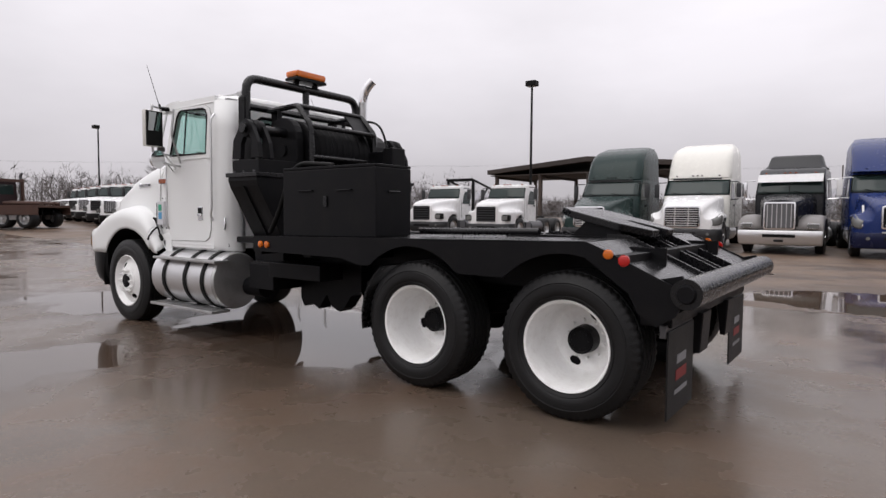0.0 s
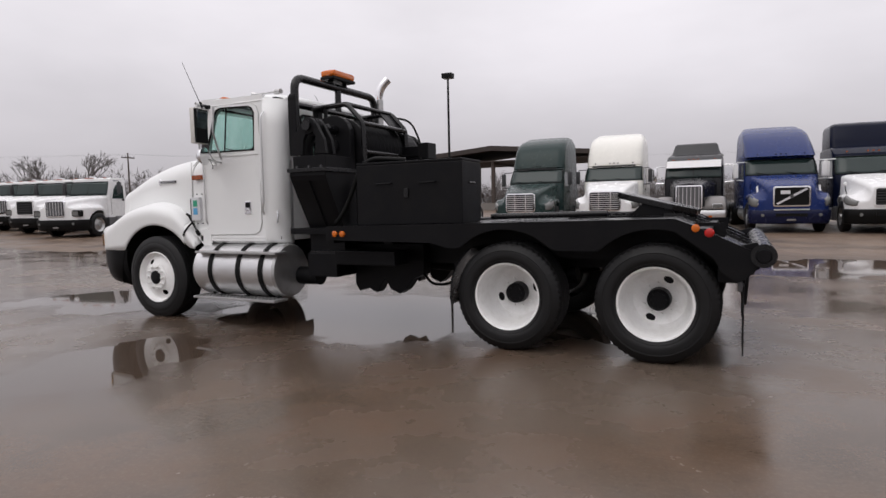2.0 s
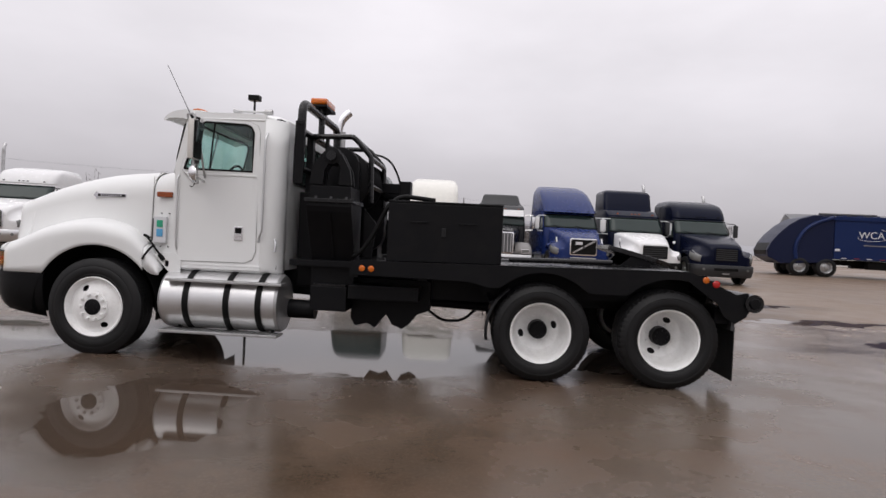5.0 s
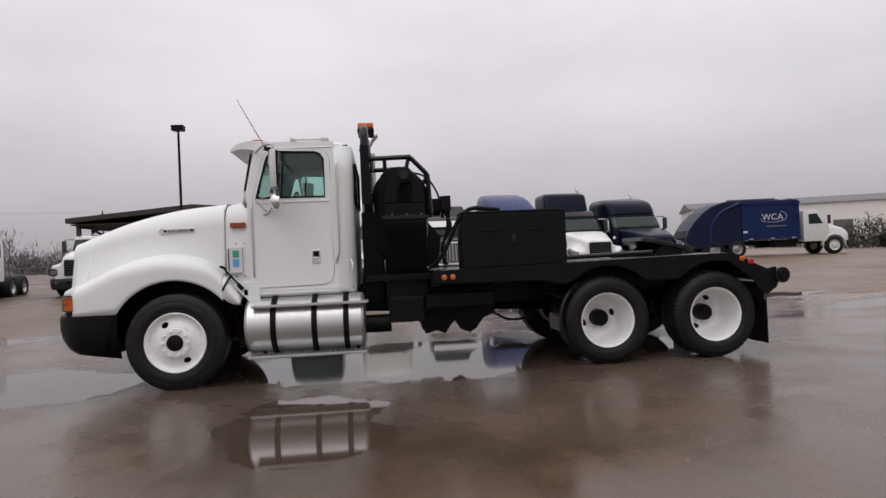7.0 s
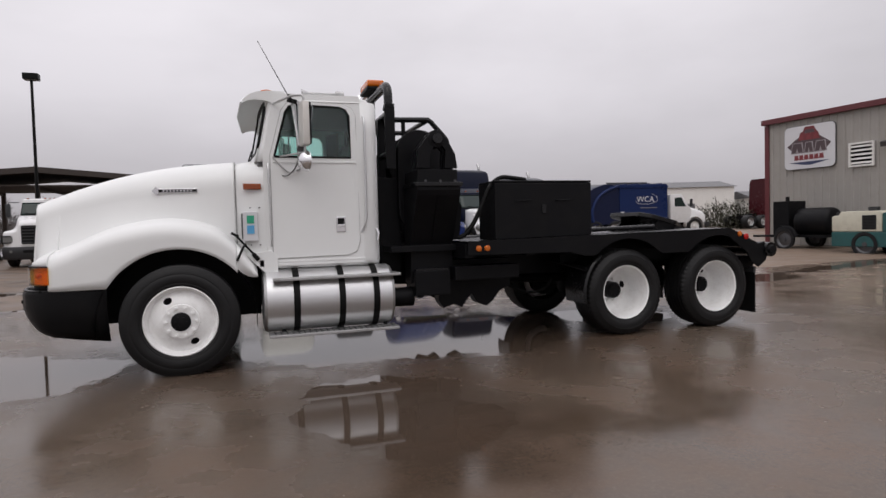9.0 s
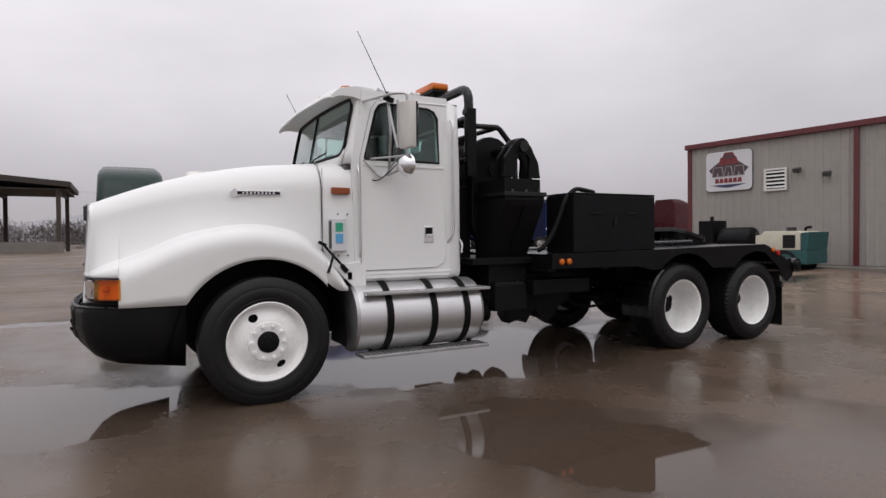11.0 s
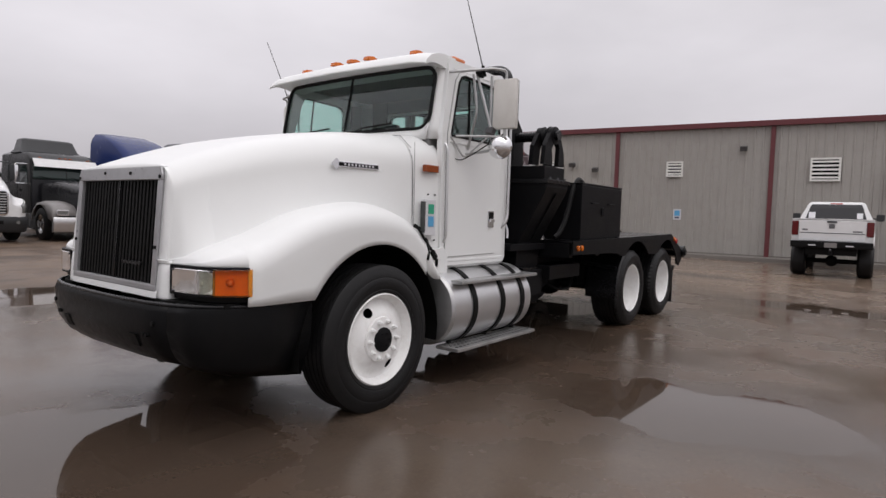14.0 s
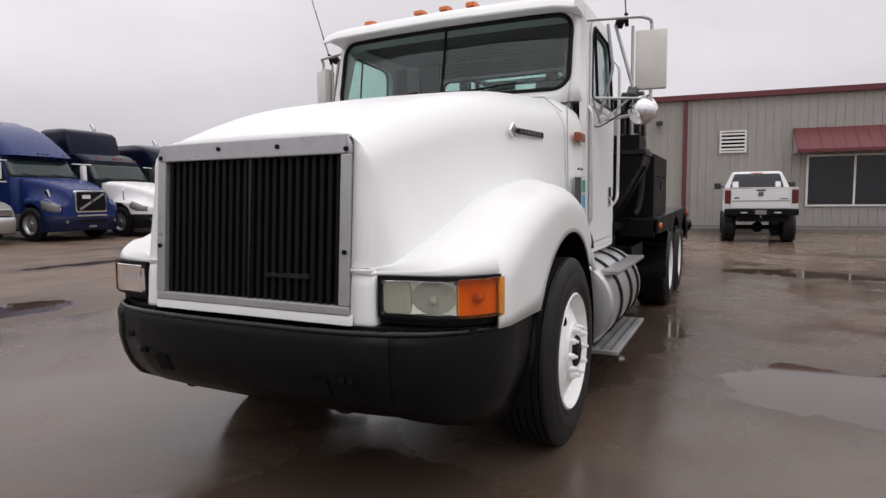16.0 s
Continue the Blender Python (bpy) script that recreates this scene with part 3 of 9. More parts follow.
def holes_disc(bm, m, r_in, r_out, d_in, d_out, holes, r_hole_ring, hole_r, seg=144, long=1.25):
    """A wheel disc from r_in to r_out with oval hand holes cut through it."""
    rings = 18
    def inside(a, r):
        """Below 1 within a hole; also the hole's angle."""
        best = (9.0, 0.0)
        for hk in holes:
            da = (a - hk + math.pi) % (2 * math.pi) - math.pi
            best = min(best, (math.hypot(da * r_hole_ring / (hole_r * long), (r - r_hole_ring) / hole_r), hk))
        return best
    def at(a, r):
        u = (r - r_in) / (r_out - r_in)
        d = d_in + (d_out - d_in) * (u * u * (3 - 2 * u))
        return m @ Vector((r * math.cos(a), d, r * math.sin(a)))
    A = [2 * math.pi * k / seg for k in range(seg)]
    R = [r_in + (r_out - r_in) * j / rings for j in range(rings + 1)]
    open_ = [[inside(A[k] + math.pi / seg, R[j] + (R[1] - R[0]) / 2)[0] < 1.0 for k in range(seg)] for j in range(rings)]
    grid = []
    for j in range(rings + 1):
        row = []
        for k in range(seg):
            near = [open_[jj][kk % seg] for jj in (j - 1, j) for kk in (k - 1, k) if 0 <= jj < rings]
            a, r = A[k], R[j]
            if any(near) and not all(near):
                # slide the edge's corner on to the oval
                e0, hk = inside(a, r)
                da = (a - hk + math.pi) % (2 * math.pi) - math.pi
                a, r = hk + da / e0, r_hole_ring + (r - r_hole_ring) / e0
            row.append(bm.verts.new(at(a, r)))
        grid.append(row)
    for j in range(rings):
        for k in range(seg):
            if not open_[j][k]:
                bm.faces.new((grid[j][k], grid[j][(k + 1) % seg], grid[j + 1][(k + 1) % seg], grid[j + 1][k]))
    return bm


def dished_wheel(name, parent, c, turn, side, R=0.53, w=0.44, rim=0.322, spin=0.4):
    """A deep-dish wide rear wheel: white disc far in, black hub standing out."""
    m = pose(*c, 0, 0, 0 if side < 0 else 180)
    e = thing(name, "", "")
    for k in ("label", "category"):
        if k in e:
            del e[k]
    e.parent = parent
    e.matrix_world = m
    h = w / 2
    I = Matrix()
    bm = add_tyre(bmesh.new(), R, w, rim, I, 168)
    tread_lugs(bm, R, w)
    part("tyre", bm, RUBBER, e, smooth=35)
    bm = lathe(bmesh.new(), [(rim + 0.004, -h * 0.80), (rim + 0.012, -h * 0.86), (rim + 0.004, -h * 0.90), (rim - 0.012, -h * 0.86), (rim - 0.022, -h * 0.72), (rim - 0.028, -h * 0.2), (rim - 0.036, h * 0.35), (rim - 0.055, h * 0.62), (rim - 0.085, h * 0.72)], I, 56)
    holes_disc(bm, Matrix.Rotation(spin, 4, "Y"), 0.10, rim - 0.085, h * 0.80, h * 0.72, [0.0, math.pi], 0.192, 0.030, long=1.5)
    part("rim", bm, WHITE_RIM, e, smooth=40)
    bm = rod(bmesh.new(), (0, h * 0.82, 0), (0, h * 0.30, 0), 0.108, 0.10, 28)
    rod(bm, (0, h * 0.30, 0), (0, h * 0.24, 0), 0.088, 0.08, 28)
    for k in range(8):
        a = 2 * math.pi * k / 8
        rod(bm, (0.066 * math.cos(a), h * 0.24, 0.066 * math.sin(a)), (0.066 * math.cos(a), h * 0.18, 0.066 * math.sin(a)), 0.008, seg=6)
    part("hub", bm, BLACK, e, smooth=40)
    part("brake_drum", rod(bmesh.new(), (0, h * 0.84, 0), (0, h * 1.25, 0), 0.235, seg=28), BLACK, e, smooth=40)
    for k in range(10):
        a = 2 * math.pi * (k + 0.5) / 10 + spin
        bm = rod(bmesh.new(), (0.143 * math.cos(a), h * 0.80, 0.143 * math.sin(a)), (0.143 * math.cos(a), h * 0.62, 0.143 * math.sin(a)), 0.014, seg=6)
        part("wheel_nut", bm, WHITE_RIM, e)
    return e


def steer_wheel(name, parent, c, side, R=0.55, w=0.32, rim=0.333, spin=-2.09, disc=None):
    """A front wheel: its disc stands out, with nuts round an open black hub."""
    m = pose(*c, 0, 0, 0 if side < 0 else 180)
    e = thing(name, "", "")
    for k in ("label", "category"):
        if k in e:
            del e[k]
    e.parent = parent
    e.matrix_world = m
    h = w / 2
    disc = disc or WHITE_RIM
    I = Matrix()
    part("tyre", add_tyre(bmesh.new(), R, w, rim, I), RUBBER, e, smooth=35)
    bm = lathe(bmesh.new(), [(rim + 0.004, -h * 0.80), (rim + 0.010, -h * 0.90), (rim, -h * 0.96), (rim - 0.014, -h * 0.90), (rim - 0.030, -h * 0.66), (rim - 0.038, -h * 0.55)], I, 56)
    holes_disc(bm, Matrix.Rotation(spin, 4, "Y"), 0.17, rim - 0.038, -h * 0.86, -h * 0.55, [0.0, math.pi], 0.232, 0.032)
    bm2 = lathe(bm, [(0.17, -h * 0.86), (0.165, -h * 0.98), (0.11, -h * 0.99), (0.09, -h * 0.99)], I, 56)
    part("rim", bm2, disc, e, smooth=40)
    bm = lathe(bmesh.new(), [(0.092, -h * 0.98), (0.09, -h * 1.06), (0.078, -h * 1.10), (0.0, -h * 1.10)], I, 28)
    for k in range(6):
        a = 2 * math.pi * k / 6
        rod(bm, (0.05 * math.cos(a), -h * 1.09, 0.05 * math.sin(a)), (0.05 * math.cos(a), -h * 1.15, 0.05 * math.sin(a)), 0.008, seg=6)
    part("hub", bm, BLACK, e, smooth=40)
    part("brake_drum", rod(bmesh.new(), (0, -h * 0.3, 0), (0, h * 0.8, 0), 0.27, seg=28), BLACK, e, smooth=40)
    for k in range(10):
        a = 2 * math.pi * k / 10
        p = (0.138 * math.cos(a), 0.138 * math.sin(a))
        bm = rod(bmesh.new(), (p[0], -h * 0.97, p[1]), (p[0], -h * 1.17, p[1]), 0.0175, seg=6)
        rod(bm, (p[0], -h * 1.17, p[1]), (p[0], -h * 1.27, p[1]), 0.009, seg=8)
        part("wheel_nut", bm, disc, e)
    return e


# ---- the winch truck: nose to -x, left side to -y ----
CY = 0.09
TRUCK = thing("winch_truck", "white day-cab winch truck with black flat bed on wet concrete", "truck")


def mir(y):
    return 2 * CY - y


HOOD_TOP = [(-1.16, 1.68), (-1.06, 1.732), (-0.95, 1.775), (-0.81, 1.828), (-0.5, 1.93), (-0.16, 2.012), (0.2, 2.068), (0.72, 2.108)]
HOOD_HALF = [(-1.16, 0.655), (-1.0, 0.685), (-0.5, 0.785), (0.0, 0.885), (0.4, 0.955), (0.72, 1.005)]
FEND_TOP = [(-1.10, 1.098), (-1.06, 1.112), (-1.0, 1.146), (-0.77, 1.245), (-0.46, 1.385), (-0.15, 1.462), (0.1, 1.485), (0.35, 1.455), (0.55, 1.38), (0.72, 1.23)]
FEND_OUT = [(-1.10, 0.695), (-1.085, 0.80), (-1.06, 0.965), (-1.03, 1.045), (-1.0, 1.085), (-0.95, 1.135), (-0.9, 1.168), (-0.85, 1.19), (-0.4, 1.205), (0.3, 1.205), (0.72, 1.19)]
ARCH_C, ARCH_R = (0.17, 0.49), 0.715


def fender_low(x):
    lo = 0.855 if x > -0.9075 else 1.088
    dx = x - ARCH_C[0]
    if abs(dx) < ARCH_R:
        lo = max(lo, ARCH_C[1] + math.sqrt(ARCH_R**2 - dx * dx))
    return lo


def lean(x, z):
    """The nose stands raked back: its sections tilt, less and less towards the cab."""
    return x - 0.075 * (1.69 - z) * max(0.0, 1 - (x + 1.10) / 0.30)


def hood_profile(x):
    """Half outline from the ridge down the hood's side and over the fender: (half width, height)."""
    zt, hw, zf, fo, zl = smooth_table(HOOD_TOP, x), smooth_table(HOOD_HALF, x), smooth_table(FEND_TOP, x), lerp(FEND_OUT, x), fender_low(x)
    zl = min(zl, zf - 0.008)
    pts = []
    crown, r = 0.025, 0.20 + 0.10 * min(1, max(0, (x + 1.16) / 1.0))
    inner = hw - r
    for k in range(7):
        u = k / 6
        pts.append((inner * u, zt - crown * (u * inner / hw) ** 2))
    z0 = pts[-1][1]
    for k in range(1, 9):
        a = math.pi / 2 * k / 8
        pts.append((inner + r * math.sin(a), z0 - r * 0.9 * (1 - math.cos(a))))
    zs = z0 - r * 0.9
    gap = max(0.02, fo - hw)
    sh = min(0.15, max(0.006, zf - zl) * 0.8, gap * 0.6)
    # a straight slope down the side to a soft crease, then out over the fender's crown
    cx, cz = hw + 0.30 * (gap - sh), zf - 0.005 + 0.10 * (gap - sh)
    cz = min(cz, zs - 0.02)
    for k in range(1, 17):
        u = k / 16
        pts.append((hw + (cx - hw) * (0.55 * u + 0.45 * u * u), zs + (cz - zs) * u))
    for k in range(1, 13):
        u = k / 12
        m1, m2 = (cx + 0.30 * (fo - sh - cx), zf + 0.035 + 0.05 * (gap - sh)), (cx + 0.70 * (fo - sh - cx), zf + 0.012)
        w = ((1 - u) ** 3, 3 * u * (1 - u) ** 2, 3 * u * u * (1 - u), u**3)
        pts.append(tuple(sum(wi * q[i] for wi, q in zip(w, ((cx, cz), m1, m2, (fo - sh, zf)))) for i in (0, 1)))
    for k in range(1, 7):
        a = math.pi / 2 * k / 6
        pts.append((fo - sh + sh * math.sin(a), zf - sh * (1 - math.cos(a))))
    for k in range(1, 5):
        u = k / 4
        pts.append((fo - 0.006 * u, (zf - sh) + (zl - (zf - sh)) * u))
    return pts


def build_hood():
    xs = sorted(set([-1.10, -1.092, -1.085, -1.078, -1.069, -1.06, -1.045, -1.03, -1.015] + [round(-1.0 + 0.025 * k, 3) for k in range(69)] + [-0.91, -0.905, -0.545, -0.54, 0.72]))
    xs = [x for x in xs if x <= 0.72]
    rows = []
    def both(row):
        return [(x, CY - y, z) for x, y, z in row[::-1]] + [(x, CY + y, z) for x, y, z in row[1:]]
    # nose: a rounded edge turns the first section in to the grille panel
    first = hood_profile(-1.10)
    for out, lim, top, fwd in ((1, 0.584, 1.672, 0.026), (1, 0.63, 1.69, 0.025), (1, 0.648, 1.707, 0.018), (1, 0.66, 1.72, 0.008)):
        rows.append(both([(lean(-1.10, min(z, top)) - fwd, min(y, lim + 0.03 * max(0, 1.45 - z) / 0.3 * (lim > 0.60)), min(z, top)) for y, z in first]))
    for x in xs:
        rows.append(both([(lean(x, z), y, z) for y, z in hood_profile(x)]))
    bm = loft(bmesh.new(), rows)
    # the strip between grille and lamp runs on down to the bumper
    for s in (-1, 1):
        sec = []
        for z in (1.108, 1.03, 0.95, 0.885, 0.87):
            x = lean(-1.10, z) + (0.008 if z > 1.1 else 0.0)
            q = 0.004 if z > 1.1 else 0.0
            sec.append([(x - 0.026, CY + s * 0.584, z), (x - 0.025, CY + s * 0.663, z), (x - 0.018, CY + s * 0.681, z), (x - 0.008, CY + s * 0.693, z), (x + 0.004, CY + s * 0.697, z), (x + 0.07, CY + s * 0.697, z - q)])
        loft(bm, sec)
    # rear skirt of the fender, sweeping down behind the tyre
    for s in (-1, 1):
        sec = []
        for x, zt, zl in ((0.72, 1.23, 0.985), (0.77, 1.17, 0.94), (0.82, 1.10, 0.91), (0.87, 1.03, 0.90), (0.91, 0.965, 0.90)):
            o = CY + s * 1.185
            sec.append([(x, CY + s * 1.03, zt + 0.02), (x, CY + s * 1.10, zt), (x, o - s * 0.02, zt - 0.035), (x, o, zt - 0.08 if zt - 0.08 > zl else (zt + zl) / 2), (x, o, zl)])
        loft(bm, sec)
    bmesh.ops.remove_doubles(bm, verts=bm.verts, dist=0.0004)
    h = part("hood", bm, WHITE, TRUCK, "white sloped fibreglass hood with flared fenders", smooth=62)
    sol = h.modifiers.new("thickness", "SOLIDIFY")
    sol.thickness, sol.offset = 0.010, -1
    # white strip under the grille, down to the bumper
    rows = []
    for k in range(-6, 7):
        y = CY + 0.60 * k / 6
        rows.append([(lean(-1.10, z) - 0.026 + dx, y, z) for z, dx in ((0.915, 0.03), (0.915, 0.0), (0.90, -0.004), (0.868, -0.004), (0.868, 0.03))])
    part("lower_nose_panel", loft(bmesh.new(), rows), WHITE, TRUCK, "white strip below the grille", smooth=40)
    # dark wheel housing
    bm = bmesh.new()
    box(bm, -0.95, 0.95, CY - 0.58, CY + 0.58, 0.45, 1.38)
    part("engine_bay_liner", bm, TRIM, TRUCK)
    for s in (-1, 1):
        bm = bmesh.new()
        rows = []
        for k in range(0, 19):
            a = radians(-8 + 196 * k / 18)
            x, z = ARCH_C[0] + (ARCH_R + 0.012) * math.cos(a), ARCH_C[1] + (ARCH_R + 0.012) * math.sin(a)
            rows.append([(x, CY + s * 0.72, z), (x, CY + s * 1.175, z)])
        loft(bm, rows)
        part("wheel_housing", bm, TRIM, TRUCK)


build_hood()


def build_grille():
    gz0, gz1, y0, y1 = 0.948, 1.598, CY - 0.525, CY + 0.545
    def fx(z):
        return -1.158 + 0.045 * (z - gz0) / (gz1 - gz0)
    g = part("grille", bmesh.new(), SILVER, TRUCK, "silver-framed grille with black vertical bars")
    def slab(bm, ya, yb, za, zb, d0, d1):
        v = [bm.verts.new((fx(z) + d, y, z)) for d in (d0, d1) for y, z in ((ya, za), (yb, za), (yb, zb), (ya, zb))]
        for f in ((0, 1, 2, 3), (7, 6, 5, 4), (0, 4, 5, 1), (1, 5, 6, 2), (2, 6, 7, 3), (3, 7, 4, 0)):
            bm.faces.new([v[i] for i in f])
        return bm
    bm = bmesh.new()
    slab(bm, y0 - 0.03, y1 + 0.03, gz1, gz1 + 0.085, -0.035, 0.06)
    slab(bm, y0 - 0.055, y1 + 0.055, gz0 - 0.04, gz0, -0.03, 0.05)
    for a, b2 in ((y0 - 0.055, y0), (y1, y1 + 0.055)):
        slab(bm, a, b2, gz0, gz1, -0.033, 0.05)
        o = y0 - 0.055 if b2 == y0 else y1 + 0.055
        i = y0 - 0.03 if b2 == y0 else y1 + 0.03
        v = [bm.verts.new((fx(z) + d, y, z)) for d in (-0.034, 0.05) for y, z in ((i, gz1), (o, gz1), (o, gz1 + 0.035), (i, gz1 + 0.08))]
        for f in ((0, 1, 2, 3), (7, 6, 5, 4), (0, 4, 5, 1), (1, 5, 6, 2), (2, 6, 7, 3), (3, 7, 4, 0)):
            bm.faces.new([v[q] for q in f])
    part("surround", bm, SILVER, g, bevel=0.006)
    part("screen", slab(bmesh.new(), y0, y1, gz0, gz1, 0.035, 0.045), TRIM, g)
    n = 24
    for i in range(n):
        y = y0 + (y1 - y0) * (i + 0.5) / n
        part("bar", slab(bmesh.new(), y - 0.011, y + 0.011, gz0, gz1, -0.012, 0.034), TRIM, g)
    part("centre_bar", slab(bmesh.new(), CY - 0.012, CY + 0.004, gz0, gz1, -0.018, 0.03), BLACK_GLOSS, g)
    part("nameplate", slab(bmesh.new(), CY - 0.36, CY - 0.11, 1.055, 1.075, -0.022, -0.012), BLACK_GLOSS, g)
    for y, z in ((CY - 0.18, gz1 + 0.045), (CY + 0.18, gz1 + 0.05), (y0 - 0.03, gz1 + 0.02), (y1 + 0.03, gz1 + 0.02), (y0 - 0.03, 1.18), (y1 + 0.03, 1.18)):
        part("screw", rod(bmesh.new(), (fx(z) - 0.042, y, z), (fx(z) - 0.03, y, z), 0.011, seg=8), TRIM, g)


build_grille()


def build_head_lamps():
    for s in (-1, 1):
        def P(y, z, x):
            return (x, CY + s * y, z)
        e = part("head_lamp", bmesh.new(), TRIM, TRUCK, "rectangular head lamp with a wrap-round amber turn signal")
        # nose outline seen from above, from the grille round to the fender's side
        plan = [(0.705, -1.160), (0.83, -1.142), (0.965, -1.124), (1.045, -1.084), (1.085, -1.046), (1.135, -0.984), (1.165, -0.93), (1.172, -0.905)]
        dist = [0.0]
        for q0, q1 in zip(plan, plan[1:]):
            dist.append(dist[-1] + math.hypot(q1[0] - q0[0], q1[1] - q0[1]))
        def at(d, out):
            y, x = lerp(list(zip(dist, [q[0] for q in plan])), d), lerp(list(zip(dist, [q[1] for q in plan])), d)
            e0, e1 = max(0, d - 0.03), min(dist[-1], d + 0.03)
            ty = lerp(list(zip(dist, [q[0] for q in plan])), e1) - lerp(list(zip(dist, [q[0] for q in plan])), e0)
            tx = lerp(list(zip(dist, [q[1] for q in plan])), e1) - lerp(list(zip(dist, [q[1] for q in plan])), e0)
            n = math.hypot(tx, ty)
            return y + out * tx / n, x - out * ty / n
        def strip(bm, da, db, za, zb, out, deep, n=8, r=0.0):
            rows = []
            for k in range(n + 1):
                d = da + (db - da) * k / n
                o = out - (r if k in (0, n) else 0)
                (y, x), (yi, xi) = at(d, o), at(d, -deep)
                ring = [P(y, za + r, x), P(y, zb - r, x)]
                if r:
                    ys, xs_ = at(d, o - r)
                    ring = [P(ys, za, xs_)] + ring + [P(ys, zb, xs_)]
                rows.append(ring + [P(yi, zb, xi), P(yi, za, xi)])
            return loft(bm, rows, close=True, caps=True)
        end = dist[-1]
        part("bezel", strip(bmesh.new(), 0.0, end - 0.01, 0.881, 1.094, -0.03, 0.09, 14), TRIM, e)
        bm = bmesh.new()
        for za, zb in ((1.072, 1.088), (0.911, 0.921)):
            strip(bm, 0.004, end - 0.02, za, zb, 0.004, 0.03, 14)
        strip(bm, 0.004, 0.018, 0.921, 1.072, 0.004, 0.03, 2)
        part("bezel_rim", bm, BLACK, e)
        part("lamp_body", strip(bmesh.new(), 0.02, 0.35, 0.923, 1.070, -0.024, 0.05), HOUSING, e)
        bm = strip(bmesh.new(), 0.022, 0.142, 0.927, 1.066, -0.012, 0.022)
        for k in range(14):
            strip(bm, 0.024 + 0.008 * k, 0.0285 + 0.008 * k, 0.929, 1.064, -0.008, 0.014, 1)
        part("side_reflector", bm, CLEAR_LENS, e)
        # bright bowl behind the lens
        rows = []
        for i in range(13):
            u = i / 12 * 2 - 1
            row = []
            for j in range(11):
                v = j / 10 * 2 - 1
                y, x = at(0.245 + 0.098 * u, 0.002 - 0.06 * (1 - 0.5 * (u * u + v * v)))
                row.append(P(y, 0.996 + 0.066 * v, x))
            rows.append(row)
        part("bulb_reflector", loft(bmesh.new(), rows), REFLECTOR, e, smooth=60)
        y, x = at(0.245, -0.018)
        part("bulb", ball(bmesh.new(), P(y, 0.988, x), 0.018, 12), CLEAR_LENS, e, smooth=60)
        part("head_lamp_lens", strip(bmesh.new(), 0.02, 0.348, 0.923, 1.070, 0.006, 0.0, 8, 0.004), GLASS_LENS, e, smooth=30).visible_shadow = False
        sg = part("turn_signal", strip(bmesh.new(), 0.352, end - 0.004, 0.916, 1.078, 0.012, -0.007, 16, 0.004), AMBER_SIGNAL, e, "amber turn signal lens", smooth=40)
        sg.visible_shadow = False
        bm = strip(bmesh.new(), 0.354, end - 0.01, 0.918, 1.076, -0.028, 0.04, 16)
        part("signal_back", bm, AMBER_BACK, sg)
        y, x = at(0.352 + (end - 0.352) * 0.42, -0.012)
        part("signal_bulb", ball(bmesh.new(), P(y, 1.0, x), 0.026, 12), AMBER, sg, smooth=60)
        for d, z in ((0.03, 1.061), (0.03, 0.932), (0.34, 1.062)):
            (y, x), (yi, xi) = at(d, 0.012), at(d, 0.0)
            part("screw", rod(bmesh.new(), P(y, z, x), P(yi, z, xi), 0.007, seg=8), STEEL, e)


build_head_lamps()


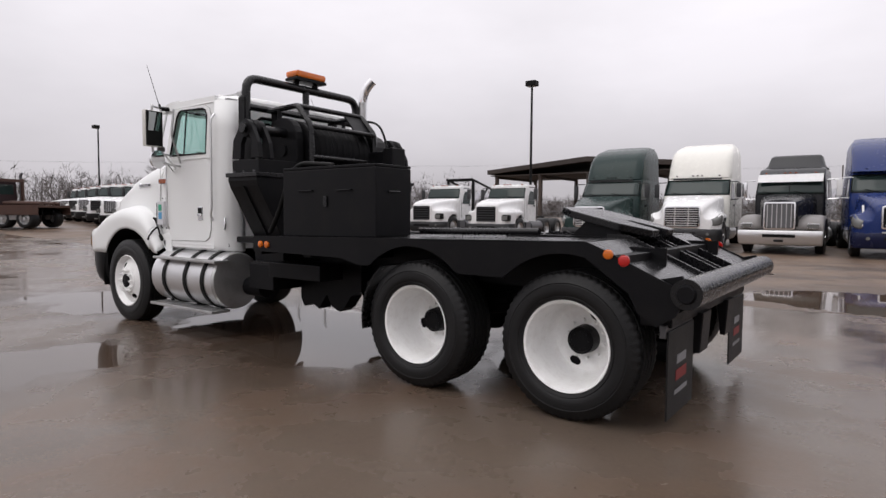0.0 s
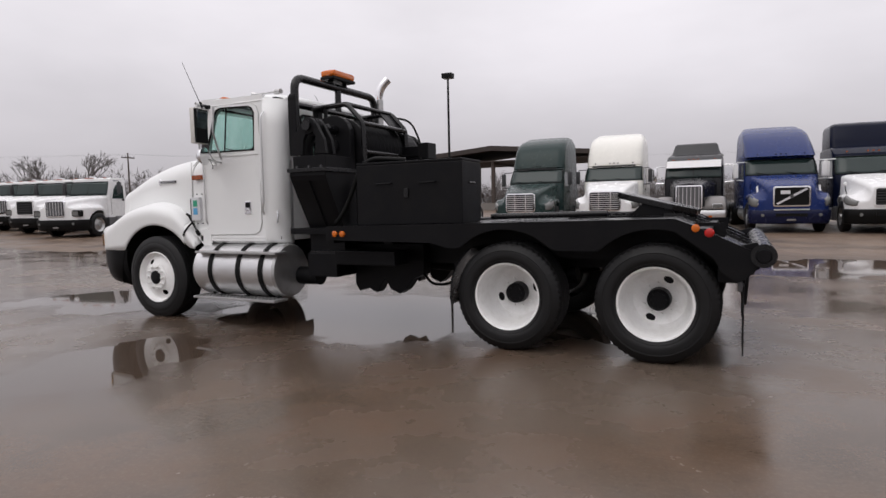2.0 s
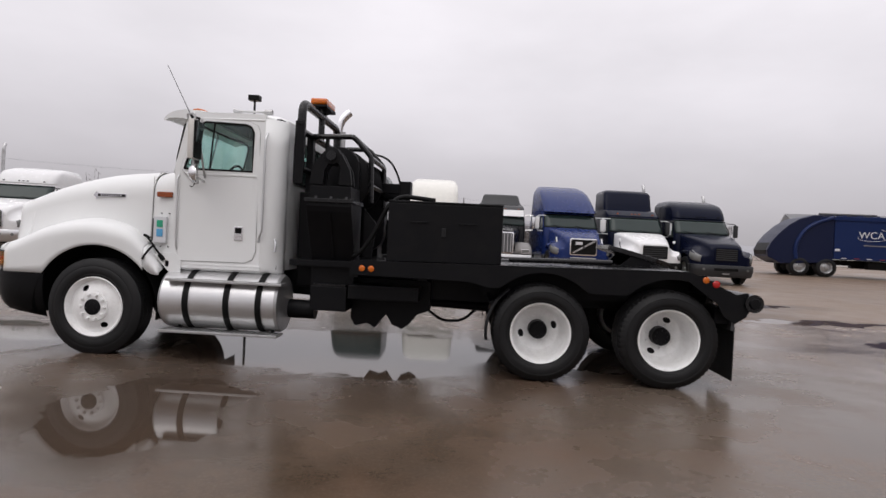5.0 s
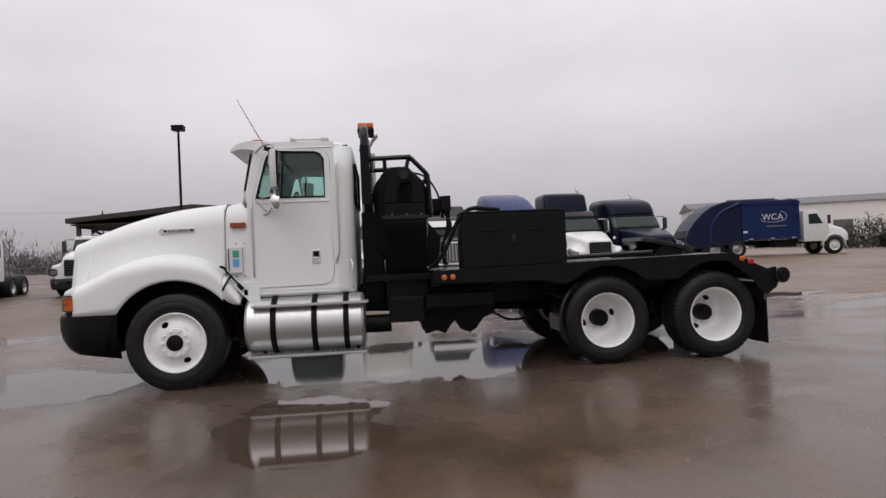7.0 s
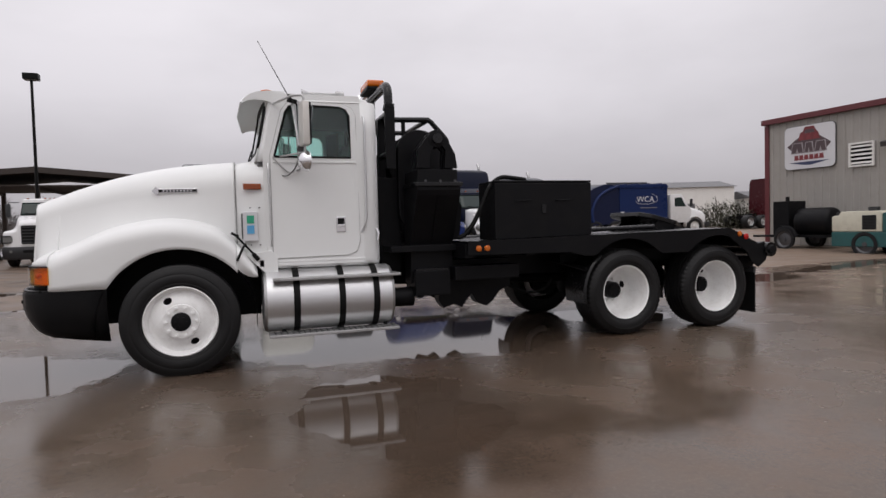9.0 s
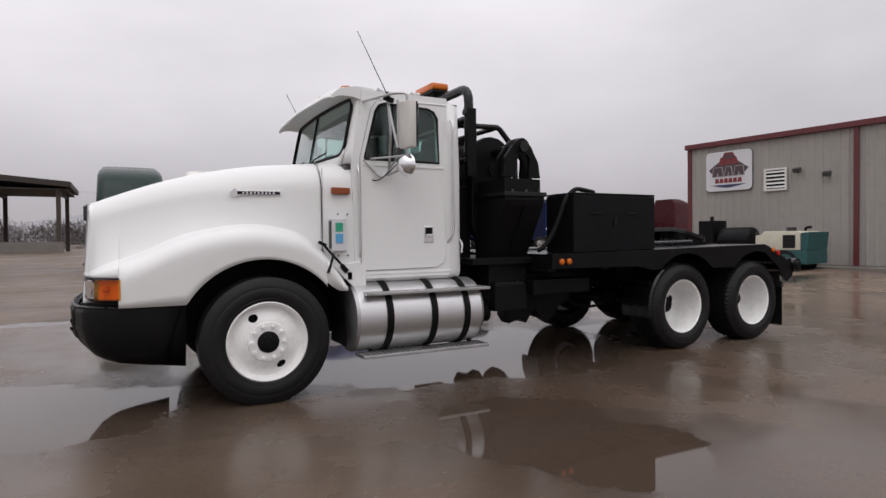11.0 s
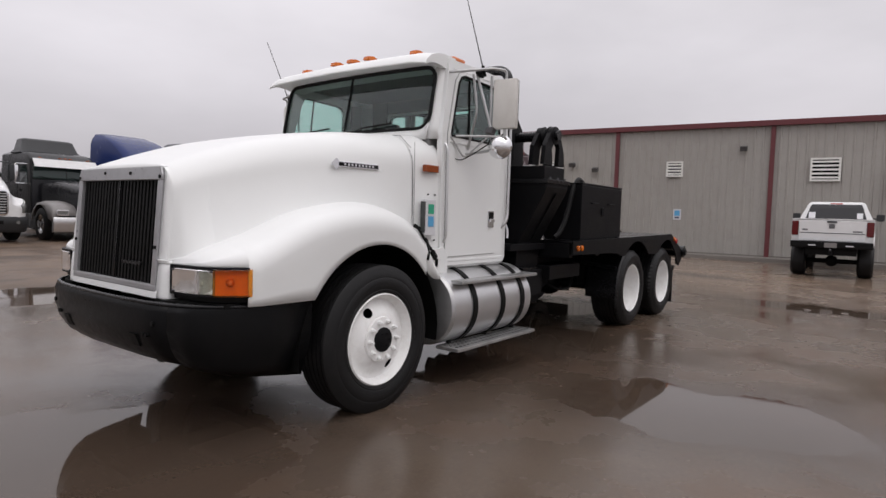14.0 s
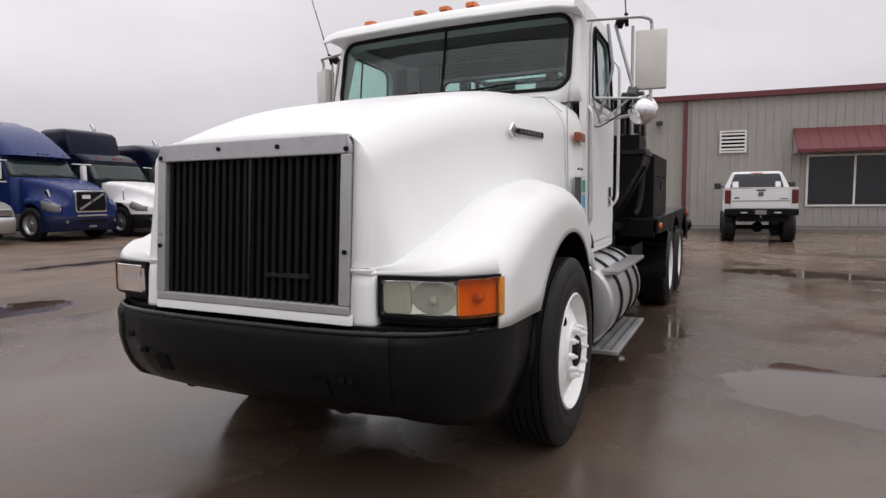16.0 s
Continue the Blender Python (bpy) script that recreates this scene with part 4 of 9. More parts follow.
def build_bumper():
    b = part("bumper", bmesh.new(), BUMPER, TRUCK, "black wrap-round steel bumper with worn edges")
    # plan of the bumper from the middle outwards
    plan = [(0.0, -1.30), (0.35, -1.295), (0.62, -1.275), (0.80, -1.235), (0.95, -1.165), (1.06, -1.06), (1.13, -0.93), (1.165, -0.78), (1.17, -0.45)]
    def section(y, x, s):
        lo = lerp([(-1.3, 0.44), (-1.1, 0.44), (-0.9, 0.41), (-0.45, 0.345)], x)
        side = min(1.0, max(0.0, (y - 0.75) / 0.38))
        nx, ny = math.cos(side * math.pi / 2), math.sin(side * math.pi / 2)
        pts = []
        for z, o in ((0.85, 0.06), (0.842, 0.012), (0.81, 0.0), (0.745, 0.005), (0.70, 0.0), (0.60, 0.03), (0.53, 0.075), (0.47, 0.14), (lo, 0.25)):
            o *= 1 - 0.62 * side
            pts.append((x + nx * o + 0.12 * side * (x > -0.9) * 0, CY + s * (y - ny * o), max(z, lo)))
        return pts
    mid = [section(y, x, -1) for y, x in plan[3:0:-1]] + [section(y, x, 1) for y, x in plan[:4]]
    part("centre_section", loft(bmesh.new(), mid), BUMPER, b, smooth=50).modifiers.new("t", "SOLIDIFY").thickness = 0.012
    for s in (-1, 1):
        wing = [section(y + (0.004 if i == 0 else 0), x, s) for i, (y, x) in enumerate(plan[3:])]
        part("corner_section", loft(bmesh.new(), wing), BUMPER, b, smooth=35).modifiers.new("t", "SOLIDIFY").thickness = 0.012
    lip = [(-(plan[k][0]), plan[k][1]) for k in (8, 7, 6, 5, 4, 3, 2, 1)] + [(plan[k][0], plan[k][1]) for k in range(9)]
    part("top_lip", pipe(bmesh.new(), [(x + 0.022 * (1 if abs(y) < 1.1 else 0), CY + y * 0.985, 0.852) for y, x in lip], 0.014, 8), BLACK_GLOSS, b, smooth=50)
    for s in (-1, 1):
        part("filler_strip", prism(bmesh.new(), [(-1.20, CY + s * 0.60), (-1.20, CY + s * 0.72), (-1.02, CY + s * 1.08), (-0.94, CY + s * 1.10), (-0.94, CY + s * 0.60)], "z", 0.84, 0.872), TRIM, b)
        part("bumper_hole", rod(bmesh.new(), (-1.272, CY + s * 0.70, 0.735), (-1.262, CY + s * 0.70, 0.735), 0.016, seg=10), TRIM, b)
    for y in (CY - 0.48, CY + 0.48):
        part("bumper_slot", prism(bmesh.new(), [(-1.283, 0.65), (-1.25, 0.57), (-1.22, 0.57), (-1.25, 0.65)], "y", y - 0.04, y + 0.04), TRIM, b)
        part("tow_hook", pipe(bmesh.new(), [(-0.98, y - 0.04, 0.56), (-1.06, y - 0.06, 0.47), (-1.10, y, 0.448), (-1.08, y + 0.06, 0.46)], 0.016, bend=0.03), BLACK_GLOSS, b, smooth=40)
    for y in (CY - 0.60, CY + 0.60, CY - 0.64, CY + 0.62):
        part("bolt", rod(bmesh.new(), (-1.279, y, 0.66), (-1.25, y, 0.66), 0.013, seg=8), TRIM, b)


build_bumper()


def build_cab():
    yl, yr = CY - 1.06, CY + 1.06
    c = part("cab", bmesh.new(), WHITE, TRUCK, "white painted steel day cab")
    # cowl, from the hood's rear edge to the door
    rows = []
    for x, zt, hw in ((0.73, 2.105, 1.0), (0.80, 2.12, 1.02), (0.90, 2.135, 1.04), (1.02, 2.14, 1.05)):
        r, inner = 0.28, hw - 0.28
        sec = [(inner * k / 5, zt - 0.03 * (k / 5) ** 2) for k in range(6)]
        sec += [(inner + r * math.sin(math.pi / 2 * k / 6), zt - 0.03 - r * 0.85 * (1 - math.cos(math.pi / 2 * k / 6))) for k in range(1, 7)]
        sec += [(hw + 0.01, 1.6), (hw + 0.015, 1.2), (hw + 0.015, 1.0)]
        rows.append([(x, CY - y, z) for y, z in sec[::-1]] + [(x, CY + y, z) for y, z in sec[1:]])
    part("cowl", loft(bmesh.new(), rows), WHITE, c, smooth=40)

    # cab sides with a window opening cut through
    def xa(z):
        """Front edge of the side: the slanted pillar."""
        return 1.0 if z < 2.13 else 1.0 + (z - 2.13) * 0.20
    outer_top = [(2.02, 2.66), (2.02, 2.775), (1.12, 2.775)]
    win = [(1.115, 2.12), (1.90, 2.115), (1.895, 2.56), (1.86, 2.62), (1.80, 2.645), (1.34, 2.66), (1.28, 2.64), (1.24, 2.58)]
    for s, name in ((-1, "left"), (1, "right")):
        def Y(z):
            return CY + s * (1.06 - (0.0 if z < 2.1 else (z - 2.1) * 0.055))
        outer = [(1.02, 0.995)] + [(2.02, 1.0), (2.02, 1.04), (2.02, 2.1)] + outer_top + [(xa(2.6), 2.6), (1.0, 2.13)]
        bm = bmesh.new()
        ov = [bm.verts.new((x, Y(z), z)) for x, z in outer]
        wv = [bm.verts.new((x, Y(z), z)) for x, z in win]
        oe = [bm.edges.new((ov[i], ov[(i + 1) % len(ov)])) for i in range(len(ov))]
        we = [bm.edges.new((wv[i], wv[(i + 1) % len(wv)])) for i in range(len(wv))]
        bmesh.ops.triangle_fill(bm, edges=oe + we, use_beauty=True)
        # drop what filled the opening
        cx, cz = 1.55, 2.35
        for f in list(bm.faces):
            m3 = f.calc_center_median()
            if all(v in wv for v in f.verts) and 1.15 < m3.x < 1.88 and 2.13 < m3.z < 2.65:
                bm.faces.remove(f)
        ob = part("side_panel", bm, WHITE, c)
        so = ob.modifiers.new("t", "SOLIDIFY")
        so.thickness, so.offset = 0.05, 0.0
        # door leaf, standing a little proud, with its seam
        dz = [(1.075, 0.80 + 0.275), (1.075, 2.13), (1.20, 2.60), (1.26, 2.675), (1.34, 2.695), (1.84, 2.68), (1.93, 2.64), (1.965, 2.56), (1.975, 1.22), (1.94, 1.125), (1.86, 1.085), (1.12, 1.075)]
        bm = bmesh.new()
        ov = [bm.verts.new((x, Y(z) + s * 0.032, z)) for x, z in dz]
        wv = [bm.verts.new((x, Y(z) + s * 0.032, z)) for x, z in win]
        oe = [bm.edges.new((ov[i], ov[(i + 1) % len(ov)])) for i in range(len(ov))]
        we = [bm.edges.new((wv[i], wv[(i + 1) % len(wv)])) for i in range(len(wv))]
        bmesh.ops.triangle_fill(bm, edges=oe + we, use_beauty=True)
        for f in list(bm.faces):
            m3 = f.calc_center_median()
            if all(v in wv for v in f.verts) and 1.15 < m3.x < 1.88 and 2.13 < m3.z < 2.65:
                bm.faces.remove(f)
        d = part("door", bm, WHITE, c, "white cab door")
        so = d.modifiers.new("t", "SOLIDIFY")
        so.thickness, so.offset = 0.012, 0.0
        ed = [(x, Y(z) + s * 0.029, z) for x, z in dz]
        part("door_seal", pipe(bmesh.new(), ed + [ed[0]], 0.006, 6), SEAM, d)
        wr = [(x, Y(z) + s * 0.036, z) for x, z in win]
        part("window_seal", pipe(bmesh.new(), wr + [wr[0]], 0.012, 8), TRIM, d, smooth=50)
        bm = bmesh.new()
        bm.faces.new([bm.verts.new((x, Y(z) + s * 0.012, z)) for x, z in win])
        g = part("window_glass", bm, GLASS, d)
        g.modifiers.new("t", "SOLIDIFY").thickness = 0.006
        g.visible_shadow = False
        part("vent_post", rod(bmesh.new(), (1.40, Y(2.12) + s * 0.02, 2.12), (1.43, Y(2.65) + s * 0.02, 2.655), 0.010, seg=8), TRIM, d)
        part("belt_line", box(bmesh.new(), 1.10, 1.955, Y(2.0) + s * 0.037, Y(2.0) + s * 0.045, 2.055, 2.075), WHITE, d, bevel=0.004)
        lt = part("door_latch", box(bmesh.new(), 1.725, 1.825, Y(1.4) + s * 0.037, Y(1.4) + s * 0.048, 1.33, 1.49), CHROME, d, "chrome paddle door latch", bevel=0.006)
        part("latch_cup", box(bmesh.new(), 1.74, 1.81, Y(1.4) + s * 0.0485, Y(1.4) + s * 0.053, 1.405, 1.475), TRIM, lt)
        part("paddle", turned_box(bmesh.new(), (1.775, Y(1.4) + s * 0.06, 1.395), (0.07, 0.018, 0.03)), CHROME, lt, bevel=0.004)
        # grab rail and drip rail
        gy = Y(2.3) + s * 0.075
        part("grab_rail", pipe(bmesh.new(), [(2.05, gy - s * 0.05, 2.56), (2.05, gy, 2.50), (2.045, gy, 1.46), (2.02, gy, 1.38), (2.0, gy - s * 0.05, 1.32)], 0.013, bend=0.04), ALU, c, "brushed steel grab rail", smooth=40)
        part("grab_rail_front", pipe(bmesh.new(), [(1.05, Y(2) + s * 0.02, 2.05), (1.05, Y(2) + s * 0.055, 2.0), (1.06, Y(2) + s * 0.055, 1.25), (1.06, Y(2) + s * 0.02, 1.2)], 0.010, bend=0.03), ALU, c, smooth=40)
        # sill skirt
        part("sill", prism(bmesh.new(), [(Y(1) + s * 0.03, 1.055), (Y(1) + s * 0.03, 1.03), (Y(1) - s * 0.03, 0.965), (Y(1) - s * 0.07, 0.965), (Y(1) - s * 0.02, 1.055)], "x", 1.03, 2.03), WHITE, c, "white cab sill turned in underneath", bevel=0.008)
        part("side_marker", box(bmesh.new(), 0.80, 0.975, CY + s * 1.045, CY + s * 1.085, 1.785, 1.845), AMBER_DARK, c, "amber cab side marker lamp", bevel=0.008)

    # roof shell and visor
    xs = [(1.16, 2.785, 1.01), (1.22, 2.80, 1.025), (1.40, 2.818, 1.03), (1.75, 2.82, 1.03), (1.98, 2.812, 1.03), (2.06, 2.806, 1.015), (2.12, 2.796, 0.98), (2.17, 2.778, 0.93), (2.20, 2.75, 0.88), (2.222, 2.70, 0.84)]
    rows = []
    for x, zt, hw in xs:
        sec = []
        for k in range(-10, 11):
            u = k / 10
            sec.append((x, CY + hw * u, zt - 0.06 * abs(u) ** 8 + 0.015 * (1 - u * u)))
        rows.append(sec)
    # side skirts of the roof shell down to the drip line
    bm = bmesh.new()
    full = []
    for row, (x, zt, hw) in zip(rows, xs):
        zl = min(2.70, zt - 0.03)
        full.append([(x, row[0][1] - 0.012, zl - 0.03), (x, row[0][1] - 0.006, zl)] + row + [(x, row[-1][1] + 0.006, zl), (x, row[-1][1] + 0.012, zl - 0.03)])
    loft(bm, full)
    part("roof", bm, WHITE, c, smooth=45)
    for s in (-1, 1):
        part("drip_rail", pipe(bmesh.new(), [(1.18, CY + s * 1.048, 2.70), (2.02, CY + s * 1.05, 2.705), (2.14, CY + s * 1.0, 2.70), (2.21, CY + s * 0.88, 2.69)], 0.011, 8, bend=0.08), WHITE, c, smooth=50)
    # visor: a deep wedge over the windscreen, its cheeks meeting the pillars
    rows = []
    for k in range(-14, 15):
        u = k / 14
        dx = 0.04 * abs(u) + 0.012 * max(0.0, abs(u) - 0.9) / 0.1
        dz = 0.012 * (1 - u * u) - 0.016 * max(0.0, abs(u) - 0.86) / 0.14
        sec = [(1.24, 2.813), (1.05, 2.818), (0.93, 2.803), (0.845, 2.775), (0.785, 2.728), (0.765, 2.695), (0.775, 2.685), (0.82, 2.708), (0.90, 2.722), (1.02, 2.715), (1.12, 2.695), (1.24, 2.69)]
        rows.append([(x + dx * (1.24 - x) / 0.44, CY + 1.03 * u, z + dz) for x, z in sec])
    part("sun_visor", loft(bmesh.new(), rows, close=True, caps=True), WHITE, c, "white moulded sun visor over the windscreen", smooth=40)
    # rear wall with a window
    bm = bmesh.new()
    o = rounded(CY - 0.875, CY + 0.875, 1.0, 2.74, 0.03)
    i2 = rounded(CY - 0.62, CY + 0.62, 2.06, 2.56, 0.07)
    ov = [bm.verts.new((2.222, y, z)) for y, z in o]
    wv = [bm.verts.new((2.222, y, z)) for y, z in i2]
    oe = [bm.edges.new((ov[i], ov[(i + 1) % len(ov)])) for i in range(len(ov))]
    we = [bm.edges.new((wv[i], wv[(i + 1) % len(wv)])) for i in range(len(wv))]
    bmesh.ops.triangle_fill(bm, edges=oe + we, use_beauty=True)
    for f in list(bm.faces):
        if all(v in wv for v in f.verts):
            bm.faces.remove(f)
    rw = part("rear_wall", bm, WHITE, c)
    rw.modifiers.new("t", "SOLIDIFY").thickness = 0.03
    bm = bmesh.new()
    bm.faces.new([bm.verts.new((2.21, y, z)) for y, z in i2])
    g = part("rear_window", bm, GLASS, c)
    g.modifiers.new("t", "SOLIDIFY").thickness = 0.006
    g.visible_shadow = False
    ring = [(2.238, y, z) for y, z in i2]
    part("rear_window_seal", pipe(bmesh.new(), ring + [ring[0]], 0.016, 8), TRIM, c, smooth=50)
    # corner posts at the rear, rounded
    for s in (-1, 1):
        rows = []
        for z in (0.965, 1.0, 1.04, 1.5, 2.1, 2.4, 2.72):
            yo = 1.085 - (0.0 if z < 2.1 else (z - 2.1) * 0.055) - (0.05 if z < 0.98 else 0.012 if z < 1.02 else 0.0)
            rows.append([(2.018, CY + s * yo, z)] + [(2.02 + 0.205 * math.sin(math.pi / 2 * k / 10), CY + s * (yo - 0.205 * (1 - math.cos(math.pi / 2 * k / 10))), z) for k in range(11)] + [(2.224, CY + s * 0.80, z)])
        part("corner_post", loft(bmesh.new(), rows), WHITE, c, "white rounded rear cab corner", smooth=50).modifiers.new("t", "SOLIDIFY").thickness = 0.02
        part("corner_hook", pipe(bmesh.new(), [(2.17, CY + s * 1.03, 1.36), (2.19, CY + s * 1.045, 1.30), (2.18, CY + s * 1.05, 1.22)], 0.012, 8, bend=0.02), CHROME, c, smooth=40)
    # dark lining inside: rear wall round its window, and door cards
    for a, b2, z0, z1 in ((-0.86, -0.63, 1.06, 2.72), (0.63, 0.86, 1.06, 2.72), (-0.62, 0.62, 1.06, 2.04), (-0.62, 0.62, 2.58, 2.72)):
        part("rear_lining", box(bmesh.new(), 2.165, 2.18, CY + a, CY + b2, z0, z1), DARK_INT, c)
    for s in (-1, 1):
        part("door_card", box(bmesh.new(), 1.06, 2.02, CY + s * 0.985, CY + s * 1.005, 1.07, 2.08), DARK_INT, c, bevel=0.01)
        part("pillar_lining", prism(bmesh.new(), [(1.93, 2.08), (2.10, 2.08), (2.10, 2.70), (1.93, 2.66)], "y", CY + s * 0.965, CY + s * 0.98), DARK_INT, c)
    # windscreen frame, glass in two panes, centre strip
    def wx(y, z):
        return 0.905 + (z - 2.13) * 0.20 + 0.055 * (abs(y - CY) / 1.0) ** 2
    def screen_z(v):
        """Lower and upper edge of the glass at a half width, with round outer corners."""
        r, d = 0.11, 0.0
        if abs(v) > 0.965 - r:
            d = r - math.sqrt(max(0.0, r * r - (abs(v) - 0.965 + r) ** 2))
        return 2.165 + d, 2.705 - d
    cols = [0.0, 0.15, 0.3, 0.45, 0.6, 0.72, 0.82, 0.855, 0.885, 0.91, 0.93, 0.945, 0.957, 0.9649]
    for s in (-1, 1):
        rows = []
        for v in cols:
            y = CY + s * max(v, 0.012)
            z0, z1 = screen_z(v)
            rows.append([(wx(y, z), y, z) for z in (z0, z1)])
        g = part("windscreen", loft(bmesh.new(), rows), GLASS_CLEAR, c)
        g.modifiers.new("t", "SOLIDIFY").thickness = 0.006
        g.visible_shadow = False
    vs = [-v for v in cols[:0:-1]] + cols
    rim = [(wx(CY + v, screen_z(v)[0]) - 0.012, CY + v, screen_z(v)[0]) for v in vs] + [(wx(CY + v, screen_z(v)[1]) - 0.012, CY + v, screen_z(v)[1]) for v in vs[::-1]]
    part("windscreen_seal", pipe(bmesh.new(), rim + [rim[0]], 0.017, 8), TRIM, c, smooth=50)
    # white surround of the screen
    for lo in (True, False):
        rows = []
        for v in vs:
            y, z0 = CY + v, screen_z(v)[0 if lo else 1]
            z1 = 2.07 if lo else 2.79
            rows.append([(wx(y, z) - 0.006, y, z) for z in (z0, z1)])
        part("windscreen_header" if not lo else "windscreen_sill", loft(bmesh.new(), rows), WHITE, c, smooth=40).modifiers.new("t", "SOLIDIFY").thickness = 0.012
    part("centre_strip", rod(bmesh.new(), (wx(CY, 2.16) - 0.012, CY, 2.16), (wx(CY, 2.71) - 0.012, CY, 2.71), 0.010, seg=8), TRIM, c)
    for s in (-1, 1):
        rows = [[(wx(CY + 0.96, z) - 0.006, CY + s * 0.964, z), (0.975 + (z - 2.13) * 0.2, CY + s * (1.015 - max(0, z - 2.1) * 0.03), z), (1.02 + (z - 2.13) * 0.2, CY + s * (1.062 - max(0, z - 2.1) * 0.055), z), (1.08 + (z - 2.13) * 0.2, CY + s * (1.085 - max(0, z - 2.1) * 0.055), z)] for z in (2.08, 2.2, 2.35, 2.5, 2.65, 2.74)]
        part("windscreen_pillar", loft(bmesh.new(), rows), WHITE, c, smooth=50).modifiers.new("t", "SOLIDIFY").thickness = 0.02
    for s, y0 in ((-1, CY - 0.14), (1, CY + 0.66)):
        w = part("wiper", pipe(bmesh.new(), [(wx(y0, 2.16) - 0.04, y0, 2.155), (wx(y0 - 0.05, 2.2) - 0.035, y0 - 0.10, 2.20), (wx(y0 - 0.3, 2.21) - 0.028, y0 - 0.46, 2.225)], 0.008, 6), TRIM, c, smooth=40)
    for s in (-1, 1):
        for x, z, yy in ((1.12, 2.70, 1.035), (1.30, 2.735, 1.03), (1.62, 2.735, 1.03), (1.95, 2.73, 1.03), (0.86, 1.60, 1.06), (0.95, 1.60, 1.06), (0.86, 1.22, 1.065), (0.95, 1.22, 1.065)):
            part("rivet", rod(bmesh.new(), (x, CY + s * yy, z), (x, CY + s * (yy + 0.012), z), 0.007, seg=8), TRIM, c)
    # interior
    part("cab_floor", box(bmesh.new(), 1.05, 2.19, CY - 1.0, CY + 1.0, 1.02, 1.06), DARK_INT, c)
    part("dashboard", prism(bmesh.new(), [(0.95, 1.6), (0.95, 2.10), (1.12, 2.12), (1.34, 2.02), (1.36, 1.7)], "y", CY - 0.98, CY + 0.98), GREY_INT, c, bevel=0.015)
    for s in (-1, 1):
        y = CY + s * 0.52
        st = part("cab_seat", box(bmesh.new(), 1.52, 2.0, y - 0.25, y + 0.25, 1.45, 1.62), GREY_INT, c, bevel=0.04, smooth=50)
        part("seat_back", turned_box(bmesh.new(), (2.02, y, 1.95), (0.14, 0.48, 0.75), 0, 8, 0), GREY_INT, st, bevel=0.04, smooth=50)
        part("headrest", turned_box(bmesh.new(), (2.09, y, 2.36), (0.10, 0.28, 0.16), 0, 8, 0), GREY_INT, st, bevel=0.03, smooth=50)
        part("seat_base", box(bmesh.new(), 1.56, 1.96, y - 0.18, y + 0.18, 1.06, 1.45), DARK_INT, st)
    ring = [(1.46 + 0.05 * math.sin(a), CY - 0.52 + 0.23 * math.cos(a), 2.07 + 0.20 * math.sin(a) * 0.8) for a in [2 * math.pi * k / 24 for k in range(25)]]
    sw = part("steering_wheel", pipe(bmesh.new(), ring, 0.015, 8), DARK_INT, c, smooth=50)
    part("steering_column", rod(bmesh.new(), (1.3, CY - 0.52, 1.85), (1.46, CY - 0.52, 2.06), 0.03), DARK_INT, sw)
    part("cab_headliner", box(bmesh.new(), 1.24, 2.18, CY - 0.98, CY + 0.98, 2.725, 2.74), DARK_INT, c)
    # roof marker lamps and air horns
    for k in (-0.72, -0.22, 0.0, 0.22, 0.72):
        bm = prism(bmesh.new(), [(1.13, 2.80), (1.14, 2.835), (1.20, 2.845), (1.28, 2.83), (1.30, 2.80)], "y", CY + k - 0.035, CY + k + 0.035)
        m2 = part("roof_marker", bm, AMBER, c, "amber teardrop roof marker lamp", bevel=0.008)
        m2.location.x = -0.12 if abs(k) > 0.5 else -0.19
        m2.location.z = 0.03 if abs(k) > 0.5 else 0.028
    for y, L in ((CY - 0.60, 0.36),):
        x = 1.50
        hn = part("air_horn", rod(bmesh.new(), (x, y, 2.888), (x + L, y, 2.888), 0.014, seg=12), ALU_DULL, c, "dull metal air horn", smooth=40)
        part("horn_bell", rod(bmesh.new(), (x - 0.04, y, 2.888), (x + 0.03, y, 2.888), 0.040, 0.015, 16), ALU_DULL, hn, smooth=40)
        part("horn_driver", rod(bmesh.new(), (x + L - 0.02, y, 2.888), (x + L + 0.07, y, 2.888), 0.034, seg=16), ALU_DULL, hn, smooth=40)
        for a in (0.03, L - 0.02):
            part("horn_foot", box(bmesh.new(), x + a - 0.012, x + a + 0.012, y - 0.018, y + 0.018, 2.81, 2.886), ALU_DULL, hn)
    part("roof_knob", rod(bmesh.new(), (1.50, CY + 0.1, 2.82), (1.50, CY + 0.1, 2.88), 0.02, 0.012), TRIM, c)


build_cab()


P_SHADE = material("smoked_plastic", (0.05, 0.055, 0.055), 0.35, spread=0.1)


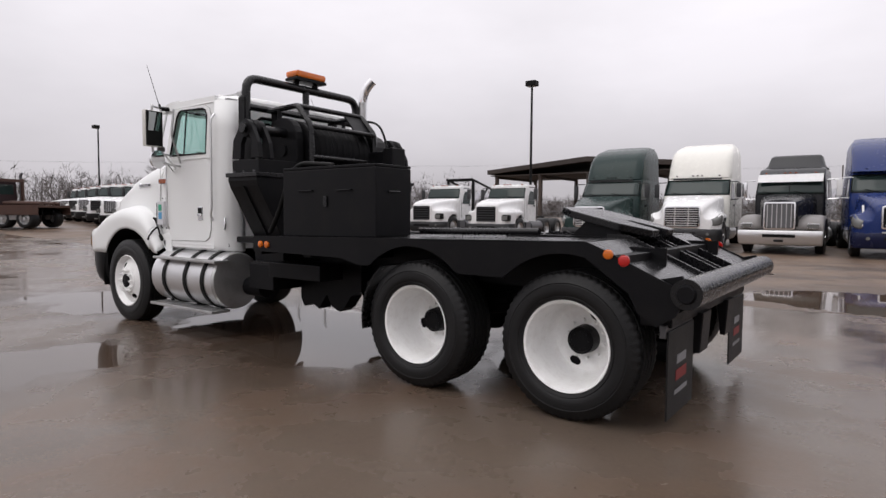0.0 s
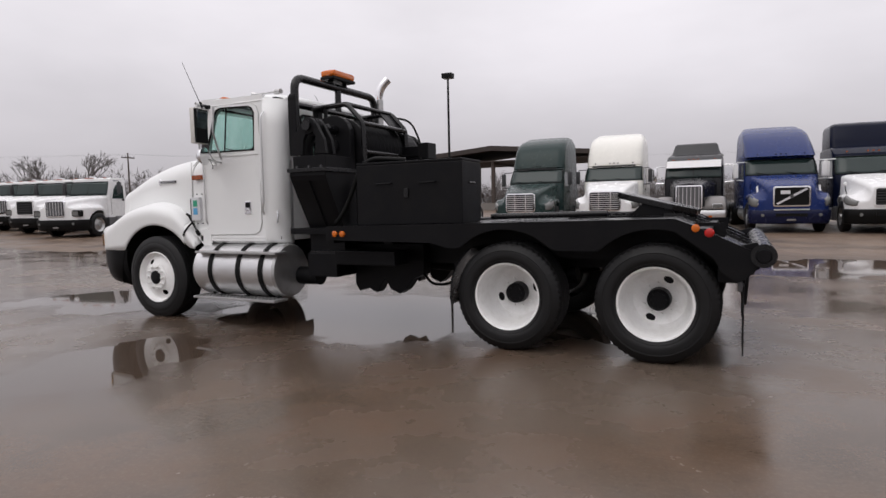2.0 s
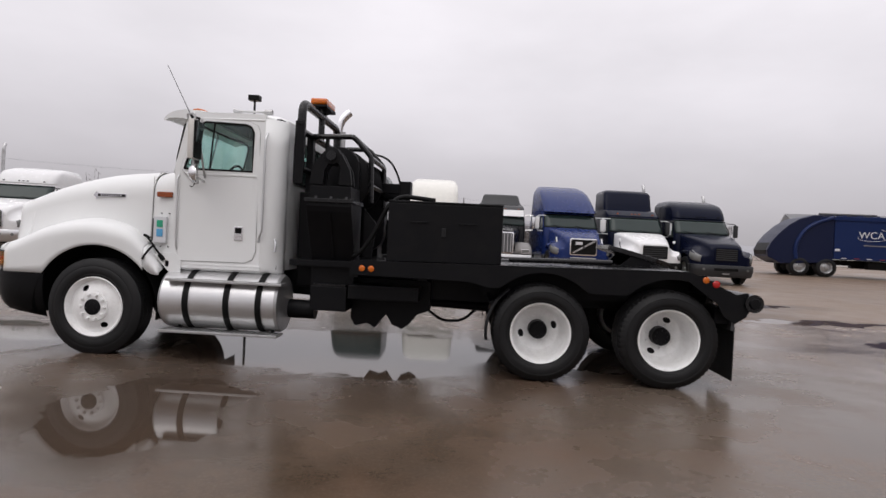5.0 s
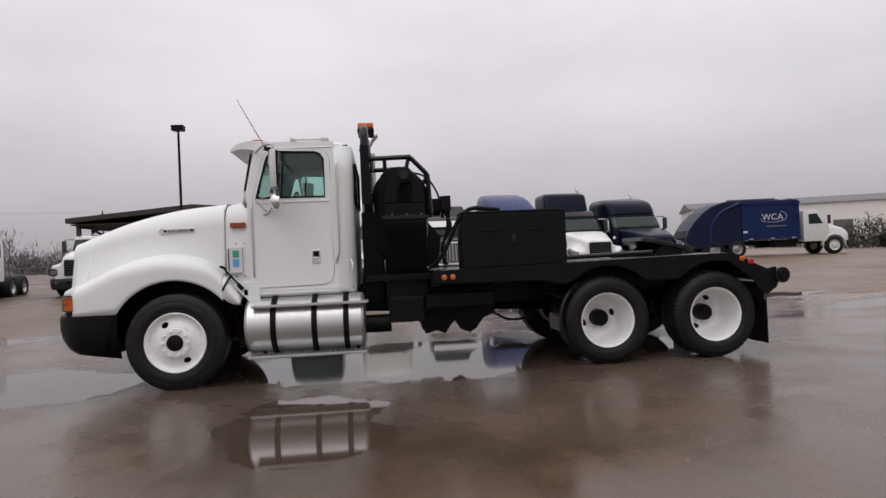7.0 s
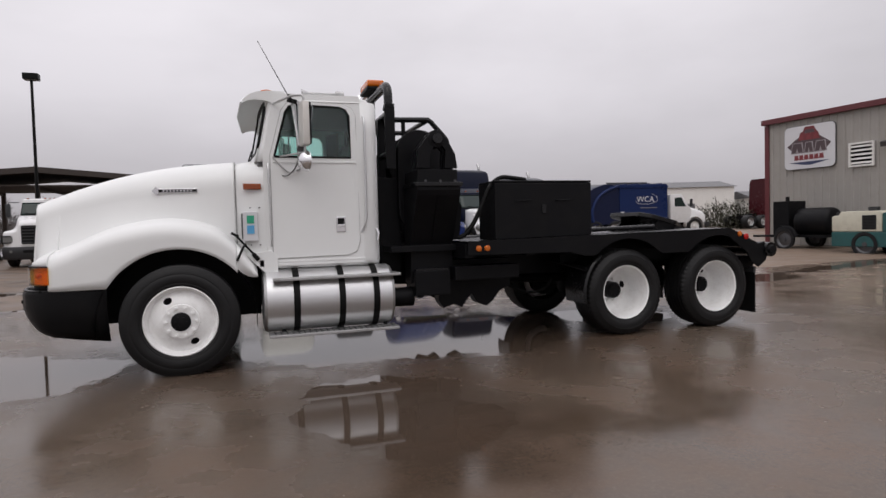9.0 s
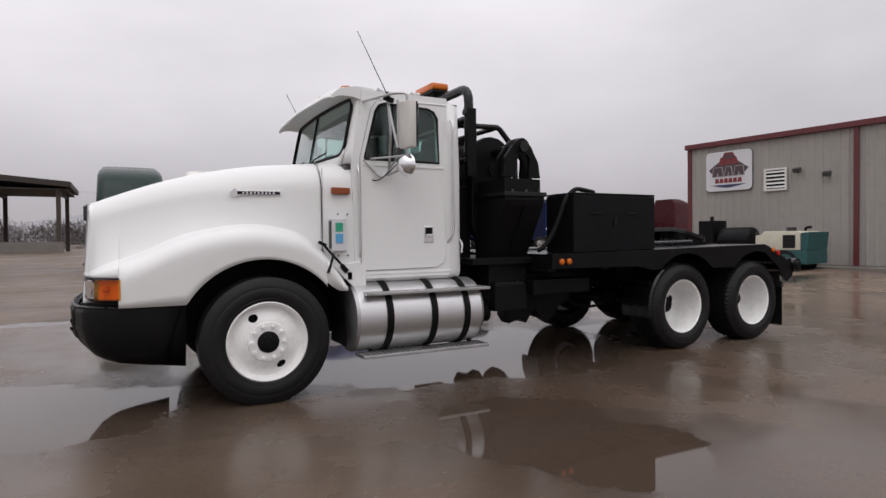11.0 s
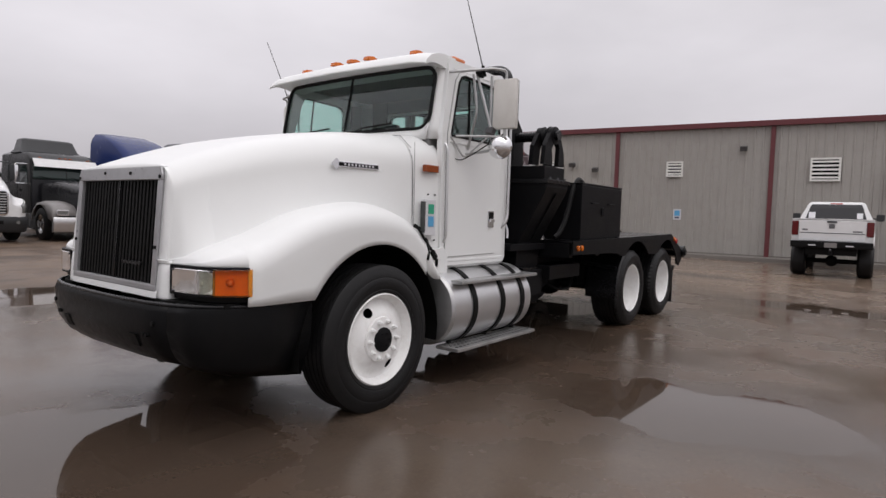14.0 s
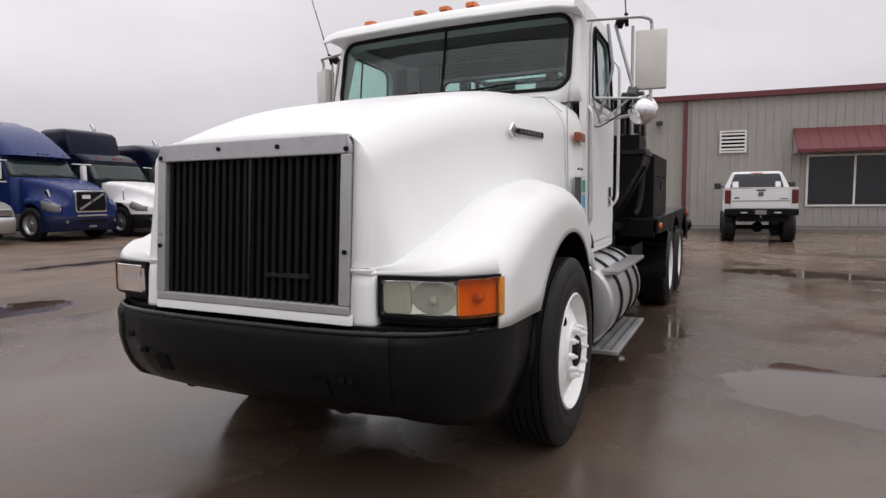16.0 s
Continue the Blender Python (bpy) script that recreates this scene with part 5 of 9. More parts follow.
def build_cab_fittings():
    # badges on the hood's sides
    for s in (-1, 1):
        y = CY + s * 0.985
        b = part("side_badge", turned_box(bmesh.new(), (0.17, y - s * 0.055, 1.785), (0.40, 0.012, 0.042), 0, 0, s * 8), CHROME, TRUCK, "chrome and black side badge", bevel=0.003)
        part("badge_field", turned_box(bmesh.new(), (0.18, y - s * 0.049, 1.785), (0.36, 0.012, 0.026), 0, 0, s * 8), TRIM, b)
        part("badge_diamond", turned_box(bmesh.new(), (-0.02, y - s * 0.082, 1.785), (0.06, 0.014, 0.06), 0, 45, s * 8), CHROME, b)
        for k in range(9):
            part("badge_bar", turned_box(bmesh.new(), (0.05 + 0.032 * k, y - s * (0.064 - 0.0045 * k), 1.785), (0.016, 0.012, 0.016), 0, 0, s * 8), CHROME, b)
    # rubber hood latches
    for s in (-1, 1):
        y = CY + s * 1.13
        l = part("hood_latch", pipe(bmesh.new(), [(0.72, CY + s * 1.09, 1.315), (0.80, CY + s * 1.10, 1.22), (0.88, CY + s * 1.115, 1.13)], 0.011, 8, bend=0.03), TRIM, TRUCK, "black rubber hood latch", smooth=40)
        part("latch_handle", turned_box(bmesh.new(), (0.705, CY + s * 1.085, 1.33), (0.08, 0.026, 0.028), 0, 25, 0), TRIM, l, bevel=0.008)
        part("latch_anchor", turned_box(bmesh.new(), (0.90, CY + s * 1.115, 1.10), (0.045, 0.026, 0.085), 0, -40, 0), TRIM, l, bevel=0.008)
        part("latch_strap", pipe(bmesh.new(), [(0.72, CY + s * 1.195, 1.07), (0.75, CY + s * 1.18, 1.14), (0.79, CY + s * 1.13, 1.215), (0.80, CY + s * 1.10, 1.235)], 0.012, 8, bend=0.05), TRIM, l, smooth=40)
        part("cowl_skirt", prism(bmesh.new(), [(0.80, 1.13), (1.05, 1.16), (1.115, 1.10), (1.115, 0.93), (0.985, 0.93), (0.90, 1.02)], "y", CY + s * 1.075, CY + s * 1.10), WHITE, TRUCK, "white lower cowl panel behind the wheel", bevel=0.006)
        part("hood_gap_seal", pipe(bmesh.new(), [(0.73, CY + s * 1.015, 2.02), (0.73, CY + s * 1.025, 1.6), (0.725, CY + s * 1.03, 1.3), (0.725, CY + s * 1.06, 1.25)], 0.0035, 6, bend=0.08), SEAM, TRUCK, smooth=40)
    part("hood_gap_seal", pipe(bmesh.new(), [(0.725, CY + 0.98 * k / 8, 2.105 - 0.03 * (k / 8) ** 2 - 0.1 * (abs(k) == 8)) for k in range(-8, 9)], 0.004, 6), SEAM, TRUCK, smooth=40)
    # permit holder on the cowl
    p = part("permit_holder", box(bmesh.new(), 0.78, 0.93, CY - 1.10, CY - 1.055, 1.26, 1.56), SIGN_WHITE, TRUCK, "clear permit holder with green and blue stickers", bevel=0.008)
    part("green_sticker", box(bmesh.new(), 0.825, 0.895, CY - 1.106, CY - 1.101, 1.44, 1.52), GREEN_STICK, p)
    part("blue_sticker", box(bmesh.new(), 0.825, 0.895, CY - 1.106, CY - 1.101, 1.335, 1.42), BLUE_STICK, p)
    part("holder_frame", box(bmesh.new(), 0.772, 0.786, CY - 1.104, CY - 1.062, 1.285, 1.54), P_SHADE, p)
    part("cowl_junction", box(bmesh.new(), 0.93, 0.985, CY - 1.10, CY - 1.06, 0.99, 1.07), STEEL, TRUCK, bevel=0.006)
    # mirrors
    for s in (-1, 1):
        ym, ang = CY + s * 1.46, 6 if s < 0 else -33
        m = part("mirror", turned_box(bmesh.new(), (1.39, ym, 2.395), (0.065, 0.215, 0.42), 0, 0, ang), MIRROR_SHELL, TRUCK, "pale steel mirror head on bent arms", smooth=40, bevel=0.014)
        part("mirror_glass", turned_box(bmesh.new(), (1.39 + 0.052 * math.cos(radians(ang)), ym + 0.052 * math.sin(radians(ang)), 2.395), (0.004, 0.17, 0.37), 0, 6, ang), MIRROR, m)
        part("mirror_rim", turned_box(bmesh.new(), (1.39 + 0.036 * math.cos(radians(ang)), ym + 0.036 * math.sin(radians(ang)), 2.395), (0.03, 0.20, 0.40), 0, 0, ang), TRIM, m, bevel=0.004)
        bm = lathe(bmesh.new(), [(0.0, -0.075), (0.035, -0.072), (0.07, -0.058), (0.095, -0.030), (0.106, 0.0), (0.108, 0.012), (0.0, 0.014)], Matrix.Translation((1.40, ym - s * 0.05, 2.04)) @ Matrix.Rotation(radians(-90 - s * 18), 4, "Z"), 32)
        part("convex_mirror", bm, CHROME, m, "round convex mirror", smooth=45)
        part("mirror_arm", pipe(bmesh.new(), [(1.12, CY + s * 1.05, 2.66), (1.28, ym - s * 0.06, 2.68), (1.39, ym, 2.68), (1.39, ym, 2.61)], 0.012, bend=0.04), ALU_DULL, m, smooth=40)
        part("mirror_arm", pipe(bmesh.new(), [(1.39, ym, 2.185), (1.39, ym, 2.02), (1.36, CY + s * 1.10, 1.98), (1.30, CY + s * 1.07, 1.98)], 0.012, bend=0.04), ALU_DULL, m, smooth=40)
        part("mirror_brace", pipe(bmesh.new(), [(1.33, CY + s * 1.16, 2.67), (1.34, CY + s * 1.20, 2.35), (1.36, CY + s * 1.10, 2.02)], 0.012, bend=0.05), ALU_DULL, m, smooth=40)
        part("mirror_brace", rod(bmesh.new(), (1.15, CY + s * 1.06, 2.12), (1.39, ym, 2.12), 0.010), ALU_DULL, m)
        part("mirror_wire", pipe(bmesh.new(), [(1.39, ym, 2.15), (1.30, CY + s * 1.20, 1.97), (1.22, CY + s * 1.10, 1.90), (1.13, CY + s * 1.08, 1.97), (1.14, CY + s * 1.07, 2.1)], 0.005, 6, bend=0.08), TRIM, m, smooth=40)
        part("mirror_brace", rod(bmesh.new(), (1.30, CY + s * 1.22, 2.65), (1.35, ym - s * 0.10, 2.14), 0.012), ALU_DULL, m)
        part("mirror_stem", rod(bmesh.new(), (1.355, ym - s * 0.125, 2.64), (1.355, ym - s * 0.125, 2.16), 0.011), ALU_DULL, m)
        part("bracket_knuckle", turned_box(bmesh.new(), (1.30, CY + s * 1.25, 2.66), (0.09, 0.06, 0.045), 15, 10, 20), TRIM, m, bevel=0.008)
        part("bracket_knuckle", turned_box(bmesh.new(), (1.355, ym - s * 0.12, 2.17), (0.06, 0.07, 0.06), 10, 20, 0), STEEL, m, bevel=0.008)
        part("lower_bracket", pipe(bmesh.new(), [(1.10, CY + s * 1.10, 2.11), (1.24, CY + s * 1.13, 1.955), (1.30, CY + s * 1.12, 1.95), (1.36, ym - s * 0.14, 2.13)], 0.008, 6, bend=0.03), ALU_DULL, m, smooth=40)
        part("aerial", rod(bmesh.new(), (1.29, CY + s * 1.30, 2.64), (0.985, CY + s * 1.30, 3.22), 0.0055, 0.003, 6), STEEL, m, "thin whip aerial")
        part("aerial_base", rod(bmesh.new(), (1.30, CY + s * 1.30, 2.63), (1.26, CY + s * 1.30, 2.71), 0.014), TRIM, m)


build_cab_fittings()


def build_tanks():
    for s in (-1,):
        zc, r, yc = 0.635, 0.33, CY + s * 0.965
        t = part("fuel_tank", bmesh.new(), ALU, TRUCK, "round polished aluminium fuel tank with black straps")
        m = Matrix.Translation((0.95, yc, zc)) @ Matrix.Rotation(-math.pi / 2, 4, "Z")
        prof = [(0.0, 0.0), (r * 0.8, -0.0), (r * 0.95, 0.012), (r, 0.04), (r, 1.32), (r * 0.95, 1.35), (r * 0.8, 1.362), (0.0, 1.362)]
        part("tank_shell", lathe(bmesh.new(), prof[3:5], m, 48), ALU, t, smooth=40)
        for k in (0, 1):
            part("tank_end", lathe(bmesh.new(), prof[:4] if k == 0 else prof[4:], m, 48), ALU_DULL, t, "dull grey domed tank end", smooth=40)
        for x in (1.28, 1.74, 2.10):
            part("tank_strap", lathe(bmesh.new(), [(r + 0.002, -0.032), (r + 0.012, -0.032), (r + 0.012, 0.032), (r + 0.002, 0.032)], Matrix.Translation((x, yc, zc)) @ Matrix.Rotation(-math.pi / 2, 4, "Z"), 48), TRIM, t, smooth=40)
        part("upper_step", box(bmesh.new(), 1.05, 2.36, yc + s * 0.13, yc + s * 0.345, 0.853, 0.882), ALU_DULL, t, "flat aluminium step plate", bevel=0.006)
        part("lower_step", box(bmesh.new(), 1.0, 2.33, yc + s * 0.12, yc + s * 0.36, 0.285, 0.315), ALU_DULL, t, "perforated aluminium step", bevel=0.006)
        bm = bmesh.new()
        for i in range(22):
            for j in range(3):
                rod(bm, (1.06 + i * 0.058, yc + s * (0.17 + 0.065 * j), 0.314), (1.06 + i * 0.058, yc + s * (0.17 + 0.065 * j), 0.3165), 0.013, seg=8)
        tagged(part("step_perforation", bm, TRIM, t), kind="stuff")
        for x in (1.15, 1.72, 2.22):
            part("step_hanger", box(bmesh.new(), x - 0.02, x + 0.02, yc + s * 0.13, yc + s * 0.16, 0.316, 0.40), TRIM, t)
        part("filler_cap", rod(bmesh.new(), (1.62, yc - s * 0.02, zc + r - 0.01), (1.62, yc + s * 0.0, zc + r + 0.045), 0.055, seg=20), ALU_DULL, t, smooth=40)


build_tanks()


def deck_z(x):
    return 1.185 + (x - 3.1) * 0.0165


def build_bed():
    yl, yr = CY - 1.34, CY + 1.34
    bed = part("flat_bed", bmesh.new(), BLACK, TRUCK, "black painted steel flat bed with a rolled tail")
    part("deck_plate", prism(bmesh.new(), [(3.12, deck_z(3.12)), (6.72, deck_z(6.72)), (6.72, deck_z(6.72) - 0.02), (3.12, deck_z(3.12) - 0.02)], "y", yl + 0.021, yr - 0.021), BLACK_GLOSS, bed)
    part("front_deck", box(bmesh.new(), 2.34, 3.118, CY - 1.0, CY + 1.0, 1.08, 1.15), BLACK, bed, bevel=0.006)
    def low(x):
        z = lerp([(3.12, 1.035), (4.4, 1.02), (4.6, 0.97), (7.02, 0.95)], x)
        for cx in (5.2, 6.56):
            d = x - cx
            if abs(d) < 0.655:
                z = max(z, 0.50 + math.sqrt(0.655**2 - d * d))
        return min(z, deck_z(x) - 0.05)
    for y in (yl, yr - 0.02):
        xs = [3.12 + 0.04 * k for k in range(91)]
        o = [(x, deck_z(x)) for x in (3.12, 4.9, 6.72)] + [(6.86, 1.19), (7.30, 0.985), (7.36, 0.90), (7.32, 0.80), (7.20, 0.72), (7.08, 0.80), (7.02, 0.92)]
        o += [(x, low(x)) for x in xs[::-1] if x < 6.95]
        part("side_rail", prism(bmesh.new(), o, "y", y, y + 0.02), BLACK, bed)
    # tail ramp plates with two slots between
    for a, b2 in ((-1.318, -0.52), (-0.06, 0.06), (0.52, 1.318)):
        part("tail_ramp", prism(bmesh.new(), [(6.715, 1.243), (7.27, 0.985), (7.27, 0.955), (6.715, 1.21)], "y", CY + a, CY + b2), BLACK_GLOSS, bed, bevel=0.004)
    for y in (-0.505, -0.075, 0.075, 0.505):
        part("ramp_rib", prism(bmesh.new(), [(6.55, 1.275), (6.72, 1.268), (7.30, 1.0), (7.30, 0.84), (6.9, 0.90), (6.55, 1.15)], "y", CY + y - 0.012, CY + y + 0.012), BLACK_GLOSS, bed)
    for a, b2 in ((-0.49, -0.09), (0.09, 0.49)):
        part("ramp_well", prism(bmesh.new(), [(6.715, 1.15), (7.0, 0.88), (7.27, 0.84), (7.27, 0.82), (6.98, 0.86), (6.715, 1.12)], "y", CY + a, CY + b2), BLACK, bed)
    tr = part("tail_roller", rod(bmesh.new(), (7.385, yl - 0.03, 0.945), (7.385, yr + 0.03, 0.945), 0.095, seg=32), BLACK_GLOSS, bed, "smooth black tail roller", smooth=40)
    for s in (-1, 1):
        y = CY + s * 1.335
        part("roller_cap", rod(bmesh.new(), (7.385, y + s * 0.035, 0.945), (7.385, y + s * 0.06, 0.945), 0.06, 0.05, 20), BLACK, tr, smooth=40)
        part("roller_bracket", prism(bmesh.new(), [(7.20, 1.02), (7.34, 1.05), (7.40, 0.95), (7.36, 0.84), (7.22, 0.74)], "y", y - s * 0.06, y - s * 0.03), BLACK, bed, bevel=0.004)
    part("tail_beam", box(bmesh.new(), 7.05, 7.26, CY - 1.2, CY + 1.2, 0.70, 0.86), BLACK, bed, bevel=0.008)
    part("tail_gusset", prism(bmesh.new(), [(7.2, 0.72), (7.3, 0.72), (7.28, 0.42), (7.24, 0.42)], "y", CY - 0.55, CY - 0.30), BLACK, bed, bevel=0.01)
    part("tail_gusset", prism(bmesh.new(), [(7.2, 0.72), (7.3, 0.72), (7.28, 0.42), (7.24, 0.42)], "y", CY + 0.30, CY + 0.55), BLACK, bed, bevel=0.01)
    # side lamps
    for s in (-1, 1):
        y = CY + s * 1.342
        for x, z, m, nm in ((3.245, 1.105, AMBER, "side_lamp"), (3.345, 1.105, AMBER, "side_lamp"), (6.885, 1.165, AMBER, "side_lamp"), (6.99, 1.128, RED_LENS, "tail_side_lamp")):
            r = 0.033 if m is AMBER else 0.038
            bm = rod(bmesh.new(), (x, y - s * 0.002, z), (x, y + s * 0.012, z), r, seg=24)
            ball(bm, (x, y + s * 0.012, z), r * 0.93, 20, 1, 0.25, 1)
            part(nm, bm, m, bed, "round amber side lamp" if m is AMBER else "round red tail side lamp", smooth=50)
        # mud flaps
        f = part("mud_flap", box(bmesh.new(), 7.24, 7.252, CY + s * 0.62, CY + s * 1.24, 0.10, 0.68), RUBBER, bed, "black rubber mud flap")
        f.modifiers.new("b", "BEVEL").width = 0.003
        part("flap_emblem", box(bmesh.new(), 7.2525, 7.255, CY + s * 0.80, CY + s * 1.06, 0.33, 0.40), FLAP_RED, f)
        part("flap_bar", box(bmesh.new(), 7.2525, 7.255, CY + s * 0.78, CY + s * 1.08, 0.24, 0.27), FLAP_GREY, f)
        part("flap_bar", box(bmesh.new(), 7.2525, 7.255, CY + s * 0.82, CY + s * 1.04, 0.44, 0.50), FLAP_GREY, f)
        part("flap_hanger", box(bmesh.new(), 7.20, 7.238, CY + s * 0.60, CY + s * 1.26, 0.64, 0.72), STEEL, bed)
        # black panel added to darken the gaps between deck and tyres
        part("wheel_well_panel", box(bmesh.new(), 4.56, 7.10, CY + s * 0.79, CY + s * 0.805, 0.84, deck_z(5.9) - 0.04), BLACK, bed)
    # rails of the chassis
    ch = part("chassis", bmesh.new(), BLACK, TRUCK, "black steel ladder frame")
    for s in (-1, 1):
        part("frame_rail", box(bmesh.new(), -1.0, 7.1, CY + s * 0.42 - 0.04, CY + s * 0.42 + 0.04, 0.72, 1.0), BLACK, ch)
    for x in (-0.9, 0.6, 2.5, 3.6, 4.4, 5.88, 7.0):
        part("cross_member", box(bmesh.new(), x - 0.06, x + 0.06, CY - 0.38, CY + 0.38, 0.74, 0.96), BLACK, ch)
    for x in (3.15, 3.9, 4.45, 5.88, 6.95):
        part("bed_sill", box(bmesh.new(), x - 0.05, x + 0.05, CY - 1.3, CY + 1.3, 1.0, 1.16), BLACK, ch)
    for x in (0.17,):
        part("front_axle", rod(bmesh.new(), (x, CY - 1.0, 0.47), (x, CY + 1.0, 0.47), 0.06), BLACK, ch)
        for s in (-1, 1):
            part("leaf_spring", pipe(bmesh.new(), [(x - 0.75, CY + s * 0.42, 0.68), (x, CY + s * 0.42, 0.54), (x + 0.75, CY + s * 0.42, 0.68)], 0.05, 6, bend=0.5), BLACK, ch)
    part("oil_pan", box(bmesh.new(), -0.5, 0.6, CY - 0.25, CY + 0.25, 0.42, 0.75), STEEL, ch, bevel=0.05)
    part("gearbox", rod(bmesh.new(), (0.7, CY, 0.72), (1.9, CY, 0.72), 0.26, 0.18, 20), STEEL, ch)
    part("drive_shaft", rod(bmesh.new(), (1.9, CY, 0.72), (5.0, CY, 0.60), 0.06), BLACK, ch)
    for x in (5.2, 6.56):
        part("drive_axle", rod(bmesh.new(), (x, CY - 0.9, 0.50), (x, CY + 0.9, 0.50), 0.085, seg=20), BLACK, ch)
        bm = ball(bmesh.new(), (x, CY, 0.50), 0.22, 20)
        part("differential", bm, BLACK, ch, smooth=50)
        for s in (-1, 1):
            part("walking_beam", box(bmesh.new(), x - 0.10, x + 0.10, CY + s * 0.50, CY + s * 0.62, 0.50, 0.85), BLACK, ch, bevel=0.02)
            part("brake_chamber", rod(bmesh.new(), (x + 0.30, CY + s * 0.55, 0.62), (x + 0.52, CY + s * 0.55, 0.66), 0.09, seg=16), BLACK, ch)
    # boxes hung under the bed, with saw-toothed step edges
    for s in (-1, 1):
        bx = part("battery_box", box(bmesh.new(), 2.60, 3.02, CY + s * 0.62, CY + s * 1.02, 0.58, 0.86), BLACK, TRUCK, "black battery box hung from the frame", bevel=0.01)
        part("battery_lid", box(bmesh.new(), 2.62, 3.0, CY + s * 0.64, CY + s * 1.0, 0.862, 0.885), BLACK_GLOSS, bx)
        for k in range(4):
            part("battery_post", rod(bmesh.new(), (2.68 + 0.09 * k, CY + s * 0.9, 0.885), (2.68 + 0.09 * k, CY + s * 0.9, 0.92), 0.02, seg=8), STEEL, bx)
        part("side_box", box(bmesh.new(), 3.05, 3.85, CY + s * 0.78, CY + s * 1.10, 0.74, 0.90), BLACK, TRUCK, "black steel tool tray under the bed", bevel=0.01)
        saw = [(3.0, 0.95), (3.0, 0.46), (3.06, 0.37), (3.20, 0.41), (3.30, 0.36), (3.37, 0.46), (3.43, 0.53), (3.50, 0.41), (3.62, 0.36), (3.70, 0.41), (3.80, 0.54), (3.95, 0.60), (3.95, 0.95)]
        part("hydraulic_guard", prism(bmesh.new(), saw, "y", CY + s * 0.45, CY + s * 0.62), BLACK, TRUCK, "black guard plate with a jagged lower edge", bevel=0.005)
        rows = []
        for k in range(11):
            a = radians(128 + 62 * k / 10)
            c0, c1 = math.cos(a), math.sin(a)
            rows.append([(5.2 + r * c0, CY + s * y, 0.50 + r * c1) for r, y in ((0.605, 0.86), (0.605, 1.28), (0.585, 1.30), (0.575, 1.30), (0.59, 1.27), (0.59, 0.86))])
        q = part("quarter_fender", loft(bmesh.new(), rows, close=True, caps=True), BLACK_GLOSS, TRUCK, "black curved quarter fender ahead of the drive wheel", smooth=40)
        part("fender_stay", rod(bmesh.new(), (4.62, CY + s * 0.5, 0.88), (4.66, CY + s * 1.25, 0.80), 0.025, seg=10), BLACK, q, smooth=40)
    part("air_hose", pipe(bmesh.new(), [(3.9, CY - 0.55, 0.62), (4.1, CY - 0.7, 0.50), (4.35, CY - 0.75, 0.52), (4.5, CY - 0.7, 0.66)], 0.016, 8, bend=0.1), TRIM, TRUCK, "black air hose", smooth=40)
    part("exhaust_can", rod(bmesh.new(), (2.30, CY - 0.80, 0.56), (2.62, CY - 0.80, 0.56), 0.11, seg=20), BLACK, TRUCK, "black air tank behind the fuel tank", smooth=40)


build_bed()
for s in (-1, 1):
    for x in (5.2, 6.56):
        dished_wheel("drive_wheel", TRUCK, (x, CY + s * 1.08, 0.50), 0, s, spin=-0.3 if x < 6 else -1.15)
    steer_wheel("steer_wheel", TRUCK, (0.185, CY + s * 1.06, 0.505), s)


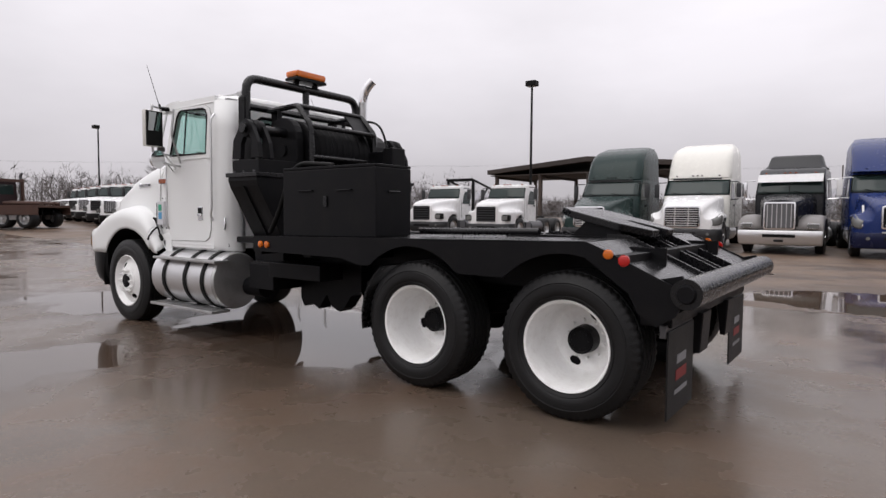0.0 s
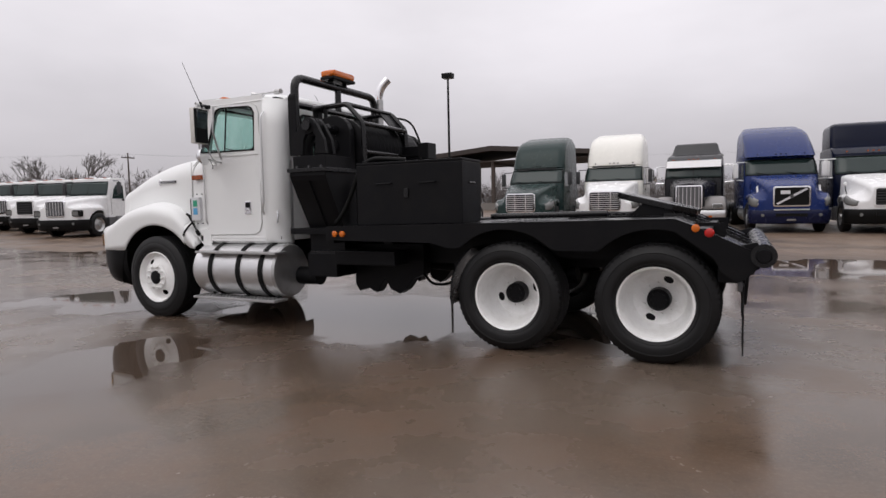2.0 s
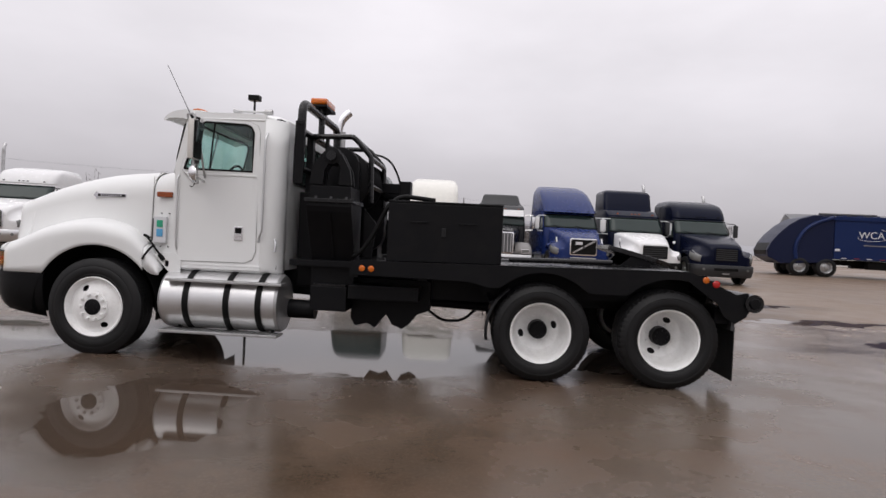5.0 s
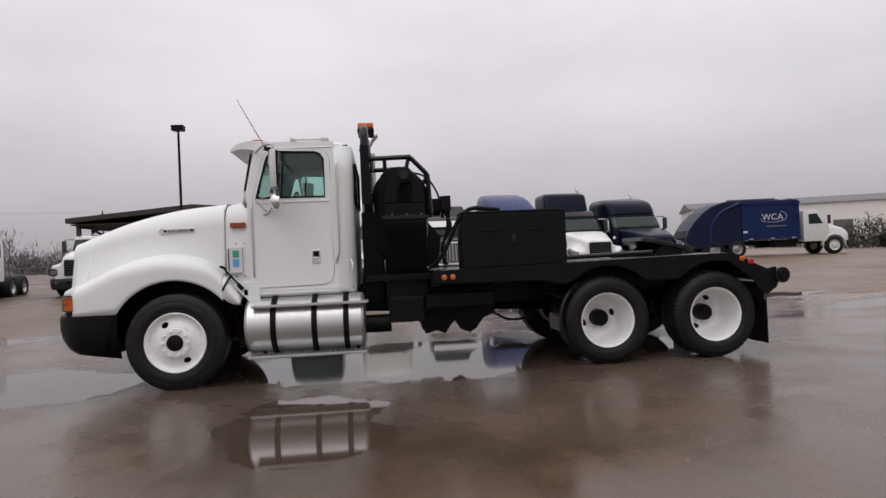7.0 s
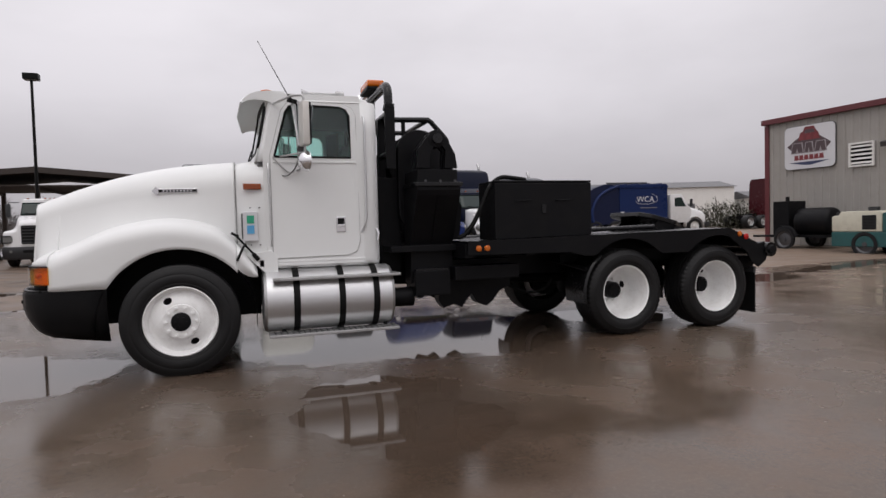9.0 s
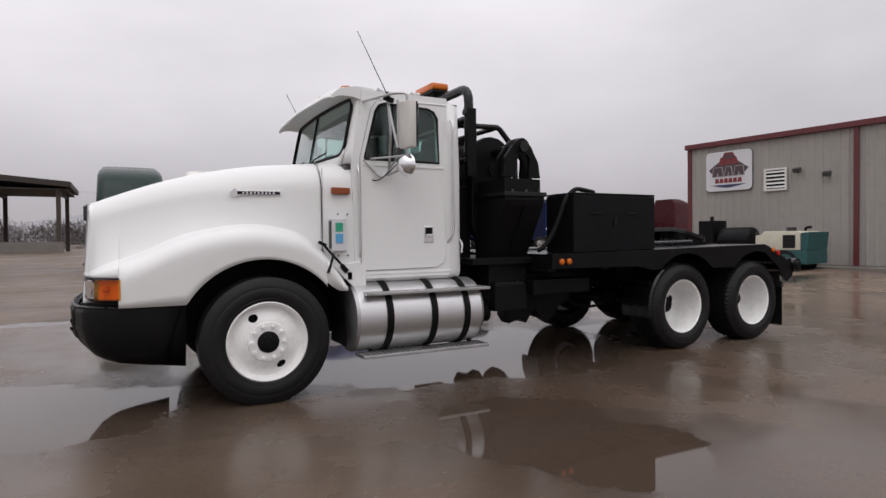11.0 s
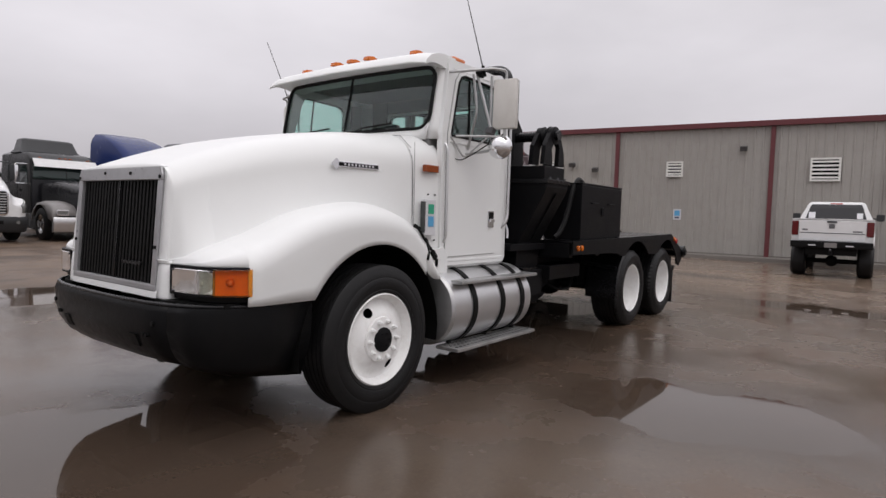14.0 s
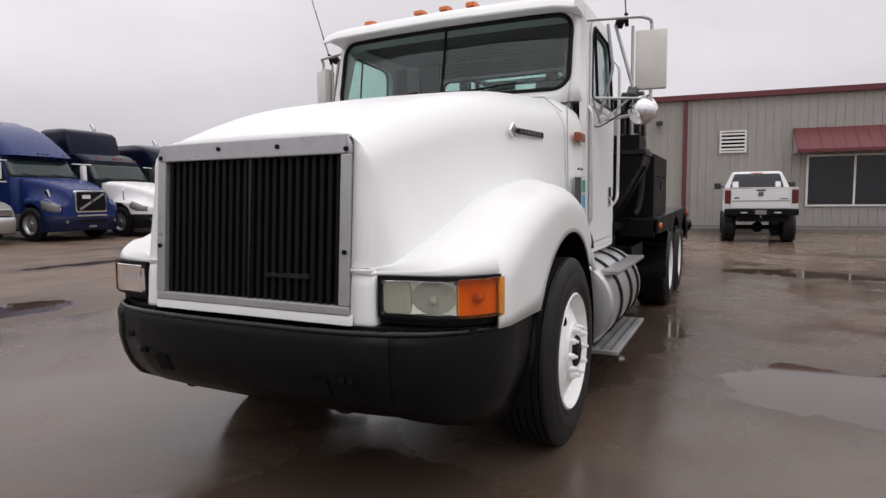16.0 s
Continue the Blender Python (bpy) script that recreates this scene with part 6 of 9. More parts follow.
# ---- winch, tool box and fittings on the bed ----
def build_winch():
    w = part("winch_tower", bmesh.new(), BLACK, TRUCK, "black steel oilfield winch with a rope drum and guards")
    for s in (-1, 1):
        def Y(v):
            return CY + s * v
        rows = []
        for z, out, sh in ((0.72, 0.92, 0.0), (1.16, 0.94, 0.0), (1.70, 1.24, 0.0), (1.76, 1.26, 0.0), (1.80, 1.26, 0.0)):
            rows.append([(2.58 + sh, Y(0.66), z), (3.08 + sh, Y(0.66), z), (3.08 + sh, Y(out), z), (2.58 + sh, Y(out), z)])
        part("tower_leg", loft(bmesh.new(), rows, close=True, caps=True), BLACK, w, bevel=0.006)
        part("leg_stiffener", loft(bmesh.new(), [[(2.82 + sh, Y(o), z), (2.85 + sh, Y(o), z), (2.85 + sh, Y(o + 0.025), z), (2.82 + sh, Y(o + 0.025), z)] for z, o, sh in ((1.18, 0.945, 0.0), (1.70, 1.235, 0.0))], close=True, caps=True), BLACK, w)
        part("tower_flange", box(bmesh.new(), 2.56, 3.10, Y(0.64), Y(1.28), 1.80, 1.845), BLACK_GLOSS, w, bevel=0.005)
        part("sheave_base", box(bmesh.new(), 2.60, 3.06, Y(0.70), Y(1.22), 1.845, 1.985), BLACK, w, bevel=0.006)
        for v in (1.19, 1.05):
            for a, b2, q in ((2.665, 2.79, -1), (2.99, 2.87, 1)):
                o = [(a - 0.075, 2.0), (a + 0.075, 2.0), (a + 0.07 - q * 0.02, 2.16), (b2 + 0.07, 2.34), (b2 - 0.07, 2.34), (a - 0.07 - q * 0.02 + (0.03 if q > 0 else 0.0), 2.20)]
                part("sheave_cheek", prism(bmesh.new(), o, "y", Y(v) - 0.025, Y(v) + 0.025), BLACK, w, bevel=0.004)
            part("sheave_eye", rod(bmesh.new(), (2.83, Y(v) - 0.03, 2.32), (2.83, Y(v) + 0.03, 2.32), 0.095, seg=24), BLACK, w, smooth=40, bevel=0.004)
        part("sheave_pin", rod(bmesh.new(), (2.83, Y(0.62), 2.32), (2.83, Y(1.26), 2.32), 0.055, seg=18), BLACK_GLOSS, w, smooth=40)
        bm = lathe(bmesh.new(), [(0.05, -0.04), (0.10, -0.04), (0.10, -0.03), (0.075, 0.0), (0.10, 0.03), (0.10, 0.04), (0.05, 0.04)], Matrix.Translation((2.83, Y(1.12), 2.32)), 32)
        part("sheave", bm, BLACK, w, smooth=35)
        for k in range(3):
            part("flange_bolt", rod(bmesh.new(), (2.68 + 0.17 * k, Y(1.25), 1.845), (2.68 + 0.17 * k, Y(1.25), 1.87), 0.014, seg=6), STEEL, w)
        part("side_gusset", prism(bmesh.new(), [(3.13, 1.78), (3.28, 1.60), (3.24, 1.2), (3.13, 1.2)], "y", Y(0.72), Y(0.74)), BLACK, w)
    part("oil_reservoir", box(bmesh.new(), 2.30, 2.57, CY - 0.58, CY + 0.58, 0.80, 1.95), BLACK, w, "black hydraulic oil reservoir", bevel=0.02)
    # drum with flanges and laid rope
    m = Matrix.Translation((2.80, CY, 2.13))
    part("drum_flange", lathe(bmesh.new(), [(0.05, -0.56), (0.335, -0.56), (0.355, -0.55), (0.355, -0.53), (0.335, -0.52), (0.05, -0.52)], m, 48), BLACK, w, smooth=35)
    part("drum_flange", lathe(bmesh.new(), [(0.05, 0.37), (0.335, 0.37), (0.355, 0.36), (0.355, 0.34), (0.335, 0.33), (0.05, 0.33)], m, 48), BLACK, w, smooth=35)
    prof = []
    for k in range(36):
        d = -0.51 + 0.83 * k / 35
        prof += [(0.325 + 0.010 * math.sin(k * 1.7), d), (0.342 + 0.010 * math.sin(k * 1.7), d + 0.014)]
    part("wire_rope", lathe(bmesh.new(), prof, m, 40), BLACK, w, "dark greased wire rope laid on the drum", smooth=60)
    part("drum_shaft", rod(bmesh.new(), (2.80, CY - 0.72, 2.13), (2.80, CY + 0.60, 2.13), 0.07, seg=18), BLACK, w)
    # tubular guards over the drum
    for y in (CY - 0.60, CY + 0.42):
        pts = [(2.42, y, 2.62), (2.94, y, 2.635), (3.16, y, 2.40), (3.18, y, 1.85)]
        part("guard_hoop", pipe(bmesh.new(), pts, 0.032, 8, bend=0.05), BLACK_GLOSS, w, smooth=40)
        part("guard_strut", rod(bmesh.new(), (2.62, y, 2.625), (2.62, y, 1.85), 0.025), BLACK, w)
    for x, z, r in ((2.45, 2.62, 0.026), (2.93, 2.635, 0.03), (3.16, 2.39, 0.03), (3.18, 2.05, 0.026)):
        part("guard_bar", rod(bmesh.new(), (x, CY - 0.60, z), (x, CY + 0.42, z), r), BLACK_GLOSS, w, smooth=40)
    part("guard_plate", prism(bmesh.new(), [(2.93, 2.61), (3.15, 2.36), (3.16, 2.37), (2.94, 2.625)], "y", CY + 0.12, CY + 0.40), BLACK, w)
    part("chain_case", prism(bmesh.new(), rounded(2.52, 3.04, 1.3, 2.50, 0.25), "y", CY - 0.70, CY - 0.60), BLACK, w, bevel=0.012)
    part("gear_case", prism(bmesh.new(), rounded(2.50, 3.20, 1.25, 2.42, 0.25), "y", CY + 0.42, CY + 0.64), BLACK, w, bevel=0.02)
    # hydraulic motor and valve arm to the rear
    part("motor_arm", box(bmesh.new(), 3.10, 3.40, CY + 0.34, CY + 0.54, 2.04, 2.18), BLACK, w, bevel=0.012)
    part("motor", rod(bmesh.new(), (3.16, CY + 0.44, 2.02), (3.40, CY + 0.44, 2.02), 0.085, seg=20), BLACK, w, smooth=40, bevel=0.008)
    part("motor_head", box(bmesh.new(), 3.40, 3.55, CY + 0.32, CY + 0.56, 2.0, 2.215), BLACK, w, bevel=0.012)
    for x in (3.43, 3.52):
        part("motor_port", rod(bmesh.new(), (x, CY + 0.40, 1.90), (x, CY + 0.40, 2.0), 0.022, seg=10), BLACK, w, smooth=40)
    for k, y in enumerate((CY + 0.28, CY + 0.40, CY + 0.56)):
        part("hydraulic_hose", pipe(bmesh.new(), [(3.46, y, 2.02), (3.50 + 0.05 * k, y, 1.80), (3.38, y - 0.05, 1.45), (3.42 + 0.04 * k, y, 1.20)], 0.017, 8, bend=0.15), TRIM, w, smooth=40)
    part("hydraulic_hose", pipe(bmesh.new(), [(2.90, CY + 0.5, 2.60), (3.22, CY + 0.45, 2.54), (3.36, CY + 0.42, 2.3), (3.40, CY + 0.40, 2.16)], 0.014, 8, bend=0.2), TRIM, w, smooth=40)
    # lamp hoop behind the cab
    h = part("lamp_hoop", pipe(bmesh.new(), [(2.38, CY - 0.88, 2.18), (2.38, CY - 0.88, 2.97), (2.38, CY + 0.88, 2.97), (2.38, CY + 0.88, 1.2)], 0.05, 14, bend=0.16), BLACK_GLOSS, TRUCK, "black tubular hoop behind the cab", smooth=40)
    part("hoop_bar", rod(bmesh.new(), (2.38, CY - 0.88, 2.64), (2.38, CY + 0.88, 2.64), 0.04), BLACK_GLOSS, h, smooth=40)
    part("hoop_post", rod(bmesh.new(), (2.38, CY, 2.64), (2.38, CY, 2.97), 0.042), BLACK_GLOSS, h, smooth=40)
    for v in (-0.45, 0.45):
        part("hoop_leg", box(bmesh.new(), 2.34, 2.42, CY + v - 0.05, CY + v + 0.05, 1.15, 2.64), BLACK, h, bevel=0.006)
    part("hoop_plate", box(bmesh.new(), 2.325, 2.435, CY - 0.945, CY - 0.925, 2.02, 2.74), BLACK, h, bevel=0.004)
    part("hoop_brace", rod(bmesh.new(), (2.38, CY - 0.92, 2.20), (2.38, CY - 0.45, 2.20), 0.035), BLACK, h, smooth=40)
    part("work_lamp", rod(bmesh.new(), (2.40, CY - 0.89, 2.70), (2.33, CY - 0.89, 2.72), 0.06, 0.055, 18), TRIM, h, "round black work lamp", smooth=40)
    b = part("beacon", prism(bmesh.new(), rounded(CY - 0.24, CY + 0.24, 3.05, 3.09, 0.015), "x", 2.28, 2.50), TRIM, h, "amber rectangular beacon light bar", bevel=0.006)
    part("beacon_lens", prism(bmesh.new(), rounded(CY - 0.235, CY + 0.235, 3.091, 3.172, 0.03), "x", 2.285, 2.495), AMBER, b, "amber beacon lens", smooth=40, bevel=0.02)
    for v in (-0.15, 0.15):
        part("beacon_foot", box(bmesh.new(), 2.36, 2.40, CY + v - 0.03, CY + v + 0.03, 3.0, 3.051), TRIM, b)
    # exhaust stack on the far side
    e = part("exhaust_stack", pipe(bmesh.new(), [(2.36, CY + 1.04, 1.1), (2.36, CY + 1.04, 3.02), (2.40, CY + 1.06, 3.16), (2.50, CY + 1.10, 3.27)], 0.062, 18, bend=0.12), CHROME, TRUCK, "chrome exhaust stack with a curved tip", smooth=40)
    part("heat_shield", lathe(bmesh.new(), [(0.10, 1.3), (0.10, 2.45)], Matrix.Translation((2.36, CY + 1.04, 0)) @ Matrix.Rotation(math.pi / 2, 4, "X"), 24), ALU_DULL, e, smooth=40)
    part("air_intake", rod(bmesh.new(), (2.44, CY + 0.95, 2.4), (2.44, CY + 0.95, 2.95), 0.05, seg=16), ALU_DULL, e, smooth=40)


build_winch()


def build_tool_box():
    b = thing("tool_box", "black steel tool box standing on the truck bed", "tool box")
    o = [(3.49, deck_z(3.49) + 0.002), (4.74, deck_z(4.74) + 0.002), (4.74, 1.835), (3.49, 1.835)]
    part("body", prism(bmesh.new(), o, "y", -1.16, -0.68), BLACK, b, bevel=0.008)
    part("lid", box(bmesh.new(), 3.49, 4.74, -1.16, -0.68, 1.838, 1.862), BLACK, b, bevel=0.006)
    for x in (3.84, 4.36):
        part("handle", pipe(bmesh.new(), [(x - 0.09, -1.16, 1.63), (x - 0.09, -1.185, 1.63), (x + 0.09, -1.185, 1.635), (x + 0.09, -1.16, 1.635)], 0.007, 6, bend=0.01), BLACK, b, smooth=40)
    part("hasp", box(bmesh.new(), 4.08, 4.13, -1.175, -1.161, 1.48, 1.58), BLACK_GLOSS, b, bevel=0.003)
    part("side_handle", rod(bmesh.new(), (4.742, -1.0, 1.62), (4.742, -0.84, 1.62), 0.010), BLACK_GLOSS, b)
    h = thing("suction_hose", "black rubber hose looped beside the tool box", "hose")
    pts = [(3.10, -1.02, 1.222), (3.17, -1.05, 1.26), (3.28, -1.06, 1.40), (3.38, -1.06, 1.60), (3.46, -1.06, 1.79), (3.60, -1.05, 1.915), (3.78, -1.0, 1.905), (3.98, -0.94, 1.888)]
    part("hose", pipe(bmesh.new(), pts, 0.026, 10, bend=0.16), TRIM, h, smooth=40)
    f = thing("fifth_wheel", "greasy black fifth wheel coupling tilted on the bed", "fifth wheel")
    m = pose(6.45, CY, 1.375, 0, 14, 0)
    o = [(-0.38, -0.34), (-0.24, -0.46), (0.18, -0.46), (0.40, -0.30), (0.40, -0.12), (0.08, -0.05), (0.08, 0.05), (0.40, 0.12), (0.40, 0.30), (0.18, 0.46), (-0.24, 0.46), (-0.38, 0.34)]
    p = part("plate", prism(bmesh.new(), o, "z", -0.035, 0.025), BLACK_GLOSS, f, bevel=0.008)
    p.matrix_world = m
    for s in (-1, 1):
        part("bracket", prism(bmesh.new(), [(6.20, 1.235), (6.68, 1.24), (6.56, 1.345), (6.36, 1.39)], "y", CY + s * 0.42 - 0.02, CY + s * 0.42 + 0.02), BLACK, f)
        part("slide_rail", box(bmesh.new(), 5.6, 6.7, CY + s * 0.42 - 0.05, CY + s * 0.42 + 0.05, 1.226, 1.25), BLACK, f)
        for k in range(14):
            part("rail_tooth", box(bmesh.new(), 5.62 + 0.078 * k, 5.66 + 0.078 * k, CY + s * 0.34 - 0.015, CY + s * 0.34 + 0.015, 1.225, 1.262), BLACK, f)
    r = thing("winch_line", "slack winch cable and tail chain lying on the deck", "cable")
    part("cable", pipe(bmesh.new(), [(3.28, CY - 0.1, 1.215), (4.0, CY - 0.35, 1.22), (4.9, CY - 0.2, 1.235), (5.6, CY - 0.05, 1.25)], 0.016, 8, bend=0.4), STEEL, r, smooth=40)
    part("loading_pole", rod(bmesh.new(), (4.85, CY - 0.75, 1.262), (6.05, CY - 0.70, 1.282), 0.03), BLACK_GLOSS, r, smooth=40)


build_tool_box()


# ---- parked trucks ----
def paint(name, c, rough=0.25, metal=0.0):
    return material(name, c, rough, metal, spread=0.05, scale=1.2, grain=6, coat=0.0, dirt=tuple(0.8 * v + 0.004 for v in c), dirt_amount=0.12, spec=0.22)


P_GREEN = paint("dark_green_paint", (0.018, 0.034, 0.032))
P_BLACK = paint("parked_black_paint", (0.012, 0.012, 0.014))
P_BLUE = paint("blue_paint", (0.012, 0.026, 0.115))
P_BLUE_DARK = paint("dark_blue_paint", (0.010, 0.013, 0.042))
P_NAVY = material("navy_paint", (0.004, 0.006, 0.018), 0.22, spread=0.05, scale=1.2, grain=6, spec=0.11)
P_MAROON = paint("maroon_paint", (0.055, 0.009, 0.012))
P_OLD_RED = paint("faded_dark_red_paint", (0.022, 0.009, 0.010), 0.5)
P_WHITE = paint("parked_white_paint", (0.72, 0.72, 0.72))
P_CREAM = paint("cream_white_paint", (0.74, 0.73, 0.68))
P_GREY = material("grey_plastic", (0.10, 0.10, 0.105), 0.5, spread=0.1)
P_DARK = material("charcoal_plastic", (0.022, 0.023, 0.025), 0.5, spread=0.15)
WIND = material("parked_window_glass", (0.018, 0.030, 0.028), 0.06, spread=0.1, rough_spread=0.02, spec=0.35)
LAMP = material("parked_lamp_lens", (0.13, 0.13, 0.125), 0.12, spread=0.1, coat=0.3)
P_FENDER = material("dull_grey_fender_paint", (0.20, 0.19, 0.185), 0.45, spread=0.12, scale=4)


def yard_wheel(parent, x, y, z, s, R=0.51, w=0.28, disc=None):
    h = w / 2
    m = pose(x, y, z, 0, 0, 0 if s < 0 else 180)
    rim = 0.30
    t = part("wheel", lathe(bmesh.new(), [(rim, -h * 0.8), (rim + 0.02, -h), (rim + 0.12, -h), (R - 0.03, -h * 0.85), (R, -h * 0.7), (R, h * 0.7), (R - 0.03, h * 0.85), (rim + 0.02, h), (rim, h * 0.8)], m, 28), RUBBER, parent, smooth=35)
    part("rim", lathe(bmesh.new(), [(rim + 0.005, -h * 0.85), (rim - 0.03, -h * 0.7), (0.24, -h * 0.35), (0.16, -h * 0.5), (0.09, -h * 0.55), (0.08, -h * 0.95), (0.0, -h * 0.97)], m, 28), disc or ALU_DULL, t, smooth=35)


def nose_profile(x, L, wb, hf, hr, fh, ff, ft):
    """Half outline of a parked truck's nose at x: over the hood, down its side, over the fender to its lower edge."""
    u = (x - 0.05) / (L - 0.05)
    zt = hf + (hr - hf) * (1 - (1 - u) ** 1.5) - 0.10 * max(0.0, 1 - u / 0.10) ** 2
    hw = fh + (1.03 - fh) * u**0.9
    v = min(1.0, (x - 0.05) / 0.55)
    fo = fh + 0.10 + (1.10 - fh) * math.sqrt(max(0.0, 1 - (1 - v) ** 2))
    zf = ff + (ft - ff) * v * v * (3 - 2 * v)
    back = min(1.0, max(0.0, (x - wb - 0.15) / (L - wb - 0.15)))
    zf -= (ft - 0.98) * back * back
    fo -= (fo - hw - 0.04) * back**3
    zl = 0.70
    if abs(x - wb) < 0.63:
        zl = max(zl, 0.51 + math.sqrt(0.63**2 - (x - wb) ** 2))
    zf = max(zf, zl + 0.03)
    zf = min(zf, zt - 0.10)
    r = 0.20
    inner = hw - r
    pts = [(inner * k / 4, zt - 0.02 * (k / 4) ** 2) for k in range(5)]
    z0 = pts[-1][1]
    pts += [(inner + r * math.sin(math.pi / 2 * k / 5), z0 - r * 0.7 * (1 - math.cos(math.pi / 2 * k / 5))) for k in range(1, 6)]
    zs = max(z0 - r * 0.7, zf + 0.02)
    pts[-1] = (hw, zs)
    gap = max(0.02, fo - hw)
    sh = min(0.12, gap * 0.6, max(0.01, (zf - zl) * 0.8))
    q = ((hw, zs), (hw + 0.02, zs + (zf - zs) * 0.6), (hw + gap * 0.35, zf + 0.02), (fo - sh, zf))
    for k in range(1, 13):
        w = k / 12
        b = ((1 - w) ** 3, 3 * w * (1 - w) ** 2, 3 * w * w * (1 - w), w**3)
        pts.append((sum(bi * p[0] for bi, p in zip(b, q)), sum(bi * p[1] for bi, p in zip(b, q))))
    pts += [(fo - sh + sh * math.sin(math.pi / 2 * k / 5), zf - sh * (1 - math.cos(math.pi / 2 * k / 5))) for k in range(1, 6)]
    pts += [(fo - 0.01 * k / 4, zf - sh + (zl - zf + sh) * k / 4) for k in range(1, 5)]
    return pts


def plan_ring(x0, x1, hw, r, n=6):
    """Cab outline from above: round corners to the front, square behind; starts at the middle of the front."""
    half = [(x0, 0.0), (x0 + 0.015, hw * 0.35), (x0 + 0.05, hw - r)]
    for k in range(1, n + 1):
        a = math.pi / 2 * k / n
        half.append((x0 + 0.05 + r * (1 - math.cos(a)), hw - r + r * math.sin(a)))
    half += [(x1 - 0.06, hw), (x1, hw - 0.06)]
    return half


def tractor(label, at, cab_paint, hood_paint, bumper, sleeper=1.7, top=3.85, hood_len=1.75, hood_front=1.52, hood_rear=1.95, grille="h", grille_w=0.95, grille_h=0.62, grille_z=0.82, roof="high", stacks=0, visor=None, group="parked trucks", fender_paint=None, mirror_mat=None, front_half=0.70, wheel_disc=None, bed=None, roof_paint=None, sleeper_window=False, fender_front=1.10, fender_top=1.30, lamp="slant", vents=False, hood_mirrors=False, rack=False):
    """A parked conventional tractor, nose to local -x, its bumper's face at x = 0, wheels on z = 0."""
    t = thing("semi_truck", label, "truck", group, at)
    wb = 1.15
    x_ws = hood_len + 0.22
    fender_paint = fender_paint or hood_paint
    classic = roof == "flat"
    def prof(x):
        return nose_profile(x, hood_len, wb, hood_front, hood_rear, front_half, fender_front, fender_top)
    # bumper: wraps the corners, with a lower lip
    plan = [(-1.22, 0.66), (-1.225, 0.42), (-1.17, 0.24), (-1.06, 0.12), (-0.80, 0.03), (-0.40, 0.0), (0.40, 0.0), (0.80, 0.03), (1.06, 0.12), (1.17, 0.24), (1.225, 0.42), (1.22, 0.66)]
    if classic:
        plan = [(-1.20, 0.16), (-1.19, 0.06), (-1.12, 0.02), (-0.5, 0.0), (0.5, 0.0), (1.12, 0.02), (1.19, 0.06), (1.20, 0.16)]
    rows = []
    for z, o in ((0.76, 0.10), (0.745, 0.02), (0.70, 0.0), (0.52, 0.0), (0.47, 0.025), (0.40, 0.03), (0.30, 0.09), (0.28, 0.16)):
        rows.append([(x + o, y * (1 - o * 0.25), z) for y, x in plan])
    b = part("bumper", loft(bmesh.new(), rows), bumper, t, smooth=40)
    b.modifiers.new("t", "SOLIDIFY").thickness = 0.02
    part("bumper_vent", box(bmesh.new(), -0.008, 0.03, -0.46, 0.46, 0.53, 0.63), TRIM, b)
    part("plate_bar", box(bmesh.new(), -0.012, 0.02, -0.13, 0.13, 0.39, 0.45), P_FENDER if not classic else TRIM, b)
    for s in (-1, 1):
        part("fog_lamp", rod(bmesh.new(), (0.02, s * 0.84, 0.58), (0.06, s * 0.84, 0.58), 0.05, seg=16), LAMP, b)
    # nose: hood and fenders in one moulding
    xs = [0.05 + (hood_len - 0.05) * k / 34 for k in range(35)]
    xs = sorted(set(xs + [wb - 0.629, wb - 0.60, wb + 0.60, wb + 0.629, 0.06, 0.075]))
    xs = [x for x in xs if x <= hood_len]
    if classic:
        rows = []
        for k in range(9):
            u = k / 8
            x = 0.12 + (hood_len - 0.12) * u
            hw = 0.50 + 0.34 * u**0.9
            zt = hood_front + (hood_rear - hood_front) * (1 - (1 - u) ** 1.4)
            sec = [(0.0, zt + 0.02), (hw - 0.26, zt), (hw - 0.14, zt - 0.03), (hw - 0.05, zt - 0.10), (hw, zt - 0.22), (hw + 0.01, 0.95), (hw + 0.01, 0.72)]
            rows.append([(x, -y, z) for y, z in sec[::-1]] + [(x, y, z) for y, z in sec[1:]])
        part("hood", loft(bmesh.new(), rows, caps=True), hood_paint, t, smooth=45)
        for s in (-1, 1):
            rows = []
            for x, zf, zl in ((0.10, 0.80, 0.62), (0.14, 0.98, 0.62), (0.25, 1.12, 0.66), (0.50, 1.20, 0.70), (0.62, 1.23, 0.88), (0.85, 1.26, 1.07), (1.15, 1.26, 1.14), (1.45, 1.22, 1.07), (1.68, 1.10, 0.88), (1.80, 0.96, 0.62), (1.85, 0.80, 0.60)):
                rows.append([(x, s * 0.46, zf - 0.02), (x, s * 0.80, zf), (x, s * 1.05, zf - 0.01), (x, s * 1.16, zf - 0.05), (x, s * 1.20, max(zl, zf - 0.12)), (x, s * 1.20, zl)])
            part("fender", loft(bmesh.new(), rows), fender_paint, t, "dull grey swept fender", smooth=55).modifiers.new("t", "SOLIDIFY").thickness = 0.03
            l = part("head_lamp", prism(bmesh.new(), rounded(s * 0.93 - 0.17, s * 0.93 + 0.17, 0.80, 0.98, 0.04), "x", 0.05, 0.20), CHROME, t, "rectangular head lamp pod", bevel=0.012)
            part("lamp_lens", box(bmesh.new(), 0.036, 0.048, s * 0.93 - 0.14, s * 0.93 + 0.14, 0.83, 0.95), LAMP, l)
    else:
        rows = [[(x, -y, z) for y, z in prof(x)[::-1]] + [(x, y, z) for y, z in prof(x)[1:]] for x in xs]
        bm = loft(bmesh.new(), rows)
        bm.faces.new([bm.verts.new(p) for p in rows[0]])
        bmesh.ops.remove_doubles(bm, verts=bm.verts, dist=0.0005)
